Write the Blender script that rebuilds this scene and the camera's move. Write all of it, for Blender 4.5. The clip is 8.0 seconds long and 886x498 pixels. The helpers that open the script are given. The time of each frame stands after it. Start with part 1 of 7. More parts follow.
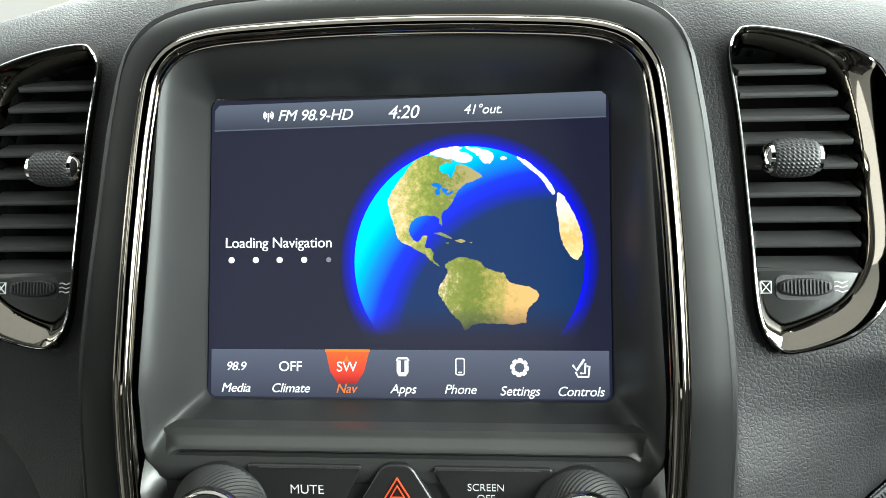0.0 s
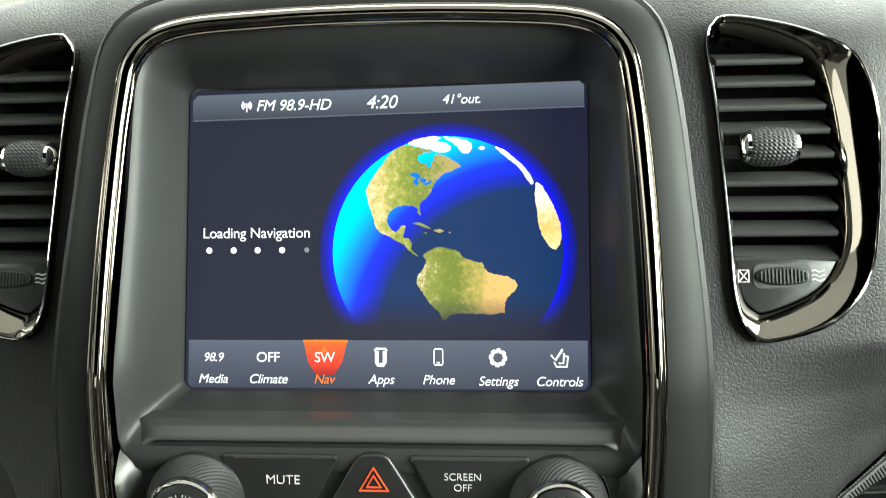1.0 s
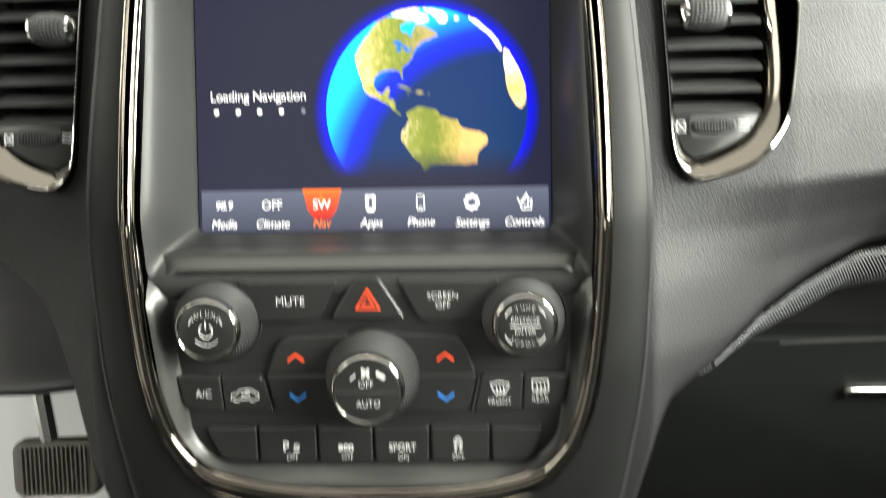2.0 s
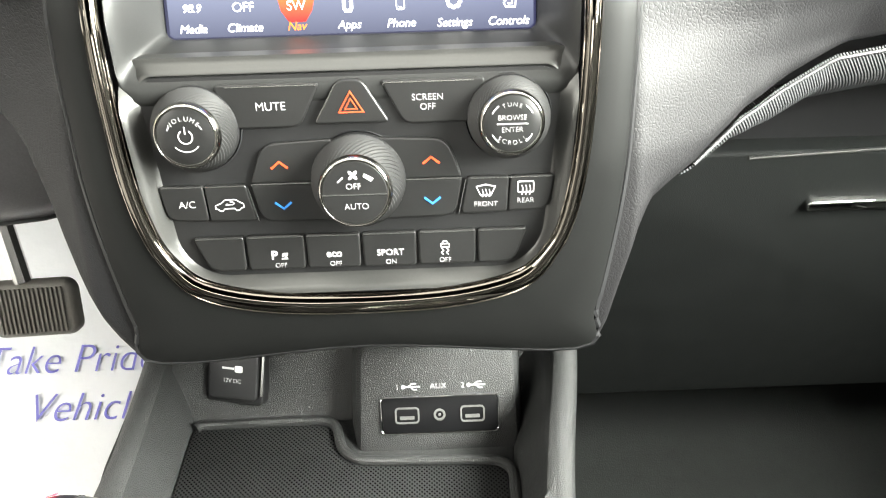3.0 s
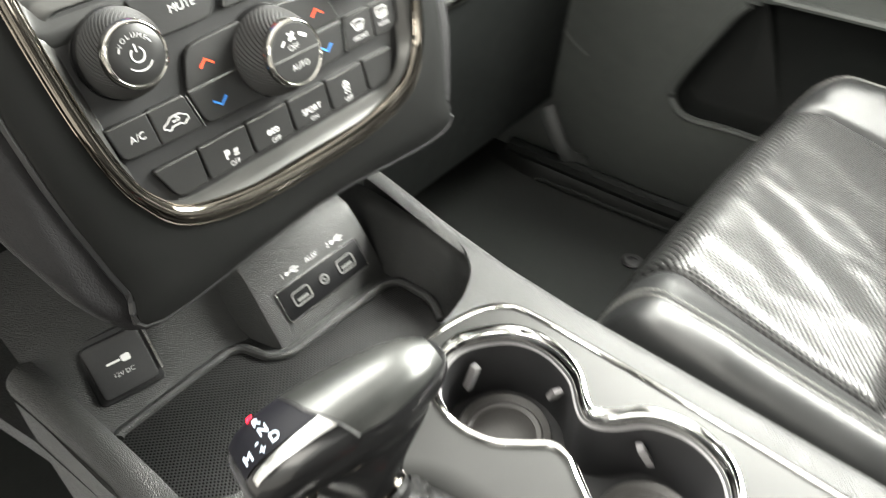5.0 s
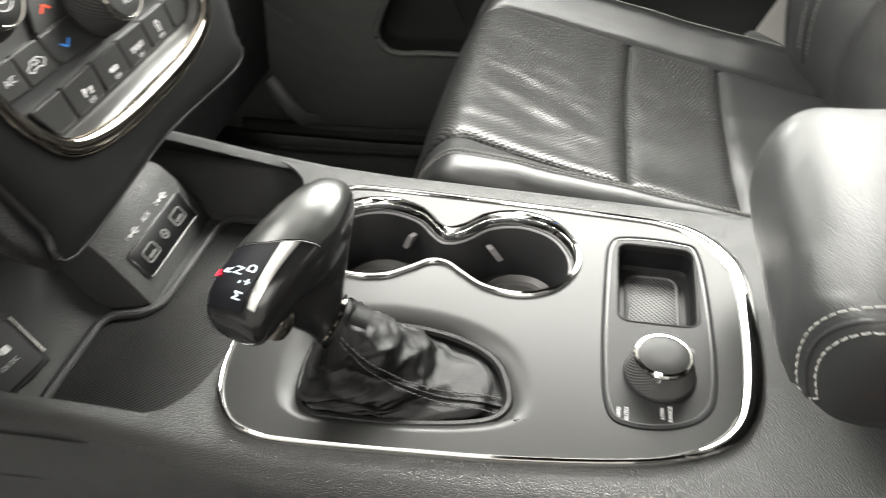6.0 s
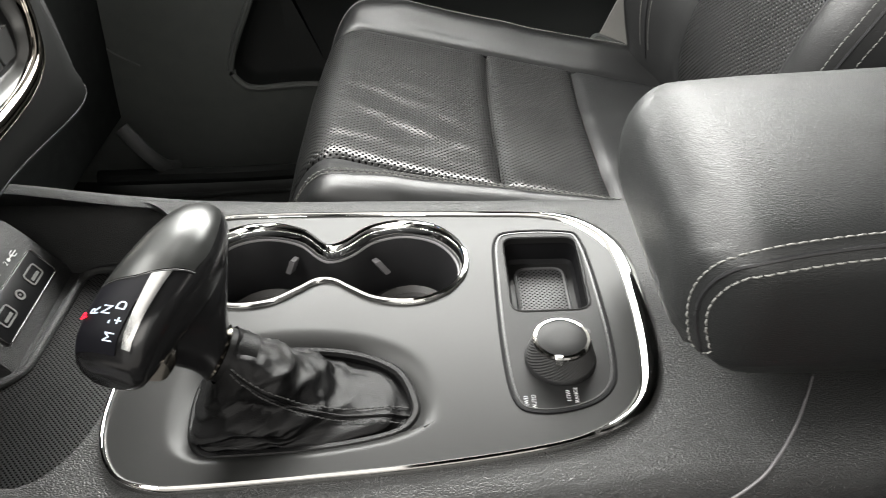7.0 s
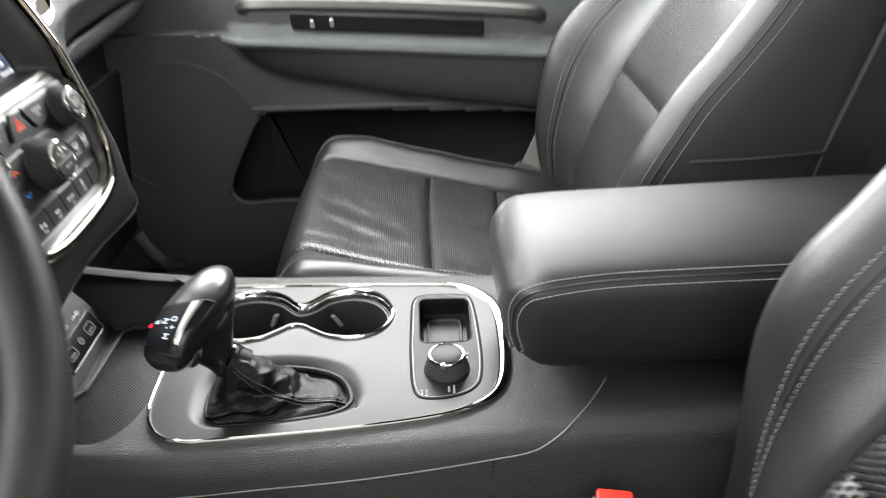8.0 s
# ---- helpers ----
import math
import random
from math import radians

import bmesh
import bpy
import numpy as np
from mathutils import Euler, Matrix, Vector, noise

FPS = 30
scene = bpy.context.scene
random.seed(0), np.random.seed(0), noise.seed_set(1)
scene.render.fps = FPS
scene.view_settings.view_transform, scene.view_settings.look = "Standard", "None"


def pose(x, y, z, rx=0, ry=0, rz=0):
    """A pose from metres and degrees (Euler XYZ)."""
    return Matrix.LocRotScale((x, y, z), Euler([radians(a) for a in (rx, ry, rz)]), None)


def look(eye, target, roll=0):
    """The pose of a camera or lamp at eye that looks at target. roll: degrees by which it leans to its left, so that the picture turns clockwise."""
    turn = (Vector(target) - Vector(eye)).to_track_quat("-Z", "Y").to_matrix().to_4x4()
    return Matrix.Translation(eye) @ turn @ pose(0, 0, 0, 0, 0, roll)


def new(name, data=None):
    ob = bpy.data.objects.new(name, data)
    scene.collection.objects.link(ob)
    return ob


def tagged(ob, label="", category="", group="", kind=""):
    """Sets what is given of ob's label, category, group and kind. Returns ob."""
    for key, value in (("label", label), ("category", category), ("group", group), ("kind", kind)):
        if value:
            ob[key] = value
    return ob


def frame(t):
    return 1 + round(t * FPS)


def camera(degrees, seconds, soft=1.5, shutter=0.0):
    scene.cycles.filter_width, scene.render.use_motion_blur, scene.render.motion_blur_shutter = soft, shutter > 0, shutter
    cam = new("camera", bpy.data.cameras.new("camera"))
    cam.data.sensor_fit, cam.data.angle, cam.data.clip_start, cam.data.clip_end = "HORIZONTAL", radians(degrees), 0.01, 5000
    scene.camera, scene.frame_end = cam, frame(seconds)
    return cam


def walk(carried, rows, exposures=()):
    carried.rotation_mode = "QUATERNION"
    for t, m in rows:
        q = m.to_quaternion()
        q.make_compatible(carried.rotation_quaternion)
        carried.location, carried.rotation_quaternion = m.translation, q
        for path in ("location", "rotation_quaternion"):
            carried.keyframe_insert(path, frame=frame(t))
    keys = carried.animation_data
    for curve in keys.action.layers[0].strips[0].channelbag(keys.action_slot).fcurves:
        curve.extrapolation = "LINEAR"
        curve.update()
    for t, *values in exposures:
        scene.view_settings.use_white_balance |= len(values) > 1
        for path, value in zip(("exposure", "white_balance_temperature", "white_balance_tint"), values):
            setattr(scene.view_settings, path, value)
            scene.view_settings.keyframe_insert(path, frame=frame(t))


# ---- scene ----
cam = camera(61.51, 8.0, soft=0.8, shutter=0.5)
PATH = [
    (0, (0.0405, -0.2752, 0.7823), (-0.0372, 0.6668, 0.4557), -1.87),
    (0.5, (0.0404, -0.2747, 0.7822), (-0.0347, 0.6677, 0.4562), -1.90),
    (1, (0.0476, -0.2760, 0.7755), (-0.0239, 0.6688, 0.4559), -1.77),
    (1.5, (0.0425, -0.2944, 0.7622), (-0.0157, 0.6483, 0.4336), -1.69),
    (1.7, (0.0425, -0.3100, 0.7608), (-0.0120, 0.6268, 0.4152), -1.65),
    (2, (0.0480, -0.3354, 0.7568), (0.0084, 0.5797, 0.3557), -1.75),
    (2.2, (0.0420, -0.3470, 0.7463), (0.0212, 0.5425, 0.2901), -1.75),
    (3.3, (0.0296, -0.3457, 0.7334), (0.0694, 0.4658, 0.1504), -1.87),
    (3.5, (0.0178, -0.3498, 0.7382), (0.0949, 0.4513, 0.1446), -2.10),
    (4, (-0.0462, -0.3260, 0.7322), (0.1862, 0.4168, 0.1043), -1.96),
    (4.2, (-0.0736, -0.3190, 0.7380), (0.2281, 0.3903, 0.1009), -1.87),
    (5.3, (-0.2553, -0.3379, 0.7218), (0.3959, 0.0622, 0.0769), -3.65),
    (5.5, (-0.2851, -0.3282, 0.7218), (0.4048, -0.0042, 0.0745), -3.82),
    (6, (-0.3504, -0.3137, 0.7127), (0.3888, -0.1342, 0.0636), -4.21),
    (6.5, (-0.3483, -0.3054, 0.6969), (0.4199, -0.2451, 0.0595), -4.64),
    (7, (-0.3526, -0.3121, 0.6954), (0.4290, -0.2858, 0.0721), -4.36),
    (7.5, (-0.4159, -0.3482, 0.7297), (0.3932, -0.3368, 0.1421), -3.83),
    (8, (-0.5679, -0.3621, 0.7876), (0.3027, -0.3650, 0.2958), -3.16),
]
walk(cam, [(t, look(eye, target, roll)) for t, eye, target, roll in PATH], [(0.0, 0.52, 6400, 0), (1.0, 0.59, 6750, -3), (1.6, 0.735, 6950, -3), (2.2, 1.23, 7050, 7), (3.3, 2.40, 6900, 7), (4.2, 2.42, 6950, 7), (5.5, 1.60, 6950, 10), (6.0, 1.28, 6950, 11), (6.5, 0.74, 6900, 12), (7.2, 0.75, 6750, 12), (8.0, 0.75, 6600, 11)])
from mathutils.bvhtree import BVHTree

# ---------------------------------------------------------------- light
world = bpy.data.worlds.new("overhead_bright_world")
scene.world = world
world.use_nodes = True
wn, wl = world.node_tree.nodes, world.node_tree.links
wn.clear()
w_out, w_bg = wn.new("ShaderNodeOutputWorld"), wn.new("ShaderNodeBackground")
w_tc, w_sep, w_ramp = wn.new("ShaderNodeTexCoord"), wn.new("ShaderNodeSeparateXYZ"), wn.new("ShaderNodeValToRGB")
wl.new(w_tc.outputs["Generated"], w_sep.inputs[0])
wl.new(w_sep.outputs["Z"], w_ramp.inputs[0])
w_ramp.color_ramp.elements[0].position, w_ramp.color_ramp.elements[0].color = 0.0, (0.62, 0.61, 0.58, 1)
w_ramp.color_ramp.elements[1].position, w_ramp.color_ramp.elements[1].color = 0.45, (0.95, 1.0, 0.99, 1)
# Extra overhead brightness, added to lift upward-facing surfaces.
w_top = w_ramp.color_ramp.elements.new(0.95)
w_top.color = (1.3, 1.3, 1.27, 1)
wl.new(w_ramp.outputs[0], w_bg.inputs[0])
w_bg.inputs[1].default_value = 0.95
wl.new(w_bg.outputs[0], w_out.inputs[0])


def area_lamp(name, eye, target, sx, sy, watts, colour=(1, 1, 1)):
    lamp = bpy.data.lights.new(name, "AREA")
    lamp.shape, lamp.size, lamp.size_y, lamp.energy, lamp.color = "RECTANGLE", sx, sy, watts, colour
    ob = new(name, lamp)
    ob.matrix_basis = look(eye, target)
    return tagged(ob, kind="structure")


area_lamp("light_windshield", (0.0, 0.55, 1.30), (0.0, -0.45, 0.40), 1.3, 0.6, 42, (0.97, 1.0, 0.99))
area_lamp("light_passenger_window", (0.72, -0.32, 0.90), (0.0, -0.35, 0.45), 0.86, 0.40, 28, (0.96, 1.0, 0.99))
area_lamp("light_door_opening", (-1.05, -0.40, 1.15), (0.3, -0.1, 0.45), 0.9, 0.5, 4.2, (1.0, 0.98, 0.95))
area_lamp("light_rear_windows", (0.0, -1.9, 0.98), (0.0, 0.0, 0.62), 1.1, 0.28, 2.5, (1.0, 0.99, 0.97))


# ---------------------------------------------------------------- materials
def material(name, colour, rough=0.5, metal=0.0, vary=0.15, grain=0.0, grain_size=0.0012, grain_kind="noise",
             spec=0.5, dust=0.0, coat=0.0, emit=0.0, mottle=0.02):
    m = bpy.data.materials.new(name)
    m.use_nodes = True
    nt = m.node_tree
    b = nt.nodes["Principled BSDF"]
    b.inputs["Metallic"].default_value, b.inputs["Specular IOR Level"].default_value = metal, spec
    b.inputs["Coat Weight"].default_value = coat
    if coat:
        b.inputs["Coat Roughness"].default_value = 0.05
    tc = nt.nodes.new("ShaderNodeTexCoord")
    big, fine = nt.nodes.new("ShaderNodeTexNoise"), nt.nodes.new("ShaderNodeTexNoise")
    big.inputs["Scale"].default_value, fine.inputs["Scale"].default_value = 1 / max(mottle, 1e-4), 900
    big.inputs["Detail"].default_value = 5
    nt.links.new(tc.outputs["Object"], big.inputs["Vector"])
    nt.links.new(tc.outputs["Object"], fine.inputs["Vector"])
    add = nt.nodes.new("ShaderNodeMath")
    add.operation = "ADD"
    nt.links.new(big.outputs["Fac"], add.inputs[0])
    nt.links.new(fine.outputs["Fac"], add.inputs[1])
    ramp = nt.nodes.new("ShaderNodeMapRange")
    ramp.inputs[1].default_value, ramp.inputs[2].default_value = 0.6, 1.4
    ramp.inputs[3].default_value, ramp.inputs[4].default_value = 1 - vary, 1 + vary
    nt.links.new(add.outputs[0], ramp.inputs[0])
    mul = nt.nodes.new("ShaderNodeVectorMath")
    mul.operation = "SCALE"
    mul.inputs[0].default_value = colour[:3]
    nt.links.new(ramp.outputs[0], mul.inputs["Scale"])
    nt.links.new(mul.outputs[0], b.inputs["Base Color"])
    rr = nt.nodes.new("ShaderNodeMapRange")
    rr.inputs[1].default_value, rr.inputs[2].default_value = 0.3, 0.7
    rr.inputs[3].default_value, rr.inputs[4].default_value = max(rough * (1 - 0.5 * vary), 0.02), min(rough * (1 + 0.6 * vary), 1)
    nt.links.new(big.outputs["Fac"], rr.inputs[0])
    nt.links.new(rr.outputs[0], b.inputs["Roughness"])
    if emit:
        b.inputs["Emission Color"].default_value, b.inputs["Emission Strength"].default_value = (*colour[:3], 1), emit
    if grain:
        bump = nt.nodes.new("ShaderNodeBump")
        bump.inputs["Strength"].default_value, bump.inputs["Distance"].default_value = grain, grain_size * 0.35
        if grain_kind == "leather":
            t = nt.nodes.new("ShaderNodeTexVoronoi")
            t.feature = "DISTANCE_TO_EDGE"
            t.inputs["Scale"].default_value = 1 / grain_size
            wob = nt.nodes.new("ShaderNodeTexNoise")
            wob.inputs["Scale"].default_value = 0.6 / grain_size
            vm = nt.nodes.new("ShaderNodeVectorMath")
            vm.operation = "MULTIPLY_ADD"
            vm.inputs[1].default_value = (grain_size * 0.9,) * 3
            nt.links.new(tc.outputs["Object"], wob.inputs["Vector"])
            nt.links.new(wob.outputs["Color"], vm.inputs[0])
            nt.links.new(tc.outputs["Object"], vm.inputs[2])
            nt.links.new(vm.outputs[0], t.inputs["Vector"])
            clip = nt.nodes.new("ShaderNodeMapRange")
            clip.inputs[1].default_value, clip.inputs[2].default_value = 0.0, 0.22
            nt.links.new(t.outputs["Distance"], clip.inputs[0])
            nt.links.new(clip.outputs[0], bump.inputs["Height"])
        elif grain_kind.startswith("perforated"):
            up = grain_kind == "perforated_upright"
            t = nt.nodes.new("ShaderNodeTexVoronoi")
            t.inputs["Randomness"].default_value = 0.0
            t.inputs["Scale"].default_value = 1 / grain_size
            rot = nt.nodes.new("ShaderNodeMapping")
            rot.inputs["Rotation"].default_value = (0, radians(45), 0) if up else (0, 0, radians(45))
            flat = nt.nodes.new("ShaderNodeVectorMath")
            flat.operation = "MULTIPLY"
            flat.inputs[1].default_value = (1, 0, 1.12) if up else (1, 1, 0)
            nt.links.new(tc.outputs["Object"], flat.inputs[0])
            nt.links.new(flat.outputs[0], rot.inputs["Vector"])
            nt.links.new(rot.outputs[0], t.inputs["Vector"])
            clip = nt.nodes.new("ShaderNodeMapRange")
            clip.inputs[1].default_value, clip.inputs[2].default_value = 0.18, 0.37
            nt.links.new(t.outputs["Distance"], clip.inputs[0])
            nt.links.new(clip.outputs[0], bump.inputs["Height"])
            hole = nt.nodes.new("ShaderNodeVectorMath")
            hole.operation = "SCALE"
            nt.links.new(mul.outputs[0], hole.inputs[0])
            nt.links.new(clip.outputs[0], hole.inputs["Scale"])
            nt.links.new(hole.outputs[0], b.inputs["Base Color"])
            sheen = nt.nodes.new("ShaderNodeMath")
            sheen.operation = "MULTIPLY"
            sheen.inputs[1].default_value = spec
            nt.links.new(clip.outputs[0], sheen.inputs[0])
            nt.links.new(sheen.outputs[0], b.inputs["Specular IOR Level"])
        else:
            t = nt.nodes.new("ShaderNodeTexNoise")
            t.inputs["Scale"].default_value, t.inputs["Detail"].default_value = 1 / grain_size, 3
            nt.links.new(tc.outputs["Object"], t.inputs["Vector"])
            nt.links.new(t.outputs["Fac"], bump.inputs["Height"])
        nt.links.new(bump.outputs[0], b.inputs["Normal"])
    return m


def glow(name, colour, strength):
    m = bpy.data.materials.new(name)
    m.use_nodes = True
    b = m.node_tree.nodes["Principled BSDF"]
    b.inputs["Base Color"].default_value = (0.01, 0.01, 0.01, 1)
    b.inputs["Roughness"].default_value = 0.3
    b.inputs["Specular IOR Level"].default_value = 0.25
    b.inputs["Emission Color"].default_value, b.inputs["Emission Strength"].default_value = (*colour, 1), strength
    return m


DASH = material("dash_grained_vinyl", (0.0122, 0.0119, 0.0128), 0.54, spec=0.28, grain=0.22, grain_size=0.0018, grain_kind="leather", vary=0.12)
SATIN = material("satin_charcoal_paint", (0.018, 0.0182, 0.018), 0.30, spec=0.4, grain=0.04, grain_size=0.0004, vary=0.1)
SURROUND = material("satin_black_surround", (0.0085, 0.0088, 0.0086), 0.48, spec=0.14, grain=0.04, grain_size=0.0004, vary=0.1)
PLATEBLACK = material("soft_black_plate", (0.009, 0.009, 0.009), 0.42, spec=0.14, grain=0.08, grain_size=0.0004)
GRIP = material("knurled_grip_rubber", (0.027, 0.027, 0.027), 0.56, spec=0.17, vary=0.15)
PANEL = material("matt_black_plastic", (0.012, 0.012, 0.0125), 0.40, grain=0.1, grain_size=0.0004)
BUTTON = material("soft_black_button", (0.012, 0.012, 0.012), 0.38, grain=0.08, grain_size=0.0004)
GAP = material("matt_black_gap", (0.005, 0.005, 0.0055), 0.6, spec=0.08, grain=0.1, grain_size=0.0006)
LINER = material("dark_grey_liner_rubber", (0.045, 0.043, 0.042), 0.42, spec=0.4, grain=0.3, grain_size=0.0012)
RUBBER = material("black_rubber", (0.016, 0.016, 0.017), 0.55, grain=0.2, grain_size=0.0006)
DARK = material("black_recess_plastic", (0.010, 0.010, 0.011), 0.5, grain=0.1, grain_size=0.001)
SLAT = material("vent_slat_plastic", (0.040, 0.040, 0.040), 0.36, vary=0.1)
PIANO = material("gloss_black_chrome", (0.165, 0.150, 0.130), 0.06, metal=1.0, vary=0.06)
DCHROME = material("smoked_chrome", (0.34, 0.33, 0.31), 0.08, metal=1.0, vary=0.06)
RINGEDGE = material("dark_bronze_chrome", (0.24, 0.215, 0.185), 0.10, metal=1.0, vary=0.08)
BORDER = material("satin_silver_grey_border", (0.055, 0.055, 0.053), 0.34, metal=0.45, vary=0.08, grain=0.03, grain_size=0.0004)
RECESS = material("satin_black_recess", (0.022, 0.0223, 0.022), 0.41, spec=0.27, grain=0.05, grain_size=0.0004, vary=0.1)
CHROME = material("bright_chrome", (0.82, 0.82, 0.80), 0.07, metal=1.0, vary=0.05)
TRIMCHROME = material("polished_chrome_trim", (0.52, 0.515, 0.50), 0.07, metal=1.0, vary=0.08)
SILVER = material("satin_silver_line", (0.55, 0.55, 0.54), 0.25, metal=1.0, vary=0.05)
BEZEL = material("satin_grey_console_paint", (0.0130, 0.0132, 0.0128), 0.38, spec=0.205, metal=0.0, grain=0.04, grain_size=0.0003, vary=0.08, mottle=0.05)
CONSOLE = material("grained_console_plastic", (0.025, 0.0257, 0.0257), 0.40, spec=0.46, grain=0.58, grain_size=0.0013, grain_kind="leather", vary=0.12)
BINMAT = material("dotted_bin_mat_rubber", (0.020, 0.020, 0.0205), 0.45, spec=0.28, grain=0.26, grain_size=0.0022, grain_kind="perforated")
LEATHER = material("black_seat_leather", (0.0105, 0.0108, 0.0110), 0.38, spec=0.48, grain=0.17, grain_size=0.0012, grain_kind="leather", vary=0.07, mottle=0.08)
PERF = material("perforated_black_leather", (0.017, 0.017, 0.017), 0.33, spec=0.64, grain=0.5, grain_size=0.0038, grain_kind="perforated", vary=0.07, mottle=0.08)
PERFBACK = material("perforated_black_back_leather", (0.013, 0.013, 0.013), 0.38, spec=0.42, grain=0.6, grain_size=0.0042, grain_kind="perforated_upright", vary=0.07, mottle=0.08)
BELT = material("grey_belt_webbing", (0.20, 0.195, 0.185), 0.6, grain=0.3, grain_size=0.0012, vary=0.1)
ARM = material("smooth_armrest_leather", (0.0125, 0.0132, 0.0133), 0.45, spec=0.33, grain=0.30, grain_size=0.0012, grain_kind="leather", vary=0.10, mottle=0.06)
BOOTL = material("soft_boot_leather", (0.0045, 0.0045, 0.0047), 0.42, spec=0.19, grain=0.24, grain_size=0.0010, grain_kind="leather", vary=0.2)
THREAD = material("grey_thread", (0.17, 0.17, 0.16), 0.7)
DTHREAD = material("black_thread", (0.045, 0.045, 0.045), 0.6)
DOORPAD = material("soft_door_pad_vinyl", (0.044, 0.046, 0.045), 0.42, spec=0.42, grain=0.2, grain_size=0.0012, grain_kind="leather", vary=0.1)
DOOR = material("black_door_plastic", (0.074, 0.079, 0.076), 0.46, grain=0.3, grain_size=0.0012, grain_kind="leather")
CARPET = material("black_carpet", (0.0155, 0.0165, 0.0160), 0.95, spec=0.12, grain=0.8, grain_size=0.0015, vary=0.3)
PAPER = material("white_paper_mat", (0.82, 0.82, 0.84), 0.75, grain=0.15, grain_size=0.02, vary=0.04, mottle=0.08)
BLUEINK = material("blue_ink", (0.20, 0.19, 0.58), 0.7)
PEDAL = material("worn_pedal_rubber", (0.15, 0.14, 0.125), 0.5, grain=0.3, grain_size=0.001)
HEADLINER = material("light_grey_headliner", (0.70, 0.66, 0.58), 0.9, grain=0.2, grain_size=0.001)
GREYTRIM = material("grey_lower_trim", (0.16, 0.155, 0.16), 0.5, grain=0.2, grain_size=0.001)
RIBBED = material("ribbed_silver_trim", (0.100, 0.104, 0.107), 0.38, metal=0.5)


def add_ribs(m, spacing, way, depth):
    """Fine parallel ribs in relief across the direction way."""
    nt = m.node_tree
    tc, dot, wave, bump = nt.nodes.new("ShaderNodeTexCoord"), nt.nodes.new("ShaderNodeVectorMath"), nt.nodes.new("ShaderNodeMath"), nt.nodes.new("ShaderNodeBump")
    dot.operation, wave.operation = "DOT_PRODUCT", "SINE"
    dot.inputs[1].default_value = Vector(way).normalized() * (2 * math.pi / spacing)
    bump.inputs["Distance"].default_value = depth
    nt.links.new(tc.outputs["Object"], dot.inputs[0])
    nt.links.new(dot.outputs["Value"], wave.inputs[0])
    nt.links.new(wave.outputs[0], bump.inputs["Height"])
    nt.links.new(bump.outputs[0], nt.nodes["Principled BSDF"].inputs["Normal"])


add_ribs(RIBBED, 0.0016, (0.80, 0.0, 0.60), 0.0004)
PORTBLACK = material("gloss_port_plate", (0.005, 0.005, 0.0055), 0.30, spec=0.22, vary=0.08)
CAPMETAL = material("satin_dark_metal_cap", (0.025, 0.026, 0.025), 0.30, metal=0.40, vary=0.12, mottle=0.012)
HANDLE = material("polished_black_handle", (0.009, 0.009, 0.0095), 0.20, spec=0.38, vary=0.15, mottle=0.03)
# Glove box and sill black; on the map pocket it paints in the shade.
SHADE = material("dark_plastic_and_pocket_shade", (0.0095, 0.0105, 0.0102), 0.65, spec=0.16, grain=0.2, grain_size=0.0012, grain_kind="leather")
# Printed marks are made to glow a little so they read brighter.
WHITEMARK = material("white_printing_glow", (0.55, 0.55, 0.55), 0.5, emit=0.09, vary=0.02)
REDMARK = material("red_printing_glow", (0.75, 0.07, 0.02), 0.5, emit=0.25, vary=0.02)
BLUEMARK = material("blue_printing_glow", (0.03, 0.20, 0.60), 0.5, emit=0.16, vary=0.02)
WHEELL = material("wheel_leather", (0.010, 0.010, 0.010), 0.46, spec=0.26, grain=0.15, grain_size=0.0013, grain_kind="leather")
REDPLASTIC = material("red_buckle_plastic", (0.7, 0.03, 0.02), 0.4)
RECEIVER = material("grey_port_metal", (0.22, 0.22, 0.215), 0.35, metal=0.6)

# ---------------------------------------------------------------- mesh helpers
def thing(name, label, category, base=(0, 0, 0), group="", kind=""):
    ob = new(name)
    ob.empty_display_size = 0.02
    ob.matrix_basis = Matrix.Translation(base)
    return tagged(ob, label, category, group, kind)


def part(name, bm, mtl, parent=None, label="", sharp=35, smooth=True):
    me = bpy.data.meshes.new(name)
    bmesh.ops.recalc_face_normals(bm, faces=bm.faces)
    bm.to_mesh(me)
    bm.free()
    return part_mesh(name, me, mtl, parent, label, sharp, smooth)


def part_mesh(name, me, mtl, parent=None, label="", sharp=35, smooth=True):
    if smooth and len(me.polygons):
        me.polygons.foreach_set("use_smooth", [True] * len(me.polygons))
        me.set_sharp_from_angle(angle=radians(sharp))
    me.materials.append(mtl)
    ob = new(name, me)
    if parent is not None:
        ob.parent = parent
        if parent.type == "EMPTY":
            ob.matrix_parent_inverse = parent.matrix_basis.inverted()
    if label:
        ob["label"] = label
    return ob


def grid(rows, close_u=False, close_v=False, cap=False):
    """A sheet of quads over rows of points; cap closes the first and last row."""
    bm = bmesh.new()
    vs = [[bm.verts.new(p) for p in row] for row in rows]
    nr, nc = len(vs), len(vs[0])
    for i in range(nr if close_v else nr - 1):
        for j in range(nc if close_u else nc - 1):
            a, b, c, d = vs[i][j], vs[i][(j + 1) % nc], vs[(i + 1) % nr][(j + 1) % nc], vs[(i + 1) % nr][j]
            try:
                bm.faces.new((a, b, c, d))
            except ValueError:
                pass
    if cap:
        bm.faces.new(vs[0])
        bm.faces.new(list(reversed(vs[-1])))
    return bm


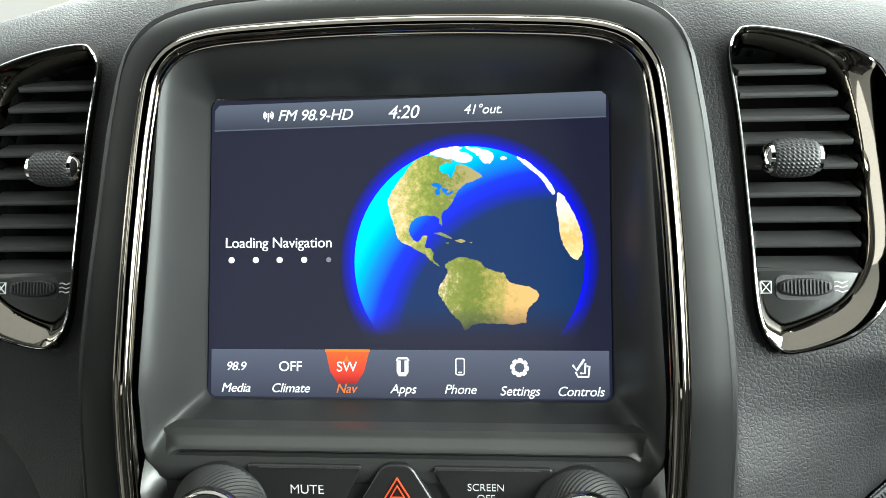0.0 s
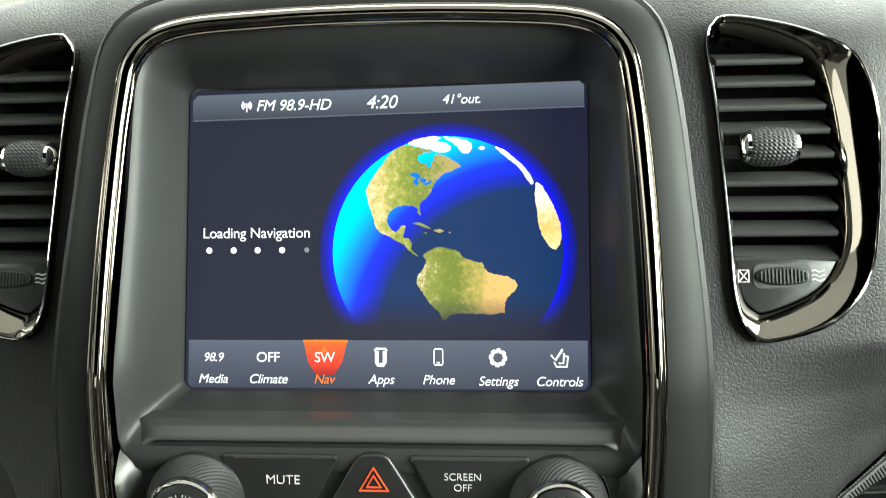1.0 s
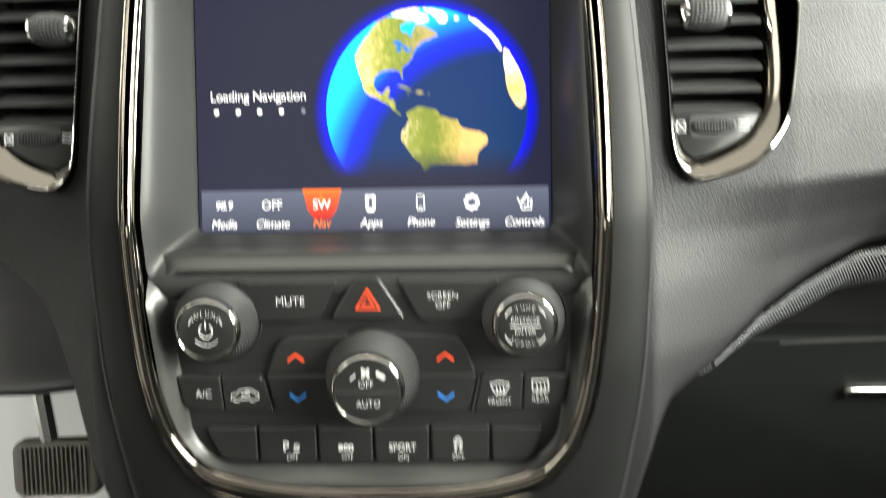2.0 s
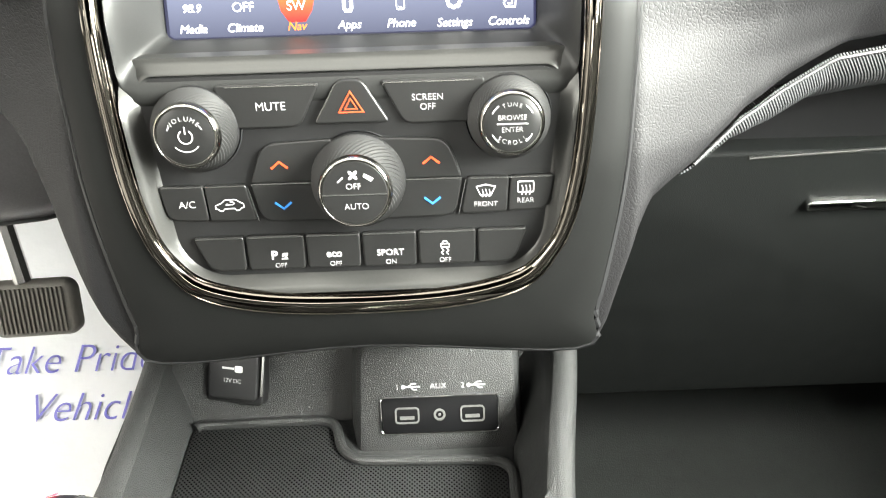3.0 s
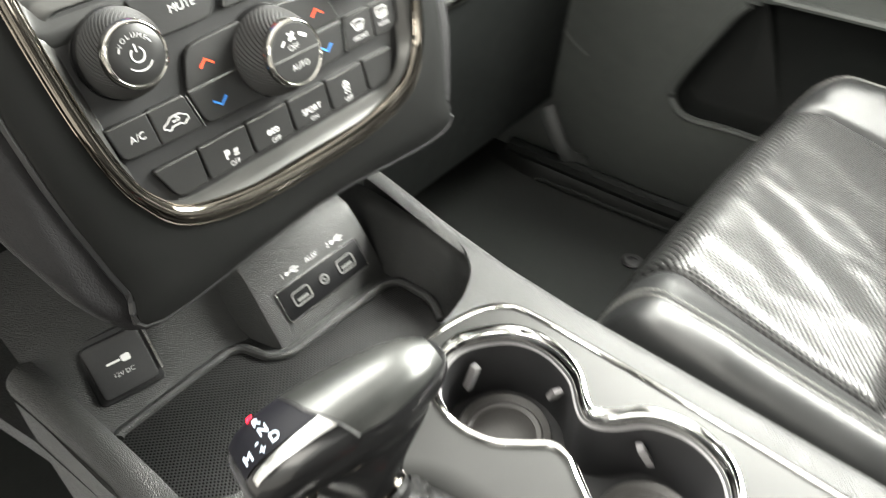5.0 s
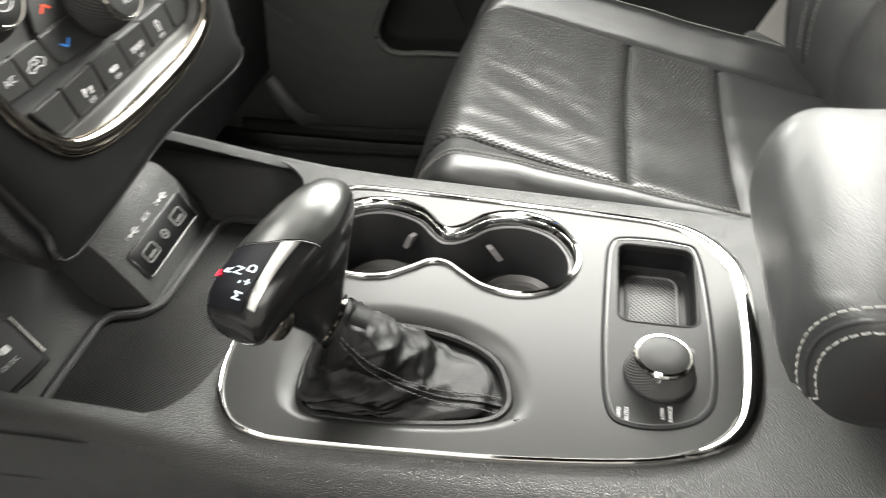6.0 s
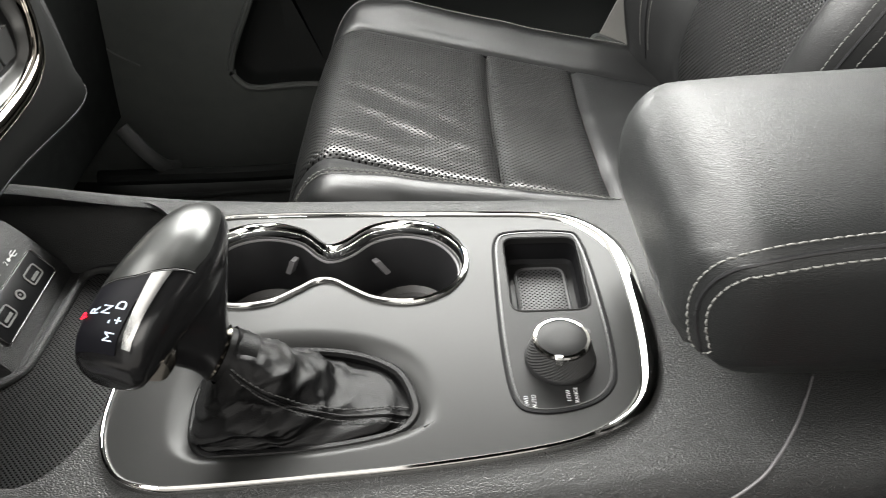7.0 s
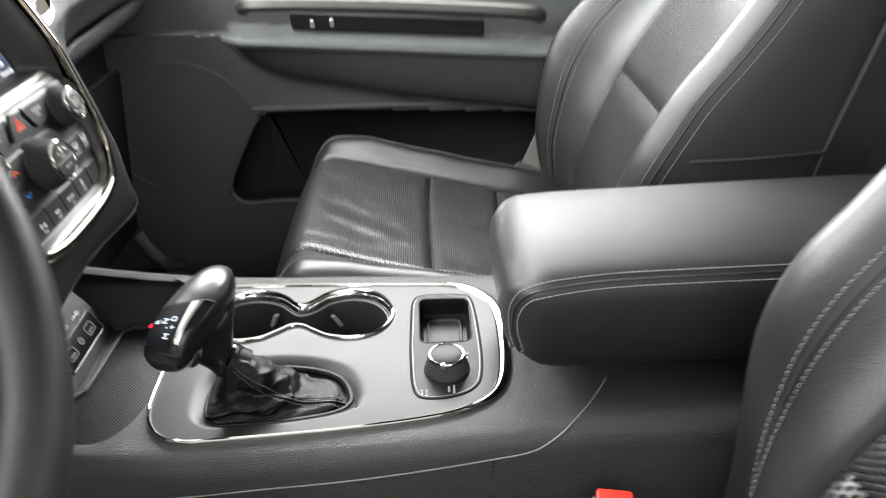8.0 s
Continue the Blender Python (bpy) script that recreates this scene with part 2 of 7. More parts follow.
def curve_through(pts, per=6, closed=True):
    """Catmull-Rom points through the given ones."""
    n, out = len(pts), []
    P = [Vector(p) for p in pts]
    for i in range(n if closed else n - 1):
        if closed:
            p0, p1, p2, p3 = P[i - 1], P[i], P[(i + 1) % n], P[(i + 2) % n]
        else:
            p0, p1, p2, p3 = P[max(i - 1, 0)], P[i], P[i + 1], P[min(i + 2, n - 1)]
        for k in range(per):
            t = k / per
            out.append(0.5 * ((2 * p1) + (p2 - p0) * t + (2 * p0 - 5 * p1 + 4 * p2 - p3) * t * t + (3 * p1 - p0 - 3 * p2 + p3) * t ** 3))
    if not closed:
        out.append(P[-1])
    return out


def table(x, xs, ys):
    return float(np.interp(x, xs, ys))


def sweep(path, profile, normal, closed=True, scale=None):
    """Moves a closed profile of (across, out) pairs along a path; normal is a vector or a function of the place."""
    rows, n = [], len(path)
    for i, p in enumerate(path):
        p = Vector(p)
        if closed:
            t = Vector(path[(i + 1) % n]) - Vector(path[i - 1])
        else:
            t = Vector(path[min(i + 1, n - 1)]) - Vector(path[max(i - 1, 0)])
        t.normalize()
        nrm = Vector(normal(p) if callable(normal) else normal)
        side = t.cross(nrm).normalized()
        nrm = side.cross(t).normalized()
        s = scale(i, p) if scale else 1.0
        rows.append([p + side * (a * s) + nrm * b for a, b in profile])
    return grid(rows, close_u=True, close_v=closed, cap=not closed)


def tube(path, r, closed=False, seg=8):
    prof = [(r * math.cos(2 * math.pi * k / seg), r * math.sin(2 * math.pi * k / seg)) for k in range(seg)]
    d = Vector(path[-1]) - Vector(path[0])
    up = Vector((0, 0, 1)) if abs(d.normalized().z) < 0.8 or closed else Vector((0, 1, 0))
    return sweep(path, prof, up, closed)


def rounded(w, h, r, k=5, cx=0.0, cy=0.0):
    pts = []
    for sx, sy, a0 in ((1, 1, 0), (-1, 1, 90), (-1, -1, 180), (1, -1, 270)):
        for i in range(k + 1):
            a = radians(a0 + 90 * i / k)
            pts.append((cx + sx * (w / 2 - r) + r * math.cos(a), cy + sy * (h / 2 - r) + r * math.sin(a)))
    return pts


def round_corners(poly, r, k=4):
    """Rounds the corners of a 2D polygon; r is a number or a list of one radius per corner."""
    out, n = [], len(poly)
    for i, p in enumerate(poly):
        p, a, b = Vector(p), Vector(poly[i - 1]), Vector(poly[(i + 1) % n])
        rad = r[i] if isinstance(r, (list, tuple)) else r
        u, v = (a - p), (b - p)
        d = min(rad, u.length * 0.45, v.length * 0.45)
        s, e = p + u.normalized() * d, p + v.normalized() * d
        for j in range(k + 1):
            t = j / k
            q = s * (1 - t) ** 2 + p * (2 * t * (1 - t)) + e * t * t
            out.append((q.x, q.y))
    return out


def inset(poly, d):
    """The polygon moved inwards by d."""
    n, area = len(poly), 0.0
    for i in range(n):
        area += poly[i - 1][0] * poly[i][1] - poly[i][0] * poly[i - 1][1]
    sgn = 1 if area > 0 else -1
    out = []
    for i in range(n):
        a, p, b = Vector(poly[i - 1]), Vector(poly[i]), Vector(poly[(i + 1) % n])
        t = (p - a).normalized() + (b - p).normalized()
        if t.length < 1e-6:
            t = b - a
        t.normalize()
        out.append((p.x - sgn * t.y * d, p.y + sgn * t.x * d))
    return out


def prism(poly, M, h0, h1, bevel=0.0, dome=0.0):
    """A plate with the 2D outline poly, from height h0 to h1 in the frame of M, its top edge bevelled in three steps."""
    rows = [[M @ Vector((x, y, h0)) for x, y in poly]]
    rows.append([M @ Vector((x, y, h1 - bevel)) for x, y in poly])
    if bevel:
        for a in (30, 60, 90):
            q = inset(poly, bevel * (1 - math.cos(radians(a))))
            rows.append([M @ Vector((x, y, h1 - bevel + bevel * math.sin(radians(a)))) for x, y in q])
    return grid(rows, close_u=True, cap=True)


def lathe(profile, M, seg=48, wave=None):
    """Turns (radius, height) pairs about the axis of M; wave(i, k) scales the radius."""
    rows = []
    for i, (r, h) in enumerate(profile):
        row = []
        for k in range(seg):
            a = 2 * math.pi * k / seg
            q = r * (wave(i, k) if wave else 1.0)
            row.append(M @ Vector((q * math.cos(a), q * math.sin(a), h)))
        rows.append(row)
    return grid(rows, close_u=True, cap=True)


def plate_with_holes(outer, holes, M, h0, h1):
    """A flat plate with holes, its walls included."""
    bm = bmesh.new()
    edges = []
    for loop in (outer, *holes):
        vs = [bm.verts.new(M @ Vector((x, y, h1))) for x, y in loop]
        edges += [bm.edges.new((vs[i - 1], vs[i])) for i in range(len(vs))]
    bmesh.ops.triangle_fill(bm, edges=edges, use_beauty=True)
    r = bmesh.ops.extrude_edge_only(bm, edges=edges)
    d = (M.to_3x3() @ Vector((0, 0, 1))) * (h0 - h1)
    bmesh.ops.translate(bm, vec=d, verts=[v for v in r["geom"] if isinstance(v, bmesh.types.BMVert)])
    return bm


def flat(poly, M, h=0.0):
    bm = bmesh.new()
    bm.faces.new([bm.verts.new(M @ Vector((x, y, h))) for x, y in poly])
    return bm


def joined(bms):
    out = bmesh.new()
    for b in bms:
        me = bpy.data.meshes.new("tmp")
        b.to_mesh(me)
        b.free()
        out.from_mesh(me)
        bpy.data.meshes.remove(me)
    return out


def writing(name, words, size, M, mtl, parent, shear=0.0, space=1.0, bold=-0.00007, align="CENTER", depth=0.00012, label=""):
    cu = bpy.data.curves.new(name, "FONT")
    cu.body, cu.size, cu.shear, cu.space_character = words, size, shear, space
    cu.align_x, cu.align_y, cu.extrude, cu.offset = align, "CENTER", depth, bold
    tmp = bpy.data.objects.new("tmp", cu)
    me = bpy.data.meshes.new_from_object(tmp)
    bpy.data.objects.remove(tmp)
    me.transform(M)
    return part_mesh(name, me, mtl, parent, label, smooth=False)


def stroke(pts, w, M, h=0.0003, closed=False):
    """A flat line of width w through 2D points, standing h proud."""
    path = [M @ Vector((x, y, 0)) for x, y in pts]
    n = M.to_3x3() @ Vector((0, 0, 1))
    return sweep(path, [(-w / 2, -0.0002), (w / 2, -0.0002), (w / 2, h), (-w / 2, h)], n, closed)


def arc(r, a0, a1, k=12, cx=0.0, cy=0.0):
    return [(cx + r * math.cos(radians(a0 + (a1 - a0) * i / k)), cy + r * math.sin(radians(a0 + (a1 - a0) * i / k))) for i in range(k + 1)]


def stitches(path, step, length, r, normal, lift=0.0005):
    """Short threads laid along a path."""
    P = [Vector(p) for p in path]
    out, acc = [], 0.0
    for a, b in zip(P[:-1], P[1:]):
        seg = (b - a).length
        d = (b - a).normalized()
        while acc < seg:
            c = a + d * acc
            nrm = Vector(normal(c) if callable(normal) else normal).normalized()
            s, e = c + nrm * lift - d * length / 2, c + nrm * lift + d * length / 2
            m = c + nrm * (lift + r)
            out.append(tube([s - nrm * r, m, e - nrm * r], r, seg=5))
            acc += step
        acc -= seg
    return joined(out)


def at(x, y, z, ux, uy):
    """A frame at a place from its two in-plane axes."""
    ux, uy = Vector(ux).normalized(), Vector(uy).normalized()
    n = ux.cross(uy).normalized()
    M = Matrix((ux, uy, n)).transposed().to_4x4()
    M.translation = (x, y, z)
    return M


def tilt_frame(x, y, z, degrees):
    """A frame facing the cabin whose face leans back by degrees from upright."""
    a = radians(degrees)
    return at(x, y, z, (1, 0, 0), (0, math.sin(a), math.cos(a)))


X2 = lambda M, x, y, h=0.0: M @ Matrix.Translation((x, y, h))

# ---------------------------------------------------------------- centre stack
SCREEN = tilt_frame(0, 0, 0.62, 22)
FACE = tilt_frame(0, -0.042, 0.57, 12.63)
VENT_TILT = math.degrees(math.atan(0.45))


def ring_y(z):
    return table(z, (0.46, 0.505, 0.57, 0.64, 0.705, 0.79), (-0.0735, -0.0645, -0.0500, -0.0310, -0.0010, 0.0350))


RING_HALF = [(0.0, 0.7705), (0.045, 0.7695), (0.080, 0.7665), (0.0955, 0.757), (0.1005, 0.738), (0.104, 0.70), (0.1055, 0.66),
             (0.1055, 0.625), (0.104, 0.595), (0.1015, 0.57), (0.0972, 0.549), (0.0905, 0.534), (0.0765, 0.5195), (0.045, 0.5115), (0.0, 0.5095)]
OUT_HALF = [(0.0, 0.783), (0.05, 0.782), (0.09, 0.7775), (0.110, 0.765), (0.1175, 0.738), (0.1220, 0.70), (0.1255, 0.66),
            (0.1265, 0.625), (0.1258, 0.595), (0.1248, 0.57), (0.1225, 0.545), (0.1185, 0.519), (0.1140, 0.496), (0.1060, 0.4738), (0.0, 0.4805)]


def both_sides(half):
    return half + [(-x, z) for x, z in reversed(half[1:-1])]


ring_xz = curve_through([(x, z, 0) for x, z in both_sides(RING_HALF)], 5)
out_xz = curve_through([(x, z, 0) for x, z in both_sides(OUT_HALF)], 5)
ring_path = [Vector((p.x, ring_y(p.y), p.y)) for p in ring_xz]
out_path = [Vector((p.x, ring_y(p.y) + 0.004 + 0.002 * max(0.0, min(1.0, (0.500 - p.y) / 0.028)) ** 2, p.y)) for p in out_xz]

stack = thing("center_stack", "dark charcoal dashboard center stack with glossy black chrome ring", "center stack", (0, -0.06, 0.47))

rows = []
for t, dy in ((0.0, 0.004), (0.08, 0.0006), (0.2, 0.0), (0.6, 0.0004), (0.92, 0.0012), (0.98, 0.0024), (1.0, 0.0045), (1.0, 0.03)):
    rows.append([a.lerp(b, t) + Vector((0, dy, 0)) for a, b in zip(ring_path, out_path)])
part("surround", grid(rows, close_u=True), SURROUND, stack, "satin charcoal outer surround")
part("gap", tube([p + Vector((0, 0.0045, 0)) for p in out_path], 0.0021, True, 6), DARK, stack, "dark gap round the surround")


def ring_width(i, p):
    return 1.0 + 0.45 * max(0.0, min(1.0, (0.535 - p.z) / 0.02))


ring_normal = lambda p: Vector((0, -1, 0.28))
part("chrome_ring", sweep(ring_path, [(-0.0030, -0.003)] + [(-0.0030 * math.cos(radians(a)), 0.0004 + 0.0027 * math.sin(radians(a))) for a in range(0, 181, 15)] + [(0.0030, -0.003)],
     ring_normal, True, ring_width), PIANO, stack, "glossy black chrome ring", sharp=80)
for off in (-0.0034, 0.0034):
    edge = []
    n = len(ring_path)
    for i, p in enumerate(ring_path):
        t = (ring_path[(i + 1) % n] - ring_path[i - 1]).normalized()
        side = t.cross(ring_normal(p)).normalized()
        edge.append(p + side * off * ring_width(i, p) + Vector((0, -0.0006, 0)))
    part("ring_edge", tube(edge, 0.00050, True, 6), RINGEDGE, stack, "smoked chrome edge line")


def contour(wt, wb, zt, zb, rt, rb, m=14, k=8):
    """A rounded trapezoid as (x, z) points with the same count for all sizes, from the top middle clockwise."""
    pts = []
    for i in range(m):
        pts.append(((wt - rt) * (2 * i / (m - 1) - 1), zt))
    for i in range(1, k):
        a = radians(90 - 90 * i / k)
        pts.append((wt - rt + rt * math.cos(a), zt - rt + rt * math.sin(a)))
    for i in range(m):
        s = i / (m - 1)
        pts.append((wt + (wb - wt) * s, zt - rt + (zb + rb - zt + rt) * s))
    for i in range(1, k):
        a = radians(-90 * i / k)
        pts.append((wb - rb + rb * math.cos(a), zb + rb + rb * math.sin(a)))
    for i in range(m):
        pts.append(((wb - rb) * (1 - 2 * i / (m - 1)), zb))
    for i in range(1, k):
        a = radians(-90 - 90 * i / k)
        pts.append((-wb + rb + rb * math.cos(a), zb + rb + rb * math.sin(a)))
    for i in range(m):
        s = i / (m - 1)
        pts.append((-(wb + (wt - wb) * s), zb + rb + (zt - rt - zb - rb) * s))
    for i in range(1, k):
        a = radians(180 - 90 * i / k)
        pts.append((-wt + rt + rt * math.cos(a), zt - rt + rt * math.sin(a)))
    return pts


outer = [Vector((x, ring_y(z) + 0.003, z)) for x, z in contour(0.0965, 0.1015, 0.7665, 0.6200, 0.020, 0.010)]
inner = [SCREEN @ Vector((x, v, 0.0012)) for x, v in contour(0.0868, 0.0868, 0.1298, -0.0016, 0.0045, 0.0045)]
low = lambda p: max(0.0, min(1.0, (0.640 - p.z) / 0.016))  # 1 along the rolled ledge below the screen
rows = []
LEDGE = 0.0305


def ledge_drop(t):
    """How far the rolled ledge has fallen a share t of the way from the screen."""
    return LEDGE * (0.06 * t + 0.12 * t ** 2 + 0.20 * t ** 4) - 0.0010


ends = [Vector((a.x, b.y - LEDGE, b.z - ledge_drop(1.0))) for a, b in zip(outer, inner)]
for dy, dz, dy0 in ((0.010, -0.0150, 0.004), (0.004, -0.0125, 0.002), (0.0006, -0.0090, 0.001), (-0.0008, -0.0056, 0.0005), (-0.0006, -0.0024, 0.0)):
    rows.append([(p + Vector((0, dy0, 0))).lerp(e + Vector((0, dy, dz)), low(p)) for p, e in zip(outer, ends)])
for s, d in ((0.0, 0.0), (0.10, 0.02), (0.25, 0.10), (0.38, 0.2), (0.5, 0.33), (0.65, 0.52), (0.76, 0.68), (0.86, 0.82), (0.94, 0.93), (1.0, 1.0)):
    row = []
    for a, b in zip(outer, inner):
        q = a.lerp(b, s)
        q.y = a.y + (b.y - a.y) * d
        roll = Vector((q.x, b.y - LEDGE * (1 - s), b.z - ledge_drop(1 - s)))
        row.append(q.lerp(roll, low(a)))
    rows.append(row)
rows.append([p + Vector((0, 0.004, 0)) for p in inner])
part("screen_recess", grid(rows, close_u=True), RECESS, stack, "satin charcoal recess around the screen")

# the ledge above the buttons and the lower control panel
pan_out = []
for x, v in contour(0.1015, 0.0965, 0.0490, -0.0585, 0.008, 0.034):
    pan_out.append(FACE @ Vector((x, v, 0.0055)))
pan_in = [FACE @ Vector((x, v, -0.0030)) for x, v in contour(0.0945, 0.0880, 0.0450, -0.0515, 0.008, 0.024)]
pan_out = [p + Vector((0, 0.014, 0)) * max(0.0, min(1.0, (p.z - 0.603) / 0.014)) for p in pan_out]
rows = [[p + Vector((0, 0.006, 0.0)) for p in pan_out], pan_out]
for s, d in ((0.25, 0.08), (0.5, 0.35), (0.75, 0.75), (0.92, 0.95), (1, 1)):
    row = []
    for a, b in zip(pan_out, pan_in):
        q = a.lerp(b, s)
        q.y = a.y + (b.y - a.y) * d
        row.append(q)
    rows.append(row)
part("panel_border", grid(rows, close_u=True), BORDER, stack, "satin silver grey border of the controls")
part("control_panel", prism([(x, v) for x, v in contour(0.0950, 0.0885, 0.0440, -0.0520, 0.010, 0.024)], FACE, -0.012, -0.0030), PANEL, stack, "matt black control panel")

# ---------------------------------------------------------------- display
display = thing("touchscreen", "lit navigation touchscreen showing a globe and a menu bar", "screen", (0, 0, 0.62))


def D(px, py):
    return ((px - 725) * 0.00023975, (706 - py) * 0.0002415)


part("glass", prism(rounded(0.1725, 0.1300, 0.004, 5, 0, 0.064), SCREEN, -0.006, 0.0), glow("display_dark", (0.010, 0.011, 0.030), 1.0), display, "dark screen glass")


def ramp_glow(name, stops, mapping, strength=1.0, noisy=0.0, fade=False):
    """Display light whose colour runs through stops along a distance or a height given by mapping = (kind, x, y, length)."""
    m = glow(name, (0, 0, 0), strength * 1.2)
    nt = m.node_tree
    b = nt.nodes["Principled BSDF"]
    tc = nt.nodes.new("ShaderNodeTexCoord")
    kind, cx, cy, length = mapping
    c = SCREEN @ Vector((*D(cx, cy), 0))
    sub = nt.nodes.new("ShaderNodeVectorMath")
    sub.operation = "SUBTRACT"
    sub.inputs[1].default_value = c
    nt.links.new(tc.outputs["Object"], sub.inputs[0])
    if kind == "radial":
        ln = nt.nodes.new("ShaderNodeVectorMath")
        ln.operation = "LENGTH"
        nt.links.new(sub.outputs[0], ln.inputs[0])
        val = ln.outputs["Value"]
    else:
        dot = nt.nodes.new("ShaderNodeVectorMath")
        dot.operation = "DOT_PRODUCT"
        dot.inputs[1].default_value = SCREEN.to_3x3() @ Vector((0, 1, 0) if kind == "height" else (1, 0, 0))
        nt.links.new(sub.outputs[0], dot.inputs[0])
        val = dot.outputs["Value"]
    mr = nt.nodes.new("ShaderNodeMapRange")
    mr.inputs[2].default_value = length * 0.00024
    nt.links.new(val, mr.inputs[0])
    fac = mr.outputs[0]
    if noisy:
        nz = nt.nodes.new("ShaderNodeTexNoise")
        nz.inputs["Scale"].default_value, nz.inputs["Detail"].default_value, nz.inputs["Roughness"].default_value = 300, 12, 0.76
        nt.links.new(tc.outputs["Object"], nz.inputs["Vector"])
        ma = nt.nodes.new("ShaderNodeMath")
        ma.operation = "MULTIPLY_ADD"
        ma.inputs[1].default_value = noisy * 2.2
        shift = nt.nodes.new("ShaderNodeMath")
        shift.operation = "SUBTRACT"
        shift.inputs[1].default_value = noisy * 0.6
        nt.links.new(nz.outputs["Fac"], ma.inputs[0])
        nt.links.new(fac, ma.inputs[2])
        nt.links.new(ma.outputs[0], shift.inputs[0])
        fac = shift.outputs[0]
    cr = nt.nodes.new("ShaderNodeValToRGB")
    els = cr.color_ramp.elements
    els[0].position, els[0].color = stops[0][0], (*stops[0][1], 1)
    els[1].position, els[1].color = stops[-1][0], (*stops[-1][1], 1)
    for pos, col in stops[1:-1]:
        e = els.new(pos)
        e.color = (*col, 1)
    nt.links.new(fac, cr.inputs[0])
    if fade:  # the picture of the globe fades out towards the menu bar
        f0 = SCREEN @ Vector((*D(725, 597), 0))
        s2, d2, m2 = nt.nodes.new("ShaderNodeVectorMath"), nt.nodes.new("ShaderNodeVectorMath"), nt.nodes.new("ShaderNodeMapRange")
        s2.operation, d2.operation = "SUBTRACT", "DOT_PRODUCT"
        s2.inputs[1].default_value, d2.inputs[1].default_value = f0, SCREEN.to_3x3() @ Vector((0, 1, 0))
        m2.inputs[2].default_value = 55 * 0.00024
        nt.links.new(tc.outputs["Object"], s2.inputs[0])
        nt.links.new(s2.outputs[0], d2.inputs[0])
        nt.links.new(d2.outputs["Value"], m2.inputs[0])
        mx = nt.nodes.new("ShaderNodeMix")
        mx.data_type = "RGBA"
        mx.inputs[6].default_value = (0.010, 0.011, 0.030, 1)
        nt.links.new(m2.outputs[0], mx.inputs[0])
        nt.links.new(cr.outputs[0], mx.inputs[7])
        nt.links.new(mx.outputs[2], b.inputs["Emission Color"])
        return m
    nt.links.new(cr.outputs[0], b.inputs["Emission Color"])
    return m


BAR = ramp_glow("display_bar", [(0, (0.030, 0.034, 0.060)), (1, (0.075, 0.085, 0.13))], ("height", 725, 706, 84))
BARTOP = ramp_glow("display_top_bar", [(0, (0.030, 0.034, 0.055)), (1, (0.085, 0.10, 0.14))], ("height", 725, 226, 50))
LINE = glow("display_line", (0.10, 0.11, 0.16), 1.0)
WHITE = glow("display_white", (0.95, 0.96, 1.0), 1.15)
DIM = glow("display_grey", (0.22, 0.23, 0.28), 1.0)
NAVRED = ramp_glow("display_red", [(0, (0.30, 0.01, 0.01)), (0.5, (0.75, 0.05, 0.02)), (1, (1.0, 0.10, 0.02))], ("height", 620, 680, 56))
ORANGE = glow("display_orange", (1.0, 0.20, 0.02), 1.0)
HALO = ramp_glow("display_halo", [(0.0, (0.0, 0.0, 0.9)), (0.83, (0.0, 0.0, 0.80)), (0.87, (0.0, 0.003, 0.36)), (0.92, (0.004, 0.006, 0.10)), (0.97, (0.010, 0.011, 0.030))], ("radial", 836, 466, 246), fade=True)
SEA = ramp_glow("display_sea", [(0.0, (0.002, 0.022, 0.085)), (0.64, (0.002, 0.020, 0.095)), (0.70, (0.0, 0.01, 0.45)), (0.76, (0.0, 0.02, 0.95)), (0.83, (0.0, 0.20, 1.0)), (0.93, (0.0, 0.62, 1.0)), (1.0, (0.0, 0.75, 1.0))], ("radial", 985, 625, 420), fade=True)
LAND = ramp_glow("display_land", [(0.2, (0.80, 0.62, 0.48)), (0.42, (0.60, 0.47, 0.20)), (0.62, (0.28, 0.30, 0.06)), (0.85, (0.14, 0.19, 0.03)), (1.0, (0.34, 0.28, 0.11))], ("across", 690, 400, 185), noisy=0.6)
LANDS = ramp_glow("display_land_south", [(0.2, (0.72, 0.56, 0.36)), (0.36, (0.22, 0.24, 0.05)), (0.60, (0.13, 0.17, 0.025)), (0.82, (0.36, 0.30, 0.08)), (1.0, (0.64, 0.38, 0.14))], ("across", 785, 520, 180), noisy=0.5, fade=True)
SAND = ramp_glow("display_sand", [(0.2, (0.85, 0.62, 0.36)), (0.6, (0.75, 0.40, 0.12)), (1.0, (0.85, 0.70, 0.55))], ("height", 1005, 465, 120), noisy=0.5)
ICE = ramp_glow("display_ice", [(0.2, (0.95, 0.95, 0.95)), (0.55, (0.75, 0.70, 0.68)), (1.0, (1, 1, 1))], ("across", 765, 280, 150), noisy=0.6)


def shape(name, pts, mtl, level, label="", parent=None, curve=0):
    q = [D(*p) for p in pts]
    if curve:
        q = [(p.x, p.y) for p in curve_through([(x, y, 0) for x, y in q], curve * 8)]
        q = [(x + 0.0004 * noise.noise(Vector((x * 900, y * 900, 1))) + 0.0003 * noise.noise(Vector((x * 2600, y * 2600, 3))),
              y + 0.0004 * noise.noise(Vector((x * 900, y * 900, 7))) + 0.0003 * noise.noise(Vector((x * 2600, y * 2600, 9)))) for x, y in q]
    return part(name, prism(q, SCREEN, 0.0, 0.00012 * level), mtl, parent or display, label, smooth=False)


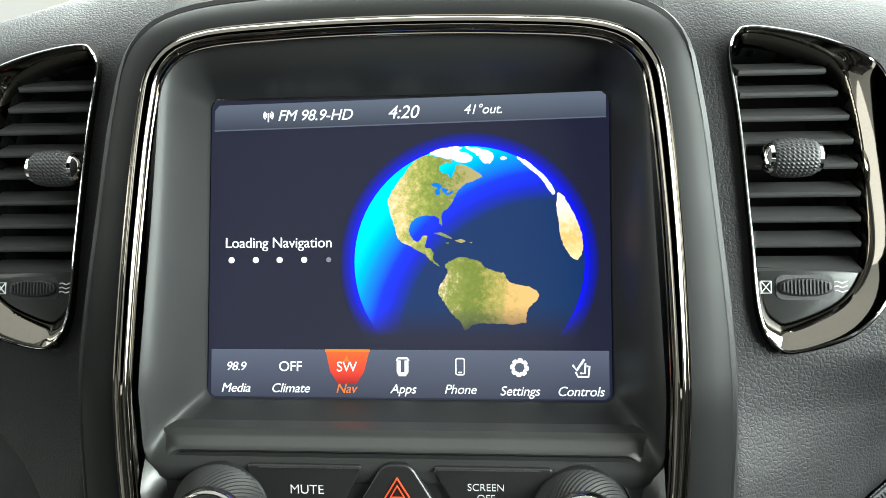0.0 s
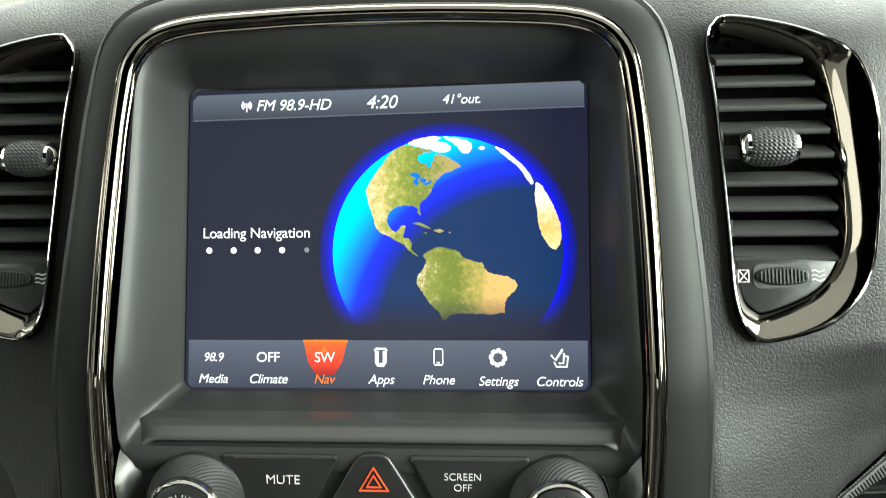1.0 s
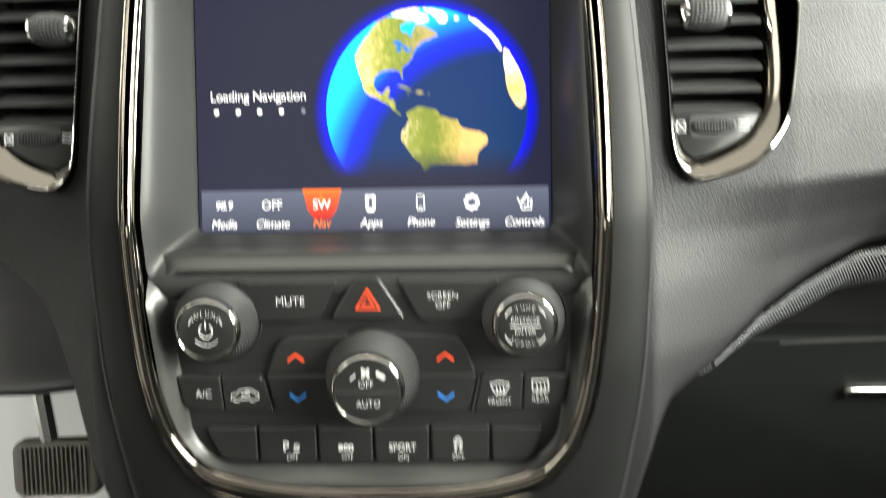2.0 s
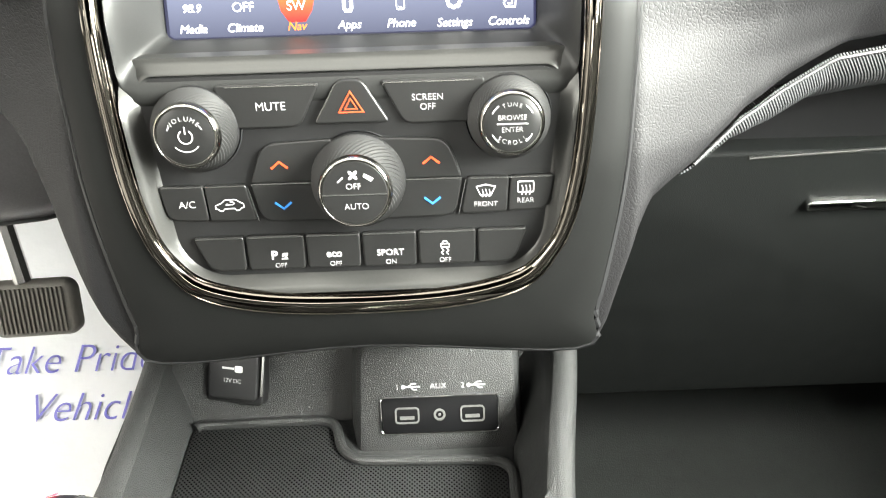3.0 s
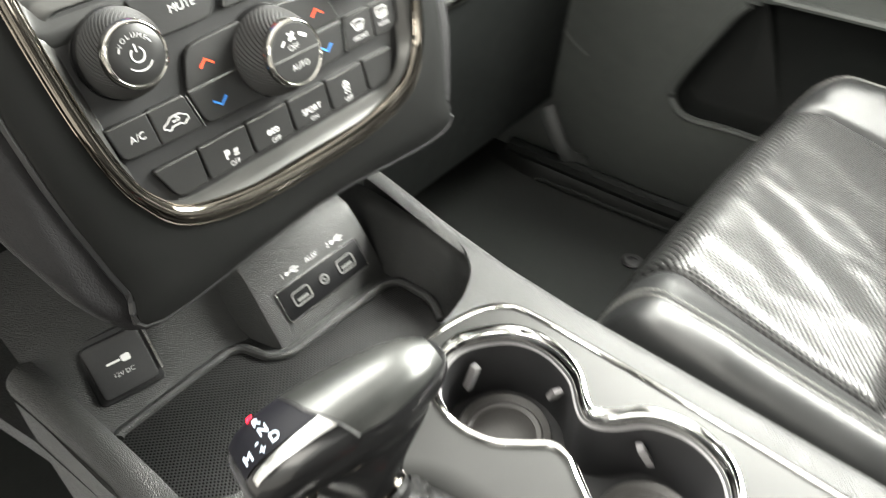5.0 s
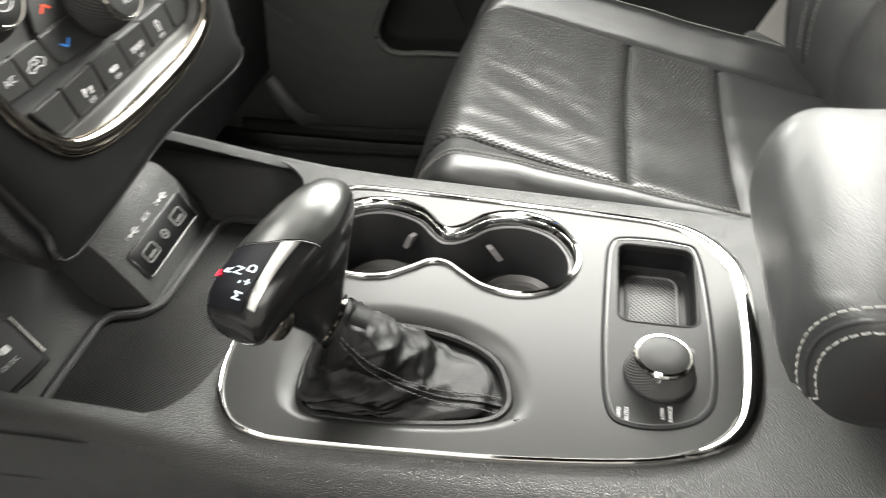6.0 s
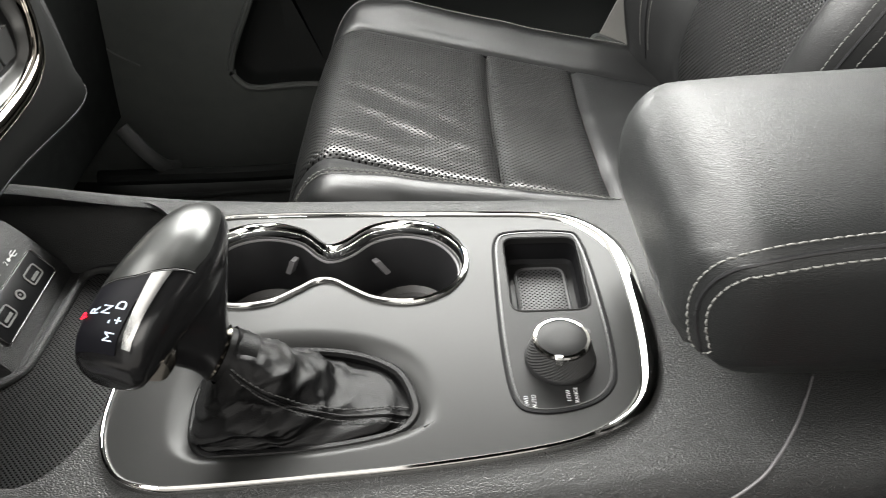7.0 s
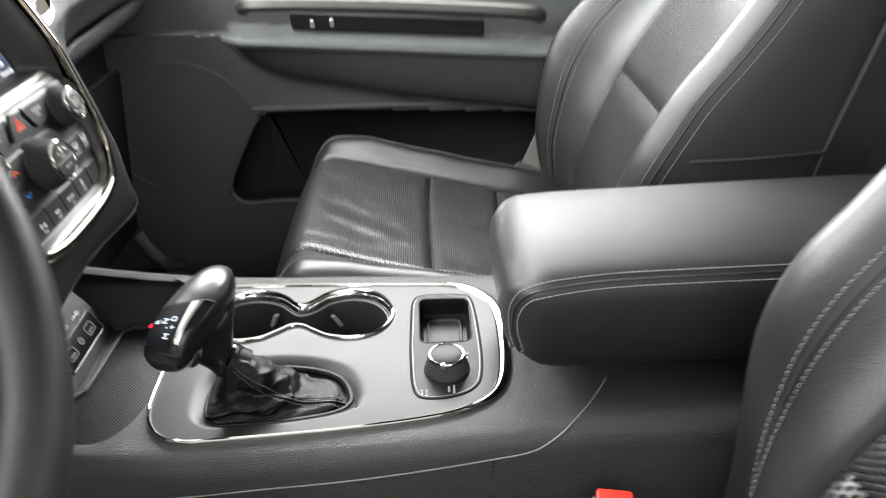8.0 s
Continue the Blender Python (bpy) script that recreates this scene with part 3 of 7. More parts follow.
shape("status_bar", [(371, 226), (1080, 213), (1080, 175), (1072, 168), (380, 180), (371, 190)], BARTOP, 1)
shape("status_line", [(371, 227.5), (1080, 214.5), (1080, 212.5), (371, 225.5)], LINE, 2)
shape("menu_bar", [(371, 700), (378, 705), (1072, 705), (1080, 698), (1080, 622), (371, 622)], BAR, 1)
shape("menu_line", [(371, 623.5), (1080, 623.5), (1080, 621.5), (371, 621.5)], LINE, 2)
shape("active_tab", [(581, 623), (659, 623), (650, 660), (636, 682), (604, 682), (589, 660)], NAVRED, 2)
shape("active_tab_edge", [(580, 625), (660, 625), (660, 621), (580, 621)], ORANGE, 3)
shape("arrow_icon", [(613, 642), (623, 642), (618, 631)], ORANGE, 4)
SW = lambda px, py: X2(SCREEN, *D(px, py), 0.0006)
for words, px, py, size, sh, mtl in (("FM 98.9-HD", 558, 202, 27, 0.25, WHITE), ("4:20", 719, 200, 32, 0.25, WHITE), ("41\u00b0out.", 863, 197, 23, 0.25, WHITE),
                                     ("Loading Navigation", 493, 432, 25.5, 0, WHITE),
                                     ("98.9", 417, 652, 21, 0.2, WHITE), ("OFF", 517, 652, 24, 0, WHITE), ("SW", 619, 652, 24, 0, WHITE),
                                     ("Media", 417, 690, 22, 0.25, WHITE), ("Climate", 517, 690, 22, 0.25, WHITE), ("Nav", 618, 690, 22, 0.25, ORANGE),
                                     ("Apps", 720, 690, 22, 0.25, WHITE), ("Phone", 821, 690, 22, 0.25, WHITE), ("Settings", 925, 692, 22, 0.25, WHITE), ("Controls", 1030, 692, 22, 0.25, WHITE)):
    writing("screen_text", words, size * 0.00024 * 1.04, SW(px, py), mtl, display, shear=sh, space=0.97, bold=0.0)
for k, px in enumerate((406, 451, 495, 540, 585)):
    r = 5.5 if k < 4 else 4.5
    shape("loading_dot", [(px + r * math.cos(a * math.pi / 8), 462 + r * math.sin(a * math.pi / 8)) for a in range(16)], WHITE if k < 4 else DIM, 2)
# menu icons
part("antenna_icon", joined([stroke([D(472, 212), D(472, 196)], 0.0005, SCREEN, 0.0005)] +
     [stroke([D(472 + x, 200 + y) for x, y in arc(r, a0, a1)], 0.0006, SCREEN, 0.0005) for r in (4.5, 8.5) for a0, a1 in ((-50, 50), (130, 230))]), WHITE, display)
part("apps_icon", joined([stroke([D(712, 640), D(712, 660), D(714, 664), D(724, 664), D(726, 660), D(726, 640)], 0.0016, SCREEN, 0.0005), stroke([D(708, 640), D(711, 636), D(727, 636), D(730, 640)], 0.0008, SCREEN, 0.0005)]), WHITE, display)
part("phone_icon", joined([stroke([D(x, y) for x, y in rounded(15, 28, 3, 3, 821, 650)], 0.0005, SCREEN, 0.0005, True), stroke([D(818, 660), D(824, 660)], 0.0005, SCREEN, 0.0005)]), WHITE, display)
gear = []
for k in range(32):
    r = 17 if (k // 2) % 2 == 0 else 13
    gear.append((925 + r * math.cos(k * math.pi / 16), 651 + r * math.sin(k * math.pi / 16)))
part("gear_icon", stroke([D(x, y) for x, y in [(925 + (p[0] - 925) * 0.82, 651 + (p[1] - 651) * 0.82) for p in gear]], 0.0013, SCREEN, 0.0005, True), WHITE, display)
part("controls_icon", joined([stroke([D(1017, 646), D(1024, 655), D(1037, 636)], 0.0009, SCREEN, 0.0005), stroke([D(1022, 658), D(1026, 666), D(1044, 666), D(1046, 648), D(1041, 648)], 0.0007, SCREEN, 0.0005),
     stroke([D(1030, 660), D(1038, 660), D(1039, 643)], 0.0007, SCREEN, 0.0005)]), WHITE, display)


def disc(cx, cy, r, low=None, n=72):
    pts = [(cx + r * math.cos(2 * math.pi * k / n), cy + r * math.sin(2 * math.pi * k / n)) for k in range(n)]
    return [(x, min(y, low)) for x, y in pts] if low else pts


shape("globe_halo", disc(836, 466, 229, 610), HALO, 1)
globe = shape("globe", disc(836, 466, 204, 612), SEA, 2)
G = lambda pts: [(605 + 0.513 * x, 220 + 0.513 * y) for x, y in pts]
shape("continent", G([(246, 150), (264, 131), (302, 112), (345, 119), (402, 134), (372, 139), (350, 155), (362, 172), (380, 178), (388, 191), (404, 168), (411, 148), (442, 149), (492, 178), (497, 190),
                      (462, 205), (438, 214), (412, 242), (392, 281), (362, 312), (357, 330), (361, 353), (351, 348), (344, 328), (300, 321), (262, 335), (246, 358), (247, 386), (268, 410), (284, 406),
                      (292, 392), (308, 393), (301, 427), (319, 435), (330, 452), (329, 473), (353, 498), (318, 475), (298, 454), (250, 428), (207, 402), (192, 352), (173, 288), (173, 258), (206, 204)]), LAND, 3, parent=globe, curve=1)
shape("continent", G([(370, 492), (395, 475), (425, 464), (462, 472), (490, 480), (510, 501), (548, 515), (572, 521), (586, 546), (622, 560), (662, 568), (688, 588), (684, 612), (660, 636), (648, 666),
                      (640, 690), (560, 693), (480, 692), (440, 715), (425, 690), (394, 660), (368, 624), (348, 590), (352, 562), (372, 535), (379, 511)]), LANDS, 3, parent=globe, curve=1)
shape("continent", G([(757, 250), (776, 258), (800, 295), (822, 340), (839, 390), (842, 440), (826, 474), (806, 470), (785, 440), (769, 405), (761, 350), (754, 300)]), SAND, 3, parent=globe, curve=1)
shape("ice_cap", G([(318, 106), (346, 92), (386, 84), (430, 84), (419, 99), (442, 105), (465, 119), (455, 136), (420, 137), (395, 127), (360, 121)]), ICE, 4, parent=globe, curve=1)
for pts in ([(440, 85), (476, 88), (510, 95), (538, 111), (529, 140), (506, 140), (490, 120), (474, 106)], [(562, 124), (570, 119), (582, 122), (584, 129), (570, 131)],
            [(620, 122), (652, 135), (690, 167), (721, 195), (741, 225), (750, 250), (734, 246), (714, 214), (692, 188), (654, 156)]):
    shape("island", G(pts), ICE, 3, parent=globe, curve=1)
LAKE = glow("display_water", (0.0, 0.16, 0.75), 1.0)
for pts in ([(322, 214), (344, 208), (360, 222), (352, 230), (338, 224)], [(336, 234), (350, 228), (352, 246), (342, 252)], [(362, 226), (380, 232), (374, 246), (362, 240)], [(374, 248), (396, 236), (398, 242), (382, 252)]):
    shape("lake", G(pts), LAKE, 4, parent=globe, curve=1)
for pts in ([(330, 382), (356, 379), (381, 391), (396, 402), (374, 398), (350, 388)], [(404, 408), (425, 402), (443, 410), (425, 417)], [(369, 416), (382, 414), (382, 419)], [(454, 415), (464, 413), (464, 418)]):
    shape("island", G(pts), LAND, 3, parent=globe)

# ---------------------------------------------------------------- buttons and knobs on the control panel
controls = stack


LETTER = 0.78


def button(name, poly, rad, label="", h=0.0, bevel=0.0009, parent=None, lit=None):
    rad = [max(q, 0.0020) for q in rad]
    return part(name, prism(round_corners(poly, rad), FACE, -0.0040, h, bevel), BUTTON, parent or controls, label, smooth=False)


# Edge highlights of the buttons, painted on as thin silver strokes.
def highlight(pts, parent, w=0.0005):
    part("edge_line", stroke(pts, w, FACE, 0.0003), SILVER, parent)


PT = lambda u, v, h=0.0002: X2(FACE, u, v, h)
mute = button("button", [(-0.060, 0.0405), (-0.0135, 0.0405), (-0.0235, 0.0210), (-0.056, 0.0210)], [0.001, 0.002, 0.004, 0.001])
scr_off = button("button", [(0.060, 0.0405), (0.0135, 0.0405), (0.0235, 0.0210), (0.056, 0.0210)], [0.001, 0.002, 0.004, 0.001])
highlight([(-0.055, 0.0396), (-0.0150, 0.0396), (-0.0146, 0.0385)], mute)
highlight([(0.055, 0.0396), (0.0150, 0.0396), (0.0146, 0.0385)], scr_off)
hazard = button("hazard_button", [(-0.0052, 0.0415), (0.0052, 0.0415), (0.0168, 0.0222), (-0.0168, 0.0222)], [0.003, 0.003, 0.001, 0.001], "black hazard button with red triangle", 0.001)
highlight([(-0.0160, 0.0235), (-0.0068, 0.0390), (-0.0050, 0.0402), (0.0050, 0.0402), (0.0068, 0.0390), (0.0160, 0.0235)], hazard, 0.00045)
HZ = X2(FACE, 0, 0, 0.0011)
part("triangle", stroke([(-0.0055, 0.0272), (0.0055, 0.0272), (0.0, 0.0363)], 0.0010, HZ, 0.0003, True), REDMARK, hazard, "red warning triangle")
part("triangle", stroke([(-0.0027, 0.0286), (0.0027, 0.0286), (0.0, 0.0332)], 0.0008, HZ, 0.0003, True), REDMARK, hazard, "red warning triangle")
writing("lettering", "MUTE", 0.0068 * LETTER, PT(-0.0358, 0.0305), WHITEMARK, mute)
writing("lettering", "SCREEN", 0.0052 * LETTER, PT(0.0342, 0.0326), WHITEMARK, scr_off)
writing("lettering", "OFF", 0.0052 * LETTER, PT(0.0342, 0.0283), WHITEMARK, scr_off)
for s in (-1, 1):
    up = button("button", [(s * 0.010, 0.0150), (s * 0.0425, 0.0135), (s * 0.0490, -0.0048), (s * 0.010, -0.0048)], [0.001, 0.007, 0.001, 0.001])
    down = button("button", [(s * 0.010, -0.0055), (s * 0.0490, -0.0055), (s * 0.0455, -0.0235), (s * 0.010, -0.0240)], [0.001, 0.001, 0.006, 0.001])
    highlight([(s * 0.0215, -0.0051), (s * 0.0488, -0.0051)], up, 0.0006)
    cx = s * 0.0348
    part("arrow", stroke([(cx - 0.0038, 0.0022), (cx, 0.0052), (cx + 0.0038, 0.0022)], 0.0010, FACE, 0.0004), REDMARK, up, "red up arrow")
    part("arrow", stroke([(cx - 0.0038, -0.0142), (cx, -0.0172), (cx + 0.0038, -0.0142)], 0.0010, FACE, 0.0004), BLUEMARK, down, "blue down arrow")
    a = button("button", [(s * 0.0515, -0.0050), (s * 0.0708, -0.0050), (s * 0.0698, -0.0225), (s * 0.0478, -0.0230)], [0.001, 0.0006, 0.0006, 0.003])
    b = button("button", [(s * 0.0714, -0.0050), (s * 0.0920, -0.0050), (s * 0.0895, -0.0215), (s * 0.0704, -0.0225)], [0.0006, 0.0015, 0.005, 0.0006])
    highlight([(s * 0.0530, -0.0056), (s * 0.0905, -0.0056)], a, 0.0004)
    highlight([(s * 0.0505, -0.0062), (s * 0.0470, -0.0228)], a, 0.0004)
    if s < 0:
        writing("lettering", "A/C", 0.0062 * LETTER, PT(-0.0795, -0.0140), WHITEMARK, b)
        car = [(-0.0066, -0.0014), (-0.0064, 0.0002), (-0.0040, 0.0010), (-0.0020, 0.0027), (0.0030, 0.0029), (0.0052, 0.0014), (0.0066, 0.0008), (0.0067, -0.0010), (0.0054, -0.0014), (0.0046, -0.0024), (0.0030, -0.0024), (0.0022, -0.0014), (-0.0024, -0.0016), (-0.0032, -0.0026), (-0.0046, -0.0026), (-0.0054, -0.0016)]
        cp = X2(FACE, -0.0600, -0.0148)
        part("car_icon", joined([stroke(car, 0.00045, cp, 0.0004, True), stroke([(-0.0010, 0.0004), (0.0016, 0.0004), (0.0024, 0.0010), (0.0016, 0.0018), (0.0004, 0.0018)], 0.00045, cp, 0.0004),
             prism([(-0.0018, 0.0004), (-0.0008, 0.0010), (-0.0008, -0.0002)], cp, 0, 0.0004)]), WHITEMARK, a)
    else:
        writing("lettering", "FRONT", 0.0044 * LETTER, PT(0.0598, -0.0184), WHITEMARK, a)
        writing("lettering", "REAR", 0.0044 * LETTER, PT(0.0785, -0.0172), WHITEMARK, b)
        f1, f2 = X2(FACE, 0.0598, -0.0122), X2(FACE, 0.0785, -0.0115)
        part("defrost_icon", joined([stroke([(-0.0044, 0.0024), (0, 0.0034), (0.0044, 0.0024), (0.0024, -0.0018), (-0.0024, -0.0018)], 0.0006, f1, 0.0004, True)] +
             [stroke([(x, 0.001), (x + 0.0005, -0.001), (x, -0.0026)], 0.0005, f1, 0.0004) for x in (-0.0016, 0, 0.0016)]), WHITEMARK, a)
        part("defrost_icon", joined([stroke(rounded(0.0074, 0.0052, 0.0008, 3, 0, 0.001), 0.0006, f2, 0.0004, True)] +
             [stroke([(x, 0.0018), (x + 0.0005, 0), (x, -0.003)], 0.0005, f2, 0.0004) for x in (-0.0018, 0, 0.0018)]), WHITEMARK, b)
xs_top = (-0.0800, -0.0553, -0.0268, 0.0, 0.0268, 0.0553, 0.0800)
row = []
for i in range(6):
    l, r = xs_top[i] + 0.0004, xs_top[i + 1] - 0.0004
    k = 0.92
    radii = [0.0015 if i == 0 else 0.0004, 0.0015 if i == 5 else 0.0004, 0.005 if i == 5 else 0.0004, 0.005 if i == 0 else 0.0004]
    bt = button("button", [(l, -0.0308), (r, -0.0308), (r * k if i == 5 else r - 0.0004, -0.0482), (l * k if i == 0 else l + 0.0004, -0.0482)], radii)
    highlight([(l + 0.001, -0.0314), (r - 0.001, -0.0314)], bt, 0.0005)
    row.append(bt)
for i, top, size, y in ((2, "eco", 0.0066, -0.0408), (3, "SPORT", 0.0056, -0.0412)):
    writing("lettering", top, size * LETTER, PT(-0.0133 if i == 2 else 0.0137, y), WHITEMARK, row[i], bold=0.0001 if i == 2 else 0)
for i, u, wd in ((1, -0.0392, "OFF"), (2, -0.0128, "OFF"), (3, 0.0139, "ON"), (4, 0.0400, "OFF")):
    writing("lettering", wd, 0.0043 * LETTER, PT(u, -0.0460), WHITEMARK, row[i])
writing("lettering", "P", 0.0078 * LETTER, PT(-0.0420, -0.0408), WHITEMARK, row[1], bold=0.00015)
pk = X2(FACE, -0.0385, -0.0412)
part("sensor_icon", joined([prism([(-0.0002, -0.0016), (0.0030, -0.0016), (0.0026, -0.0008), (0.0002, -0.0010)], pk, 0, 0.0003)] + [stroke([(x, -0.0002), (x + 0.0007, 0.0016)], 0.00035, pk, 0.0004) for x in (0.0002, 0.0009, 0.0016, 0.0023)]), WHITEMARK, row[1])
ek = X2(FACE, 0.0400, -0.0398)
part("skid_icon", joined([stroke([(-0.0020, 0.0004), (0.0020, 0.0004), (0.0020, 0.0020), (0.0013, 0.0022), (0.0009, 0.0034), (-0.0009, 0.0034), (-0.0013, 0.0022), (-0.0020, 0.0020)], 0.0005, ek, 0.0004, True), stroke([(-0.0018, 0.0021), (0.0018, 0.0021)], 0.0004, ek, 0.0004),
     stroke([(-0.0016, -0.0002), (-0.0006, -0.0012), (-0.0018, -0.0024), (-0.0008, -0.0034)], 0.0005, ek, 0.0004), stroke([(0.0008, -0.0002), (0.0018, -0.0012), (0.0006, -0.0024), (0.0016, -0.0034)], 0.0005, ek, 0.0004)]), WHITEMARK, row[4])


def knurl(i, k):
    return 1.0 + (0.015 if (k + i) % 2 else -0.015)


def knob(u, v, r_base, r_face, h, label):
    M = X2(FACE, u, v, 0)
    body = part("knob", lathe([(r_base * 1.02, -0.006), (r_base * 1.02, 0.0004), (r_base * 1.0, 0.0012)] , M, 96), PANEL, controls, label)
    prof = [(r_base - (r_base - r_face - 0.0018) * (j / 11) ** 1.5, 0.0012 + (h - 0.0046) * j / 11) for j in range(12)]
    part("knurled_grip", lathe(prof, M, 96, knurl), GRIP, body, "knurled black grip", smooth=False)
    part("chrome_band", lathe([(r_face + 0.0019, h - 0.0042), (r_face + 0.0020, h - 0.0030), (r_face + 0.0016, h - 0.0012), (r_face + 0.0010, h + 0.0001), (r_face + 0.0005, h + 0.0004), (r_face + 0.0001, h - 0.0002)], M, 64), DCHROME, body, "smoked chrome band")
    part("cap", lathe([(r_face + 0.0002, h - 0.003), (r_face + 0.0002, h - 0.0006), (r_face - 0.0006, h), (r_face * 0.5, h + 0.0002)], M, 64), BUTTON, body, "matt black cap")
    part("seat_ring", lathe([(r_base + 0.0012, -0.0034), (r_base + 0.0014, -0.0026), (r_base + 0.0010, -0.0022), (r_base + 0.0002, -0.0034)], M, 64), DARK, body)
    return body, X2(FACE, u, v, h + 0.00025)


def arc_writing(words, size, r, mid, M, parent):
    """Words set letter by letter round an arc of radius r; mid 90 reads over the top, 270 along the bottom."""
    step = math.degrees(size * 0.90 / r)
    for i, ch in enumerate(words):
        off = (i - (len(words) - 1) / 2) * step
        a = mid - off if mid < 180 else mid + off
        L = X2(M, r * math.cos(radians(a)), r * math.sin(radians(a))) @ Matrix.Rotation(radians(a - 90 if mid < 180 else a + 90), 4, "Z")
        writing("letter", ch, size, L, WHITEMARK, parent)


vol, vM = knob(-0.0705, 0.0215, 0.0190, 0.0127, 0.0145, "round volume knob with chrome band")
arc_writing("VOLUME", 0.0037 * LETTER, 0.0078, 90, vM, vol)
part("power_icon", joined([stroke(arc(0.0030, 125, 415, 18), 0.0005, vM, 0.0003), stroke([(0, 0.0012), (0, 0.0044)], 0.0005, vM, 0.0003)]), WHITEMARK, vol)
part("dial_mark", joined([stroke(arc(0.0066, 220, 320), 0.0004, vM, 0.0003), stroke(arc(0.0080, 22, 36, 4), 0.0004, vM, 0.0003), stroke(arc(0.0080, 144, 158, 4), 0.0004, vM, 0.0003)]), WHITEMARK, vol)
tune, tM = knob(0.0705, 0.0225, 0.0185, 0.0127, 0.0145, "round tuning knob with chrome band")
for words, y, size in (("BROWSE", 0.0026, 0.0041), ("ENTER", -0.0026, 0.0041)):
    writing("lettering", words, size * LETTER, X2(tM, 0, y), WHITEMARK, tune)
arc_writing("TUNE", 0.0035 * LETTER, 0.0084, 90, tM, tune)
arc_writing("SCROLL", 0.0035 * LETTER, 0.0084, 270, tM, tune)
part("dial_mark", joined([stroke([(-0.0068, 0), (0.0068, 0)], 0.0004, tM, 0.0003)] + [stroke(arc(0.0098, a, a + 25, 5), 0.0005, tM, 0.0003) for a in (28, 127, 208, 307)]), WHITEMARK, tune)
fan, fM = knob(0.0010, -0.0045, 0.0215, 0.0146, 0.0205, "round fan knob with split cap")
writing("lettering", "OFF", 0.0050 * LETTER, X2(fM, -0.0004, 0.0030), WHITEMARK, fan)
writing("lettering", "AUTO", 0.0050 * LETTER, X2(fM, 0.0004, -0.0062), WHITEMARK, fan)
part("cap_split", stroke([(-0.0144, -0.0006), (0.0144, -0.0006)], 0.0005, fM, 0.0003), SILVER, fan)
petal = lambda a: [(-0.0004 + 0.0014 * math.cos(a) + 0.0012 * math.cos(q) * math.cos(a) - 0.0007 * math.sin(q) * math.sin(a),
                    0.0082 + 0.0014 * math.sin(a) + 0.0012 * math.cos(q) * math.sin(a) + 0.0007 * math.sin(q) * math.cos(a)) for q in np.linspace(0, 2 * math.pi, 12, endpoint=False)]
part("fan_icon", joined([prism(petal(radians(a)), fM, 0, 0.0003) for a in (45, 135, 225, 315)] + [stroke([(-0.0072, 0.0052), (-0.0048, 0.0072)], 0.0006, fM, 0.0003),
     prism([(0.0040, 0.0074), (0.0074, 0.0052), (0.0086, 0.0066), (0.0046, 0.0088)], fM, 0, 0.0003)]), WHITEMARK, fan)

# ---------------------------------------------------------------- vents
VENT_OUT = [(0.133, 0.059), (0.136, 0.068), (0.143, 0.071), (0.168, 0.066), (0.188, 0.057), (0.196, 0.046), (0.200, 0.025), (0.197, -0.016), (0.192, -0.038),
            (0.178, -0.054), (0.156, -0.061), (0.147, -0.059), (0.141, -0.047), (0.139, -0.015), (0.136, 0.031)]
VENT_IN = [(0.1362, 0.057), (0.139, 0.0635), (0.1445, 0.066), (0.163, 0.0615), (0.177, 0.0545), (0.1815, 0.045), (0.185, 0.022), (0.186, -0.012), (0.183, -0.029),
           (0.174, -0.041), (0.156, -0.049), (0.150, -0.048), (0.1455, -0.040), (0.1425, -0.014), (0.1392, 0.030)]
VENT = tilt_frame(0, 0.02065, 0.70, VENT_TILT)


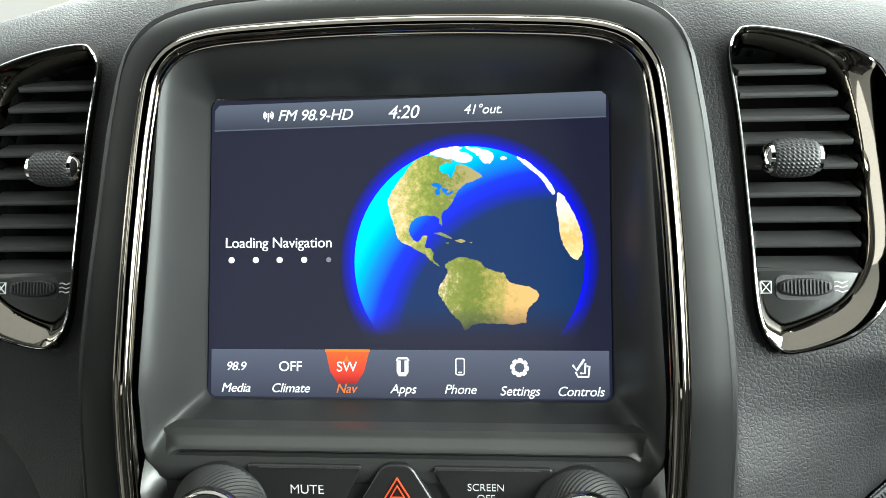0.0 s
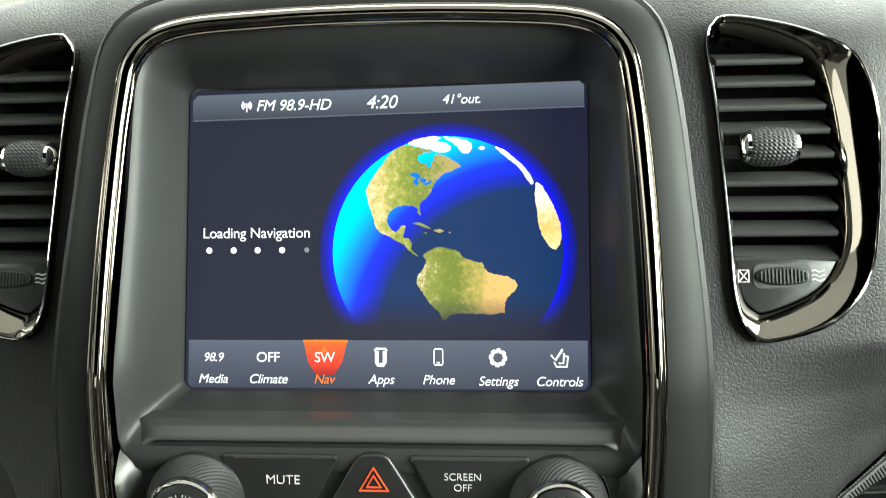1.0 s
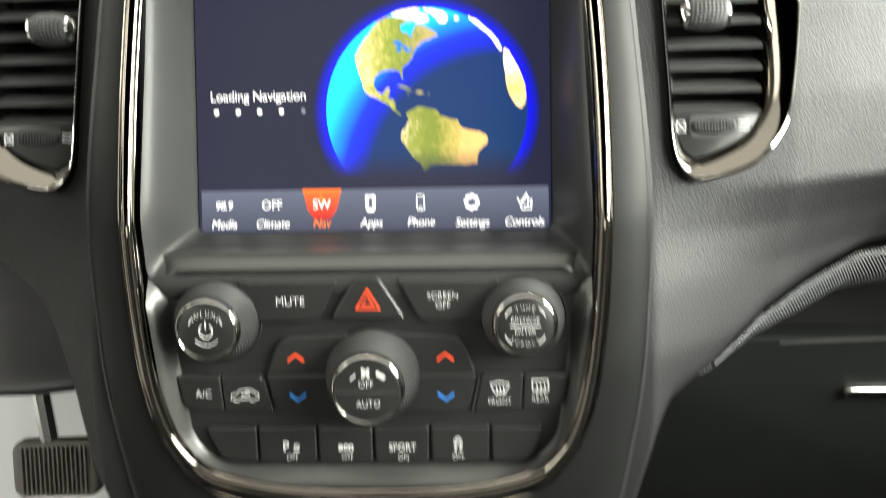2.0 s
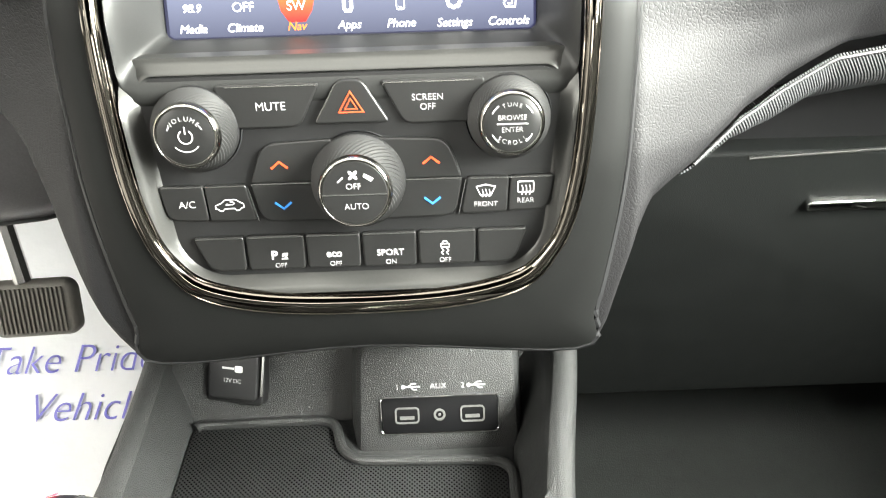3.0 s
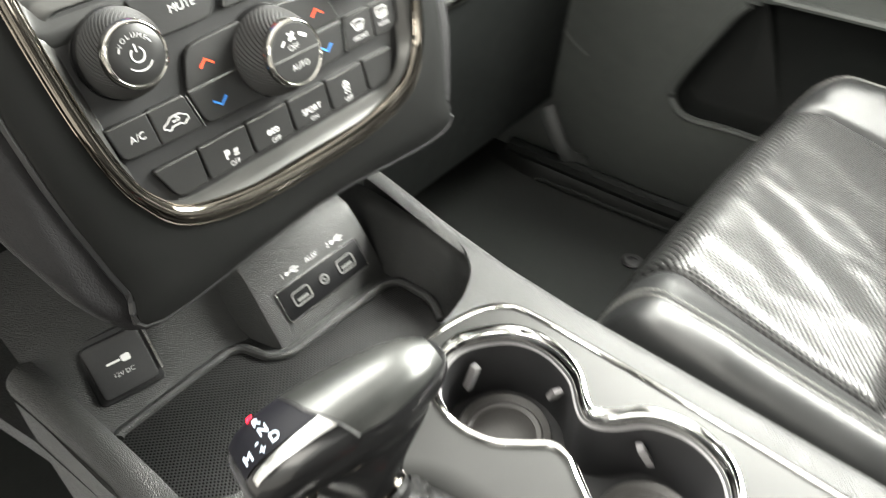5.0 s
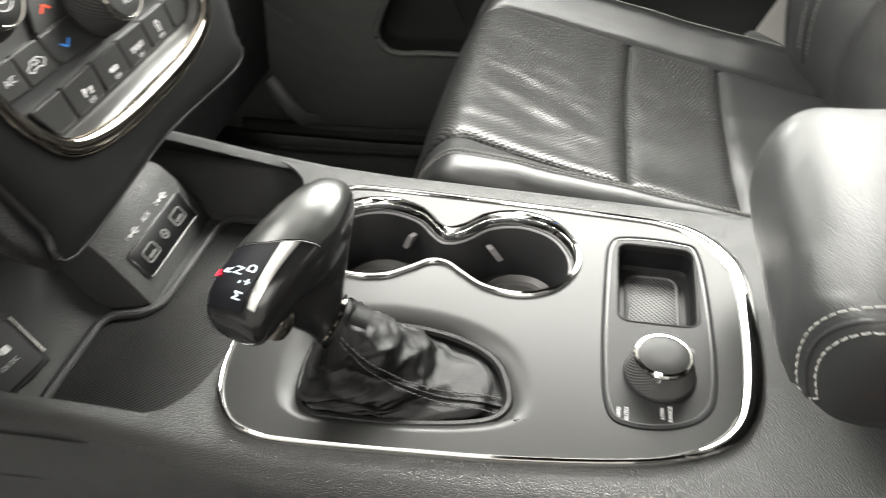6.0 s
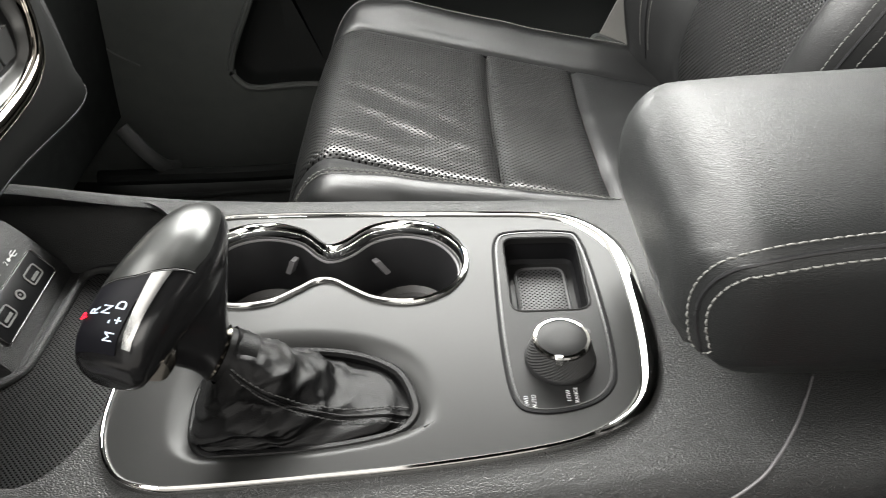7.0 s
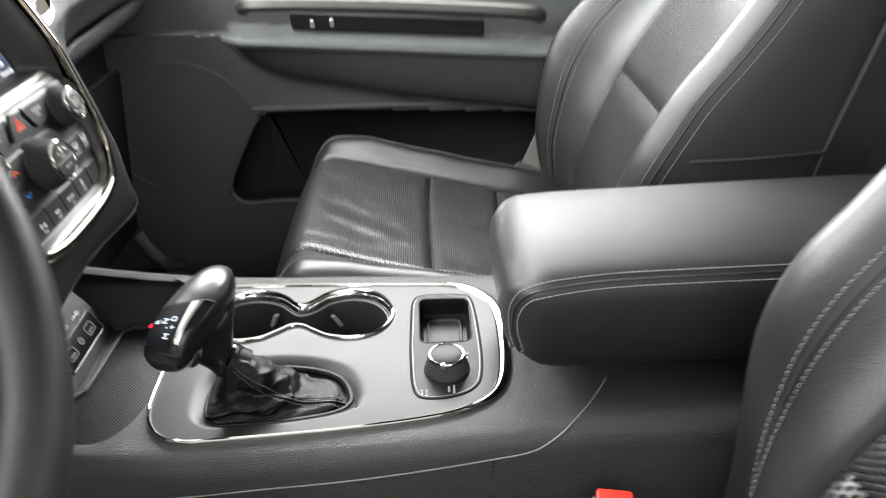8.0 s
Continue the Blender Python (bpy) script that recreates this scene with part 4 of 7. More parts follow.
def vent(s, label):
    v = thing("air_vent", label, "air vent", (s * 0.165, 0.0, 0.64), group="dashboard air vents")
    o = [(s * p.x, p.y) for p in curve_through([(x, y, 0) for x, y in VENT_OUT], 5)]
    i = [(s * p.x, p.y) for p in curve_through([(x, y, 0) for x, y in VENT_IN], 5)]

    def between(t, h):
        return [VENT @ Vector((a[0] + (b[0] - a[0]) * t, a[1] + (b[1] - a[1]) * t, h)) for a, b in zip(o, i)]

    rows = [between(0, -0.004), between(0, 0.0012), between(0.12, 0.0026), between(0.3, 0.0018), between(0.6, -0.0006), between(0.9, -0.0040), between(1.0, -0.0065), between(1.0, -0.020)]
    fr = part("vent_surround", grid(rows, close_u=True), PIANO, v, "glossy black vent frame")
    part("edge_line", tube([VENT @ Vector((a[0] + (b[0] - a[0]) * 0.10, a[1] + (b[1] - a[1]) * 0.10, 0.0026)) for a, b in zip(o, i)], 0.00050, True, 6), CHROME, fr, "bright chrome outline")
    part("housing", grid([between(1.0, -0.010), between(1.0, -0.05), [VENT @ Vector((s * 0.162, 0.0, -0.05))] * len(o)], close_u=True), DARK, v, "black vent duct")
    plate = [(x, y) for x, y in i if y < -0.0262]
    pl = part("lower_plate", prism(plate, VENT, -0.02, -0.0050, 0.0006), SATIN, v, "satin lower plate")
    for vv in (0.0595, 0.050, 0.040, 0.030, 0.020, 0.0085, -0.0018, -0.012, -0.0225):
        xl = table(vv, (-0.03, 0.03, 0.06), (0.1425, 0.1392, 0.1385)) + 0.0003
        xr = table(vv, (-0.03, 0.012, 0.045, 0.056), (0.1838, 0.1855, 0.1818, 0.174)) - 0.0004
        prof = [(-0.0052, -0.0028), (-0.0046, -0.0016), (-0.0145, 0.0044), (-0.0160, 0.0034), (-0.0062, -0.0034)]
        row_a, row_b = [], []
        for h, dv in prof:
            row_a.append(VENT @ Vector((s * xl, vv - 0.0035 + dv, h)))
            row_b.append(VENT @ Vector((s * xr, vv - 0.0035 + dv, h)))
        part("slat", grid([row_a, row_b], close_u=True, cap=True), SLAT, v, sharp=20)
    kx, kv = (0.1568 if s > 0 else -0.1512), 0.0165
    KM = X2(VENT, kx, kv, 0.0005) @ Matrix.Rotation(radians(90), 4, "Y")
    kn = part("knob", lathe([(0.0062 + 0.0016 * max(0.0, math.sin(math.pi * q / 19)) ** 0.45, -0.0086 + 0.0172 * q / 19) for q in range(20)], KM, 60,
              lambda a, k: 1.0 + (0.030 if a % 2 and k % 2 else -0.020)), RUBBER, v, "ridged black vent knob", smooth=False)
    for e in (-1, 1):
        part("knob_end", lathe([(0.0062, e * 0.0082), (0.0058, e * 0.0100), (0.0040, e * 0.0116), (0.0010, e * 0.0121)], KM, 20), CHROME, kn, "chrome knob end")
    wx = s * 0.1615
    part("wheel_slot", prism(rounded(0.0225, 0.0100, 0.003, 4, wx, -0.0350), VENT, -0.0052, -0.0046), DARK, pl)
    lens = [(wx + 0.0102 * math.cos(a), -0.0350 + 0.0036 * math.copysign(abs(math.sin(a)) ** 0.6, math.sin(a))) for a in np.linspace(0, 2 * math.pi, 40, endpoint=False)]
    tw = part("thumb_wheel", prism(lens, VENT, -0.0060, -0.0030, 0.0008), DARK, pl, "ribbed black thumb wheel")
    part("wheel_ribs", joined([prism(rounded(0.0006, 0.0060 * (1 - ((q - 6) / 7) ** 2) ** 0.5, 0.0002, 1, wx + (q - 6) * 0.00145, -0.0350), VENT, -0.0034, -0.0024) for q in range(13)]), DARK, tw)["kind"] = "stuff"
    M5 = X2(VENT, 0, 0, -0.0048)
    bx = s * 0.1615 - 0.0150
    part("closed_icon", joined([stroke([(bx - 0.0020, -0.0373), (bx + 0.0020, -0.0373), (bx + 0.0020, -0.0325), (bx - 0.0020, -0.0325)], 0.0004, M5, 0.0003, True),
         stroke([(bx - 0.0018, -0.0371), (bx + 0.0018, -0.0327)], 0.0003, M5, 0.0003), stroke([(bx + 0.0018, -0.0371), (bx - 0.0018, -0.0327)], 0.0003, M5, 0.0003)]), WHITEMARK, pl)
    fx = s * 0.1615 + 0.0140
    part("airflow_icon", joined([stroke([(fx - 0.0025 + 0.001 * q, -0.0366 + d + 0.0004 * math.sin(q * 1.6)) for q in range(6)], 0.0004, M5, 0.0003) for d in (0.0, 0.0018, 0.0036)]), WHITEMARK, pl)
    return v


vent(1, "dashboard air vent with black slats beside the screen")
vent(-1, "dashboard air vent with black slats near the steering wheel")


# ---------------------------------------------------------------- dashboard
def dash_y(x, z):
    x = abs(x)
    base = table(z, (0.46, 0.52, 0.57, 0.60, 0.62, 0.643, 0.70, 0.76, 0.80), (-0.064, -0.054, -0.042, -0.029, -0.0165, -0.0060, 0.0197, 0.0467, 0.070))
    slope = table(z, (0.46, 0.55, 0.60, 0.64, 0.68, 0.80), (0.45, 0.62, 0.45, 0.12, 0.05, 0.05))
    far = table(x, (0.20, 0.30, 0.45, 0.80), (0.0, 0.012, 0.02, 0.03))
    y = base + slope * min(max(0.0, x - 0.132), 0.13) + far
    return y + 0.05 * (1 - min(1.0, max(0.0, (x - 0.098) / 0.012))) + 0.0022


def dash_low(x):
    if x < 0:
        return table(-x, (0.10, 0.106, 0.112, 0.120, 0.128, 0.1365, 0.1455, 0.151, 0.158, 0.17, 0.20, 0.30, 0.75), (0.472, 0.4690, 0.4695, 0.4745, 0.486, 0.503, 0.534, 0.559, 0.577, 0.590, 0.604, 0.61, 0.61))
    return table(abs(x), (0.10, 0.116, 0.122, 0.128, 0.134, 0.141, 0.152, 0.165, 0.178, 0.194, 0.22, 0.254, 0.32, 0.75), (0.47, 0.470, 0.485, 0.51, 0.532, 0.546, 0.551, 0.556, 0.565, 0.576, 0.585, 0.592, 0.599, 0.60))


def dash_crest(x):
    return table(abs(x), (0.0, 0.10, 0.13, 0.16, 0.20, 0.26, 0.40, 0.75), (0.800, 0.797, 0.791, 0.784, 0.774, 0.765, 0.76, 0.755))


xs = sorted({round(sg * v, 5) for sg in (-1, 1) for v in list(np.linspace(0, 0.11, 12)) + list(np.arange(0.112, 0.21, 0.0025)) + list(np.arange(0.215, 0.30, 0.006)) + list(np.linspace(0.31, 0.75, 24))})
rows = []
for lift in (0.05, 0.02, 0.006):
    rows.append([Vector((x, dash_y(x, dash_low(x)) + lift, dash_low(x) + 0.004 - 0.003 * (lift < 0.01))) for x in xs])
for k in range(71):
    s = k / 70
    rows.append([Vector((x, dash_y(x, dash_low(x) + (dash_crest(x) - dash_low(x)) * s) + 0.022 * max(0, (s - 0.86) / 0.14) ** 2 + 0.004 * max(0, 1 - s / 0.04) ** 2, dash_low(x) + (dash_crest(x) - dash_low(x)) * s)) for x in xs])
last = rows[-1]
for dy, dz in ((0.010, 0.002), (0.025, 0.0025), (0.06, -0.002), (0.2, -0.025), (0.45, -0.06), (0.60, -0.08)):
    rows.append([p + Vector((0, dy, dz)) for p in last])
bm = grid(rows)


def inside(px, py, poly):
    hit, n = False, len(poly)
    for i in range(n):
        (x1, y1), (x2, y2) = poly[i - 1], poly[i]
        if (y1 > py) != (y2 > py) and px < (x2 - x1) * (py - y1) / (y2 - y1) + x1:
            hit = not hit
    return hit


INV = VENT.inverted()
hole = inset(VENT_OUT, 0.0018)
dead = []
for f in bm.faces:
    c = INV @ f.calc_center_median()
    if abs(c.z) < 0.03 and inside(abs(c.x), c.y, hole):
        dead.append(f)
bmesh.ops.delete(bm, geom=dead, context="FACES")
dash = tagged(new("dashboard_anchor"), "black grained vinyl dashboard pad with a silver trim strip", "dashboard")
dash.name = "dashboard"
part("dash_pad", bm, DASH, dash, "black grained vinyl pad", sharp=60)

# ribbed trim strip, glove box and lower panels on the passenger side
def strip_top(x):
    k = min(1.0, max(0.0, x - 0.156) / 0.05)
    return Vector((x, dash_y(x, dash_low(x)) + 0.004 + 0.004 * k, dash_low(x) - 0.001 - 0.0075 * k))


STRIP = ((0.0, 0.0, 0.0), (0.12, -0.001, -0.006), (0.30, 0.002, -0.016), (0.45, 0.009, -0.025), (0.65, 0.024, -0.036), (1.0, 0.055, -0.048))


def strip_at(x, s, lift=0.0):
    """A place on the trim strip, s from its upper edge (0) to its lower one (1)."""
    k = min(1.0, max(0.0, x - 0.156) / 0.07)
    return strip_top(x) + Vector((0, table(s, [q[0] for q in STRIP], [q[1] for q in STRIP]) * k - lift, table(s, [q[0] for q in STRIP], [q[2] for q in STRIP]) * k))


sx_list = list(np.arange(0.158, 0.32, 0.003)) + list(np.linspace(0.325, 0.70, 40))
rows = [[strip_at(x, s) for x in sx_list] for s in (0, 0.04, 0.10, 0.2, 0.3, 0.4, 0.5, 0.65, 0.8, 1.0)] + [[strip_at(x, 1.0) + Vector((0, 0.02, -0.002)) for x in sx_list]]
part("trim_strip", grid(rows), RIBBED, dash, "satin silver trim strip")
part("strip_edge", tube([strip_at(x, 0.05, 0.0003) for x in np.arange(0.166, 0.66, 0.008)], 0.0011, False, 6), DARK, dash, "dark gap above the strip")
glove = thing("glove_box", "dark closed glove box door under the dashboard", "glove box", (0.42, 0.10, 0.33))
gp = round_corners([(0.135, 0.535), (0.66, 0.53), (0.655, 0.25), (0.145, 0.25)], 0.03)
GM = tilt_frame(0, 0.122, 0.53, -8)
part("door", prism([(x, (z - 0.535 - 0.048)) for x, z in gp], GM, -0.02, 0.0, 0.004), SHADE, glove)
part("gap_line", tube([GM @ Vector((x, z - 0.53, 0.0005)) for x, z in ((0.265, 0.4765), (0.40, 0.483), (0.64, 0.486))], 0.0012), BORDER, glove, "bright upper edge")
part("latch", prism(rounded(0.074, 0.009, 0.003, 3, 0.356, -0.0975), GM, -0.002, 0.006, 0.002), CHROME, glove, "bright latch handle")
back = tagged(part("dash_back", grid([[Vector((x, y + (0.0 if x > 0 else 0.02), z + (0.0 if x > 0 else (0.56 - z) * 0.62))) for x in (-0.78, -0.3, -0.02, 0.02, 0.3, 0.78)] for y, z in ((0.14, 0.56), (0.16, 0.33), (0.28, 0.25), (0.46, 0.20))]), DARK), "black underside of the dashboard", "dash underside", kind="structure")
back.name = "dash_underside"

# driver side: knee panel and pedal
knee = thing("knee_panel", "grey lower knee panel under the steering column", "knee panel", (-0.42, 0.03, 0.43))
rows = []
for z, y in ((0.585, 0.045), (0.55, 0.030), (0.52, 0.028), (0.495, 0.035), (0.478, 0.052), (0.470, 0.09)):
    rows.append([Vector((x, y + 0.10 * (x + 0.42) ** 2 + 0.03 * max(0, x + 0.22) / 0.06, z + 0.012 * math.sin((x + 0.6) * 5))) for x in np.linspace(-0.70, -0.165, 24)])
part("panel", grid(rows), GREYTRIM, knee)
part("lower_edge", tube([p + Vector((0, 0.0, -0.001)) for p in rows[4]], 0.0016, False, 6), DARK, knee, "dark lower edge")
pedal = thing("brake_pedal", "worn ribbed rubber brake pedal on a steel arm", "pedal", (-0.34, 0.21, 0.27))
PM = at(-0.3360, 0.195, 0.309, (1, 0.05, 0), (0, 0.32, 0.95))
part("pad", prism(rounded(0.080, 0.054, 0.011, 5), PM, -0.012, 0.0, 0.006), PEDAL, pedal, "worn grey rubber pad")
for k in range(15):
    xx = -0.0287 + k * 0.0041
    part("rib", prism(rounded(0.0021, 0.043, 0.0008, 2, xx, 0), PM, -0.001, 0.0022, 0.0006), PEDAL, pedal)
part("arm", tube([Vector((-0.343, 0.21, 0.33)), Vector((-0.355, 0.235, 0.38)), Vector((-0.37, 0.27, 0.47)), Vector((-0.37, 0.28, 0.55))], 0.008), SILVER, pedal, "steel pedal arm")

# ---------------------------------------------------------------- console
CM = at(0, -0.34, 0.393, (1, 0, 0), (0, 1, 0.0183))
C = lambda pts: [(x, y + 0.34) for x, y in pts]
Csm = lambda pts, k=5: [(p.x, p.y) for p in curve_through([(x, y + 0.34, 0) for x, y in pts], k)]
BEZ = [(0.050, -0.131), (0.066, -0.145), (0.069, -0.170), (0.066, -0.242), (0.061, -0.320), (0.056, -0.369), (0.044, -0.393), (0.015, -0.410), (-0.037, -0.4125),
       (-0.084, -0.408), (-0.110, -0.396), (-0.126, -0.371), (-0.134, -0.339), (-0.141, -0.285), (-0.145, -0.232), (-0.148, -0.178), (-0.147, -0.157), (-0.139, -0.139),
       (-0.117, -0.126), (-0.085, -0.122), (-0.02, -0.1215), (0.02, -0.123)]
BOOT = [(-0.115, -0.170), (-0.126, -0.178), (-0.127, -0.193), (-0.125, -0.235), (-0.119, -0.268), (-0.111, -0.281), (-0.098, -0.283), (-0.076, -0.273), (-0.063, -0.250),
        (-0.058, -0.220), (-0.060, -0.190), (-0.070, -0.172), (-0.088, -0.167)]
CUPS = [(0.034, -0.140), (0.052, -0.157), (0.057, -0.180), (0.049, -0.204), (0.034, -0.219), (0.030, -0.226), (0.035, -0.236), (0.049, -0.251), (0.054, -0.274),
        (0.045, -0.297), (0.025, -0.311), (0.003, -0.313), (-0.016, -0.302), (-0.025, -0.282), (-0.022, -0.259), (-0.012, -0.243), (-0.004, -0.232), (-0.003, -0.221),
        (-0.011, -0.210), (-0.021, -0.194), (-0.023, -0.172), (-0.015, -0.151), (0.000, -0.139), (0.018, -0.135)]
PLATE = [(0.030, -0.333), (0.039, -0.343), (0.038, -0.376), (0.027, -0.3885), (-0.037, -0.392), (-0.080, -0.3905), (-0.099, -0.384), (-0.109, -0.368), (-0.111, -0.346), (-0.102, -0.3345), (-0.063, -0.331), (0.0, -0.331)]
bez_out, boot_out, cups_out, plate_out = Csm(BEZ), Csm(BOOT), Csm(CUPS), Csm(PLATE)
console = thing("center_console", "black grained center console with grey shifter panel", "console", (-0.04, -0.35, 0.05))

# shell: the top skin round the panel, and the sides
TOP_R = [(0.128, 0.05), (0.120, 0.0), (0.108, -0.06), (0.0985, -0.12), (0.092, -0.18), (0.088, -0.25), (0.083, -0.33), (0.078, -0.41), (0.072, -0.50), (0.070, -0.62), (0.070, -0.80)]
TOP_L = [(-0.1565, 0.05), (-0.1545, 0.0), (-0.1530, -0.06), (-0.1540, -0.12), (-0.1560, -0.18), (-0.1545, -0.25), (-0.151, -0.33), (-0.145, -0.41), (-0.137, -0.50), (-0.134, -0.62), (-0.134, -0.80)]


def side_x(tab, y):
    ys = [q[1] for q in reversed(tab)]
    return table(y, ys, [q[0] for q in reversed(tab)])


def con_z(y):
    return 0.393 + 0.0183 * (y + 0.34) - 0.0012


def bin_rim(y):
    """Height of the console's upper edge along its length."""
    return con_z(y) + table(y, (-0.12, -0.04, 0.05), (0.0, 0.002, 0.006))


ys = [0.05, 0.03, 0.01, -0.01, -0.03, -0.05, -0.07, -0.09, -0.105] + list(np.arange(-0.12, -0.43, -0.012)) + [-0.44, -0.46, -0.5, -0.55, -0.62, -0.7, -0.8]
for nm, tab, sg in (("side_panel", TOP_R, 1), ("side_panel", TOP_L, -1)):
    rows = []
    for y in ys:
        x0, z0 = side_x(tab, y), bin_rim(y)
        inner_x = x0 - sg * 0.006
        roll = table(y, (-0.16, -0.05), (0.020, 0.012)) if sg < 0 else 0.010
        row = [Vector((inner_x - sg * (0.006 if y > -0.10 else 0.010), y, z0 - (0.003 if y > -0.1 else 0.0))), Vector((inner_x, y, z0))]
        for a in (25, 50, 75, 90):
            row.append(Vector((inner_x + sg * roll * math.sin(radians(a)), y, z0 - roll * (1 - math.cos(radians(a))))))
        bulge = table(y, (-0.16, -0.05), (0.010, 0.002)) if sg < 0 else 0.0
        row += [Vector((row[-1].x + sg * bulge * 0.6, y, z0 - 0.045)), Vector((row[-1].x + sg * bulge, y, z0 - 0.09)), Vector((row[-1].x + sg * bulge, y, 0.2)), Vector((row[-1].x, y, 0.05))]
        rows.append(row)
    part(nm, grid(rows), CONSOLE, console, "grained black side panel", sharp=75)
wall_line = curve_through([(0.0900, 0.060, 0), (0.0860, 0.010, 0), (0.0815, -0.026, 0), (0.0815, -0.050, 0), (0.079, -0.072, 0), (0.062, -0.091, 0), (0.030, -0.099, 0), (-0.040, -0.102, 0), (-0.095, -0.099, 0), (-0.122, -0.089, 0), (-0.1335, -0.065, 0), (-0.1350, -0.030, 0), (-0.1355, 0.016, 0), (-0.1380, 0.058, 0)], 6, False)


def bin_edge(d):
    """The bin's wall line moved outwards by d."""
    out = []
    for i, p in enumerate(wall_line):
        t = (wall_line[min(i + 1, len(wall_line) - 1)] - wall_line[max(i - 1, 0)]).normalized()
        out.append(p + Vector((t.y, -t.x, 0)) * (-d))
    return out


front_edge = [(max(side_x(TOP_L, q.y) + 0.008, min(side_x(TOP_R, q.y) - 0.008, q.x)), q.y) for q in reversed(bin_edge(0.0205)) if q.y < -0.052]
skin = front_edge + [(side_x(TOP_R, y) - 0.006, y) for y in np.arange(-0.135, -0.81, -0.03)] + [(side_x(TOP_L, y) + 0.006, y) for y in np.arange(-0.795, -0.13, 0.03)]
part("top_skin", plate_with_holes(C(skin), [inset(bez_out, 0.002)], CM, -0.006, -0.0012), CONSOLE, console, "grained black top")

def dished(d):
    """The boot opening widened by d, less so towards the driver where the panel ends."""
    wide = inset(boot_out, -d)
    return [(a[0] + (b[0] - a[0]) * (0.55 if b[0] < -0.118 else 1.0), a[1] + (b[1] - a[1])) for a, b in zip(boot_out, wide)]


part("boot_dish", grid([[CM @ Vector((x, y, h)) for x, y in dished(d)] for d, h in [(0.015 - 0.015 * q / 12, 0.0010 - 0.0052 * (q / 12) ** 2.2) for q in range(13)] + [(0.0, -0.012)]], close_u=True), BEZEL, console, "satin grey hollow round the boot", sharp=60)
part("shift_panel", plate_with_holes(inset(bez_out, 0.001), [dished(0.015), cups_out, plate_out], CM, -0.004, 0.0010), BEZEL, console, "satin grey panel")


def rim_width(i, p):
    return 1.0 + 1.8 * max(0.0, min(1.0, (-0.360 - p.y) / 0.035)) * max(0.0, min(1.0, (p.x + 0.16) / 0.08))


rim = [CM @ Vector((x, y, 0.0008)) for x, y in bez_out]
part("chrome_trim", sweep(rim, [(-0.0017, -0.004), (-0.0017, 0.0010), (-0.0010, 0.0021), (0.0002, 0.0025), (0.0012, 0.0018), (0.0018, 0.0004), (0.0018, -0.004)], (0, 0, 1), True, rim_width), TRIMCHROME, console, "bright chrome trim line")

# cup holders
cup = thing("cup_holder", "empty double cup holder with bright chrome rim", "cup holder", (0.015, -0.225, 0.31))
crim = [CM @ Vector((x, y, 0.001)) for x, y in cups_out]
part("chrome_rim", sweep(crim, [(-0.0022, -0.005), (-0.0022, 0.0008), (-0.0012, 0.0024), (0.0004, 0.0028), (0.0018, 0.0016), (0.0034, -0.0030), (0.0034, -0.006)], (0, 0, 1), True), CHROME, cup, "bright chrome rim")
rows = []
for d, h in ((0.0, -0.003), (0.0040, -0.006), (0.0048, -0.0085), (0.0060, -0.040), (0.0075, -0.070)):
    rows.append([CM @ Vector((x, y, h)) for x, y in inset(cups_out, d)])
part("well", grid(rows, close_u=True, cap=False), DARK, cup, "black cup well")
lip = [CM @ Vector((x, y, -0.0072)) for x, y in inset(cups_out, 0.0046)]
part("inner_lip", tube(lip, 0.0009, True, 6), GREYTRIM, cup, "grey inner lip")
part("well_floor", prism(inset(cups_out, 0.004), CM, -0.075, -0.050), DARK, cup)
for cx, cy, tabs in ((0.0165, -0.178, (-32, 77, 200)), (0.0145, -0.275, (38, 170, 230))):
    part("cup_liner", lathe([(0.0275, -0.0505), (0.0288, -0.0465), (0.0278, -0.0448), (0.0262, -0.0462), (0.0240, -0.0478), (0.0225, -0.0466), (0.0195, -0.0474), (0.0180, -0.0464), (0.004, -0.0466)], X2(CM, cx, cy + 0.34), 40), LINER, cup, "ribbed rubber cup liner")
    for a in tabs:
        c, s = math.cos(radians(a)), math.sin(radians(a))
        TM = at(cx + 0.0325 * c, cy + 0.0325 * s, con_z(cy) - 0.022, (-s, c, 0), (0.5 * s * math.copysign(1, cy + 0.22), -0.5 * c * math.copysign(1, cy + 0.22), 1))
        part("grip_tab", prism(rounded(0.0045, 0.016, 0.001, 2), TM, -0.004, 0.0018, 0.0010), GREYTRIM, cup, "grey rubber grip tab")

# four wheel drive plate with tray and knob
plate = thing("drive_mode_plate", "black plate with small tray and drive mode knob", "control plate", (-0.035, -0.36, 0.385))
TRAY = [(0.0330, -0.3378), (0.0315, -0.3860), (-0.0372, -0.3852), (-0.0372, -0.3385)]
tray_out = C(round_corners(TRAY, 0.009, 6))
part("plate", plate_with_holes(inset(plate_out, 0.0006), [tray_out], CM, -0.004, 0.0012), PLATEBLACK, plate, "matt black plate")
part("plate_edge", tube([CM @ Vector((x, y, 0.0008)) for x, y in plate_out], 0.0011, True, 6), GAP, plate, "black gap round the plate")
part("plate_bevel", tube([CM @ Vector((x, y, 0.0009)) for x, y in inset(plate_out, 0.0021)], 0.0008, True, 6), SATIN, plate, "rounded satin edge")
part("tray_lip", sweep([CM @ Vector((x, y, 0.0010)) for x, y in tray_out], [(-0.0012, -0.002), (-0.0009, 0.0003), (0.0, 0.0006), (0.0008, 0.0002), (0.0010, -0.004)], (0, 0, 1), True), PLATEBLACK, plate)
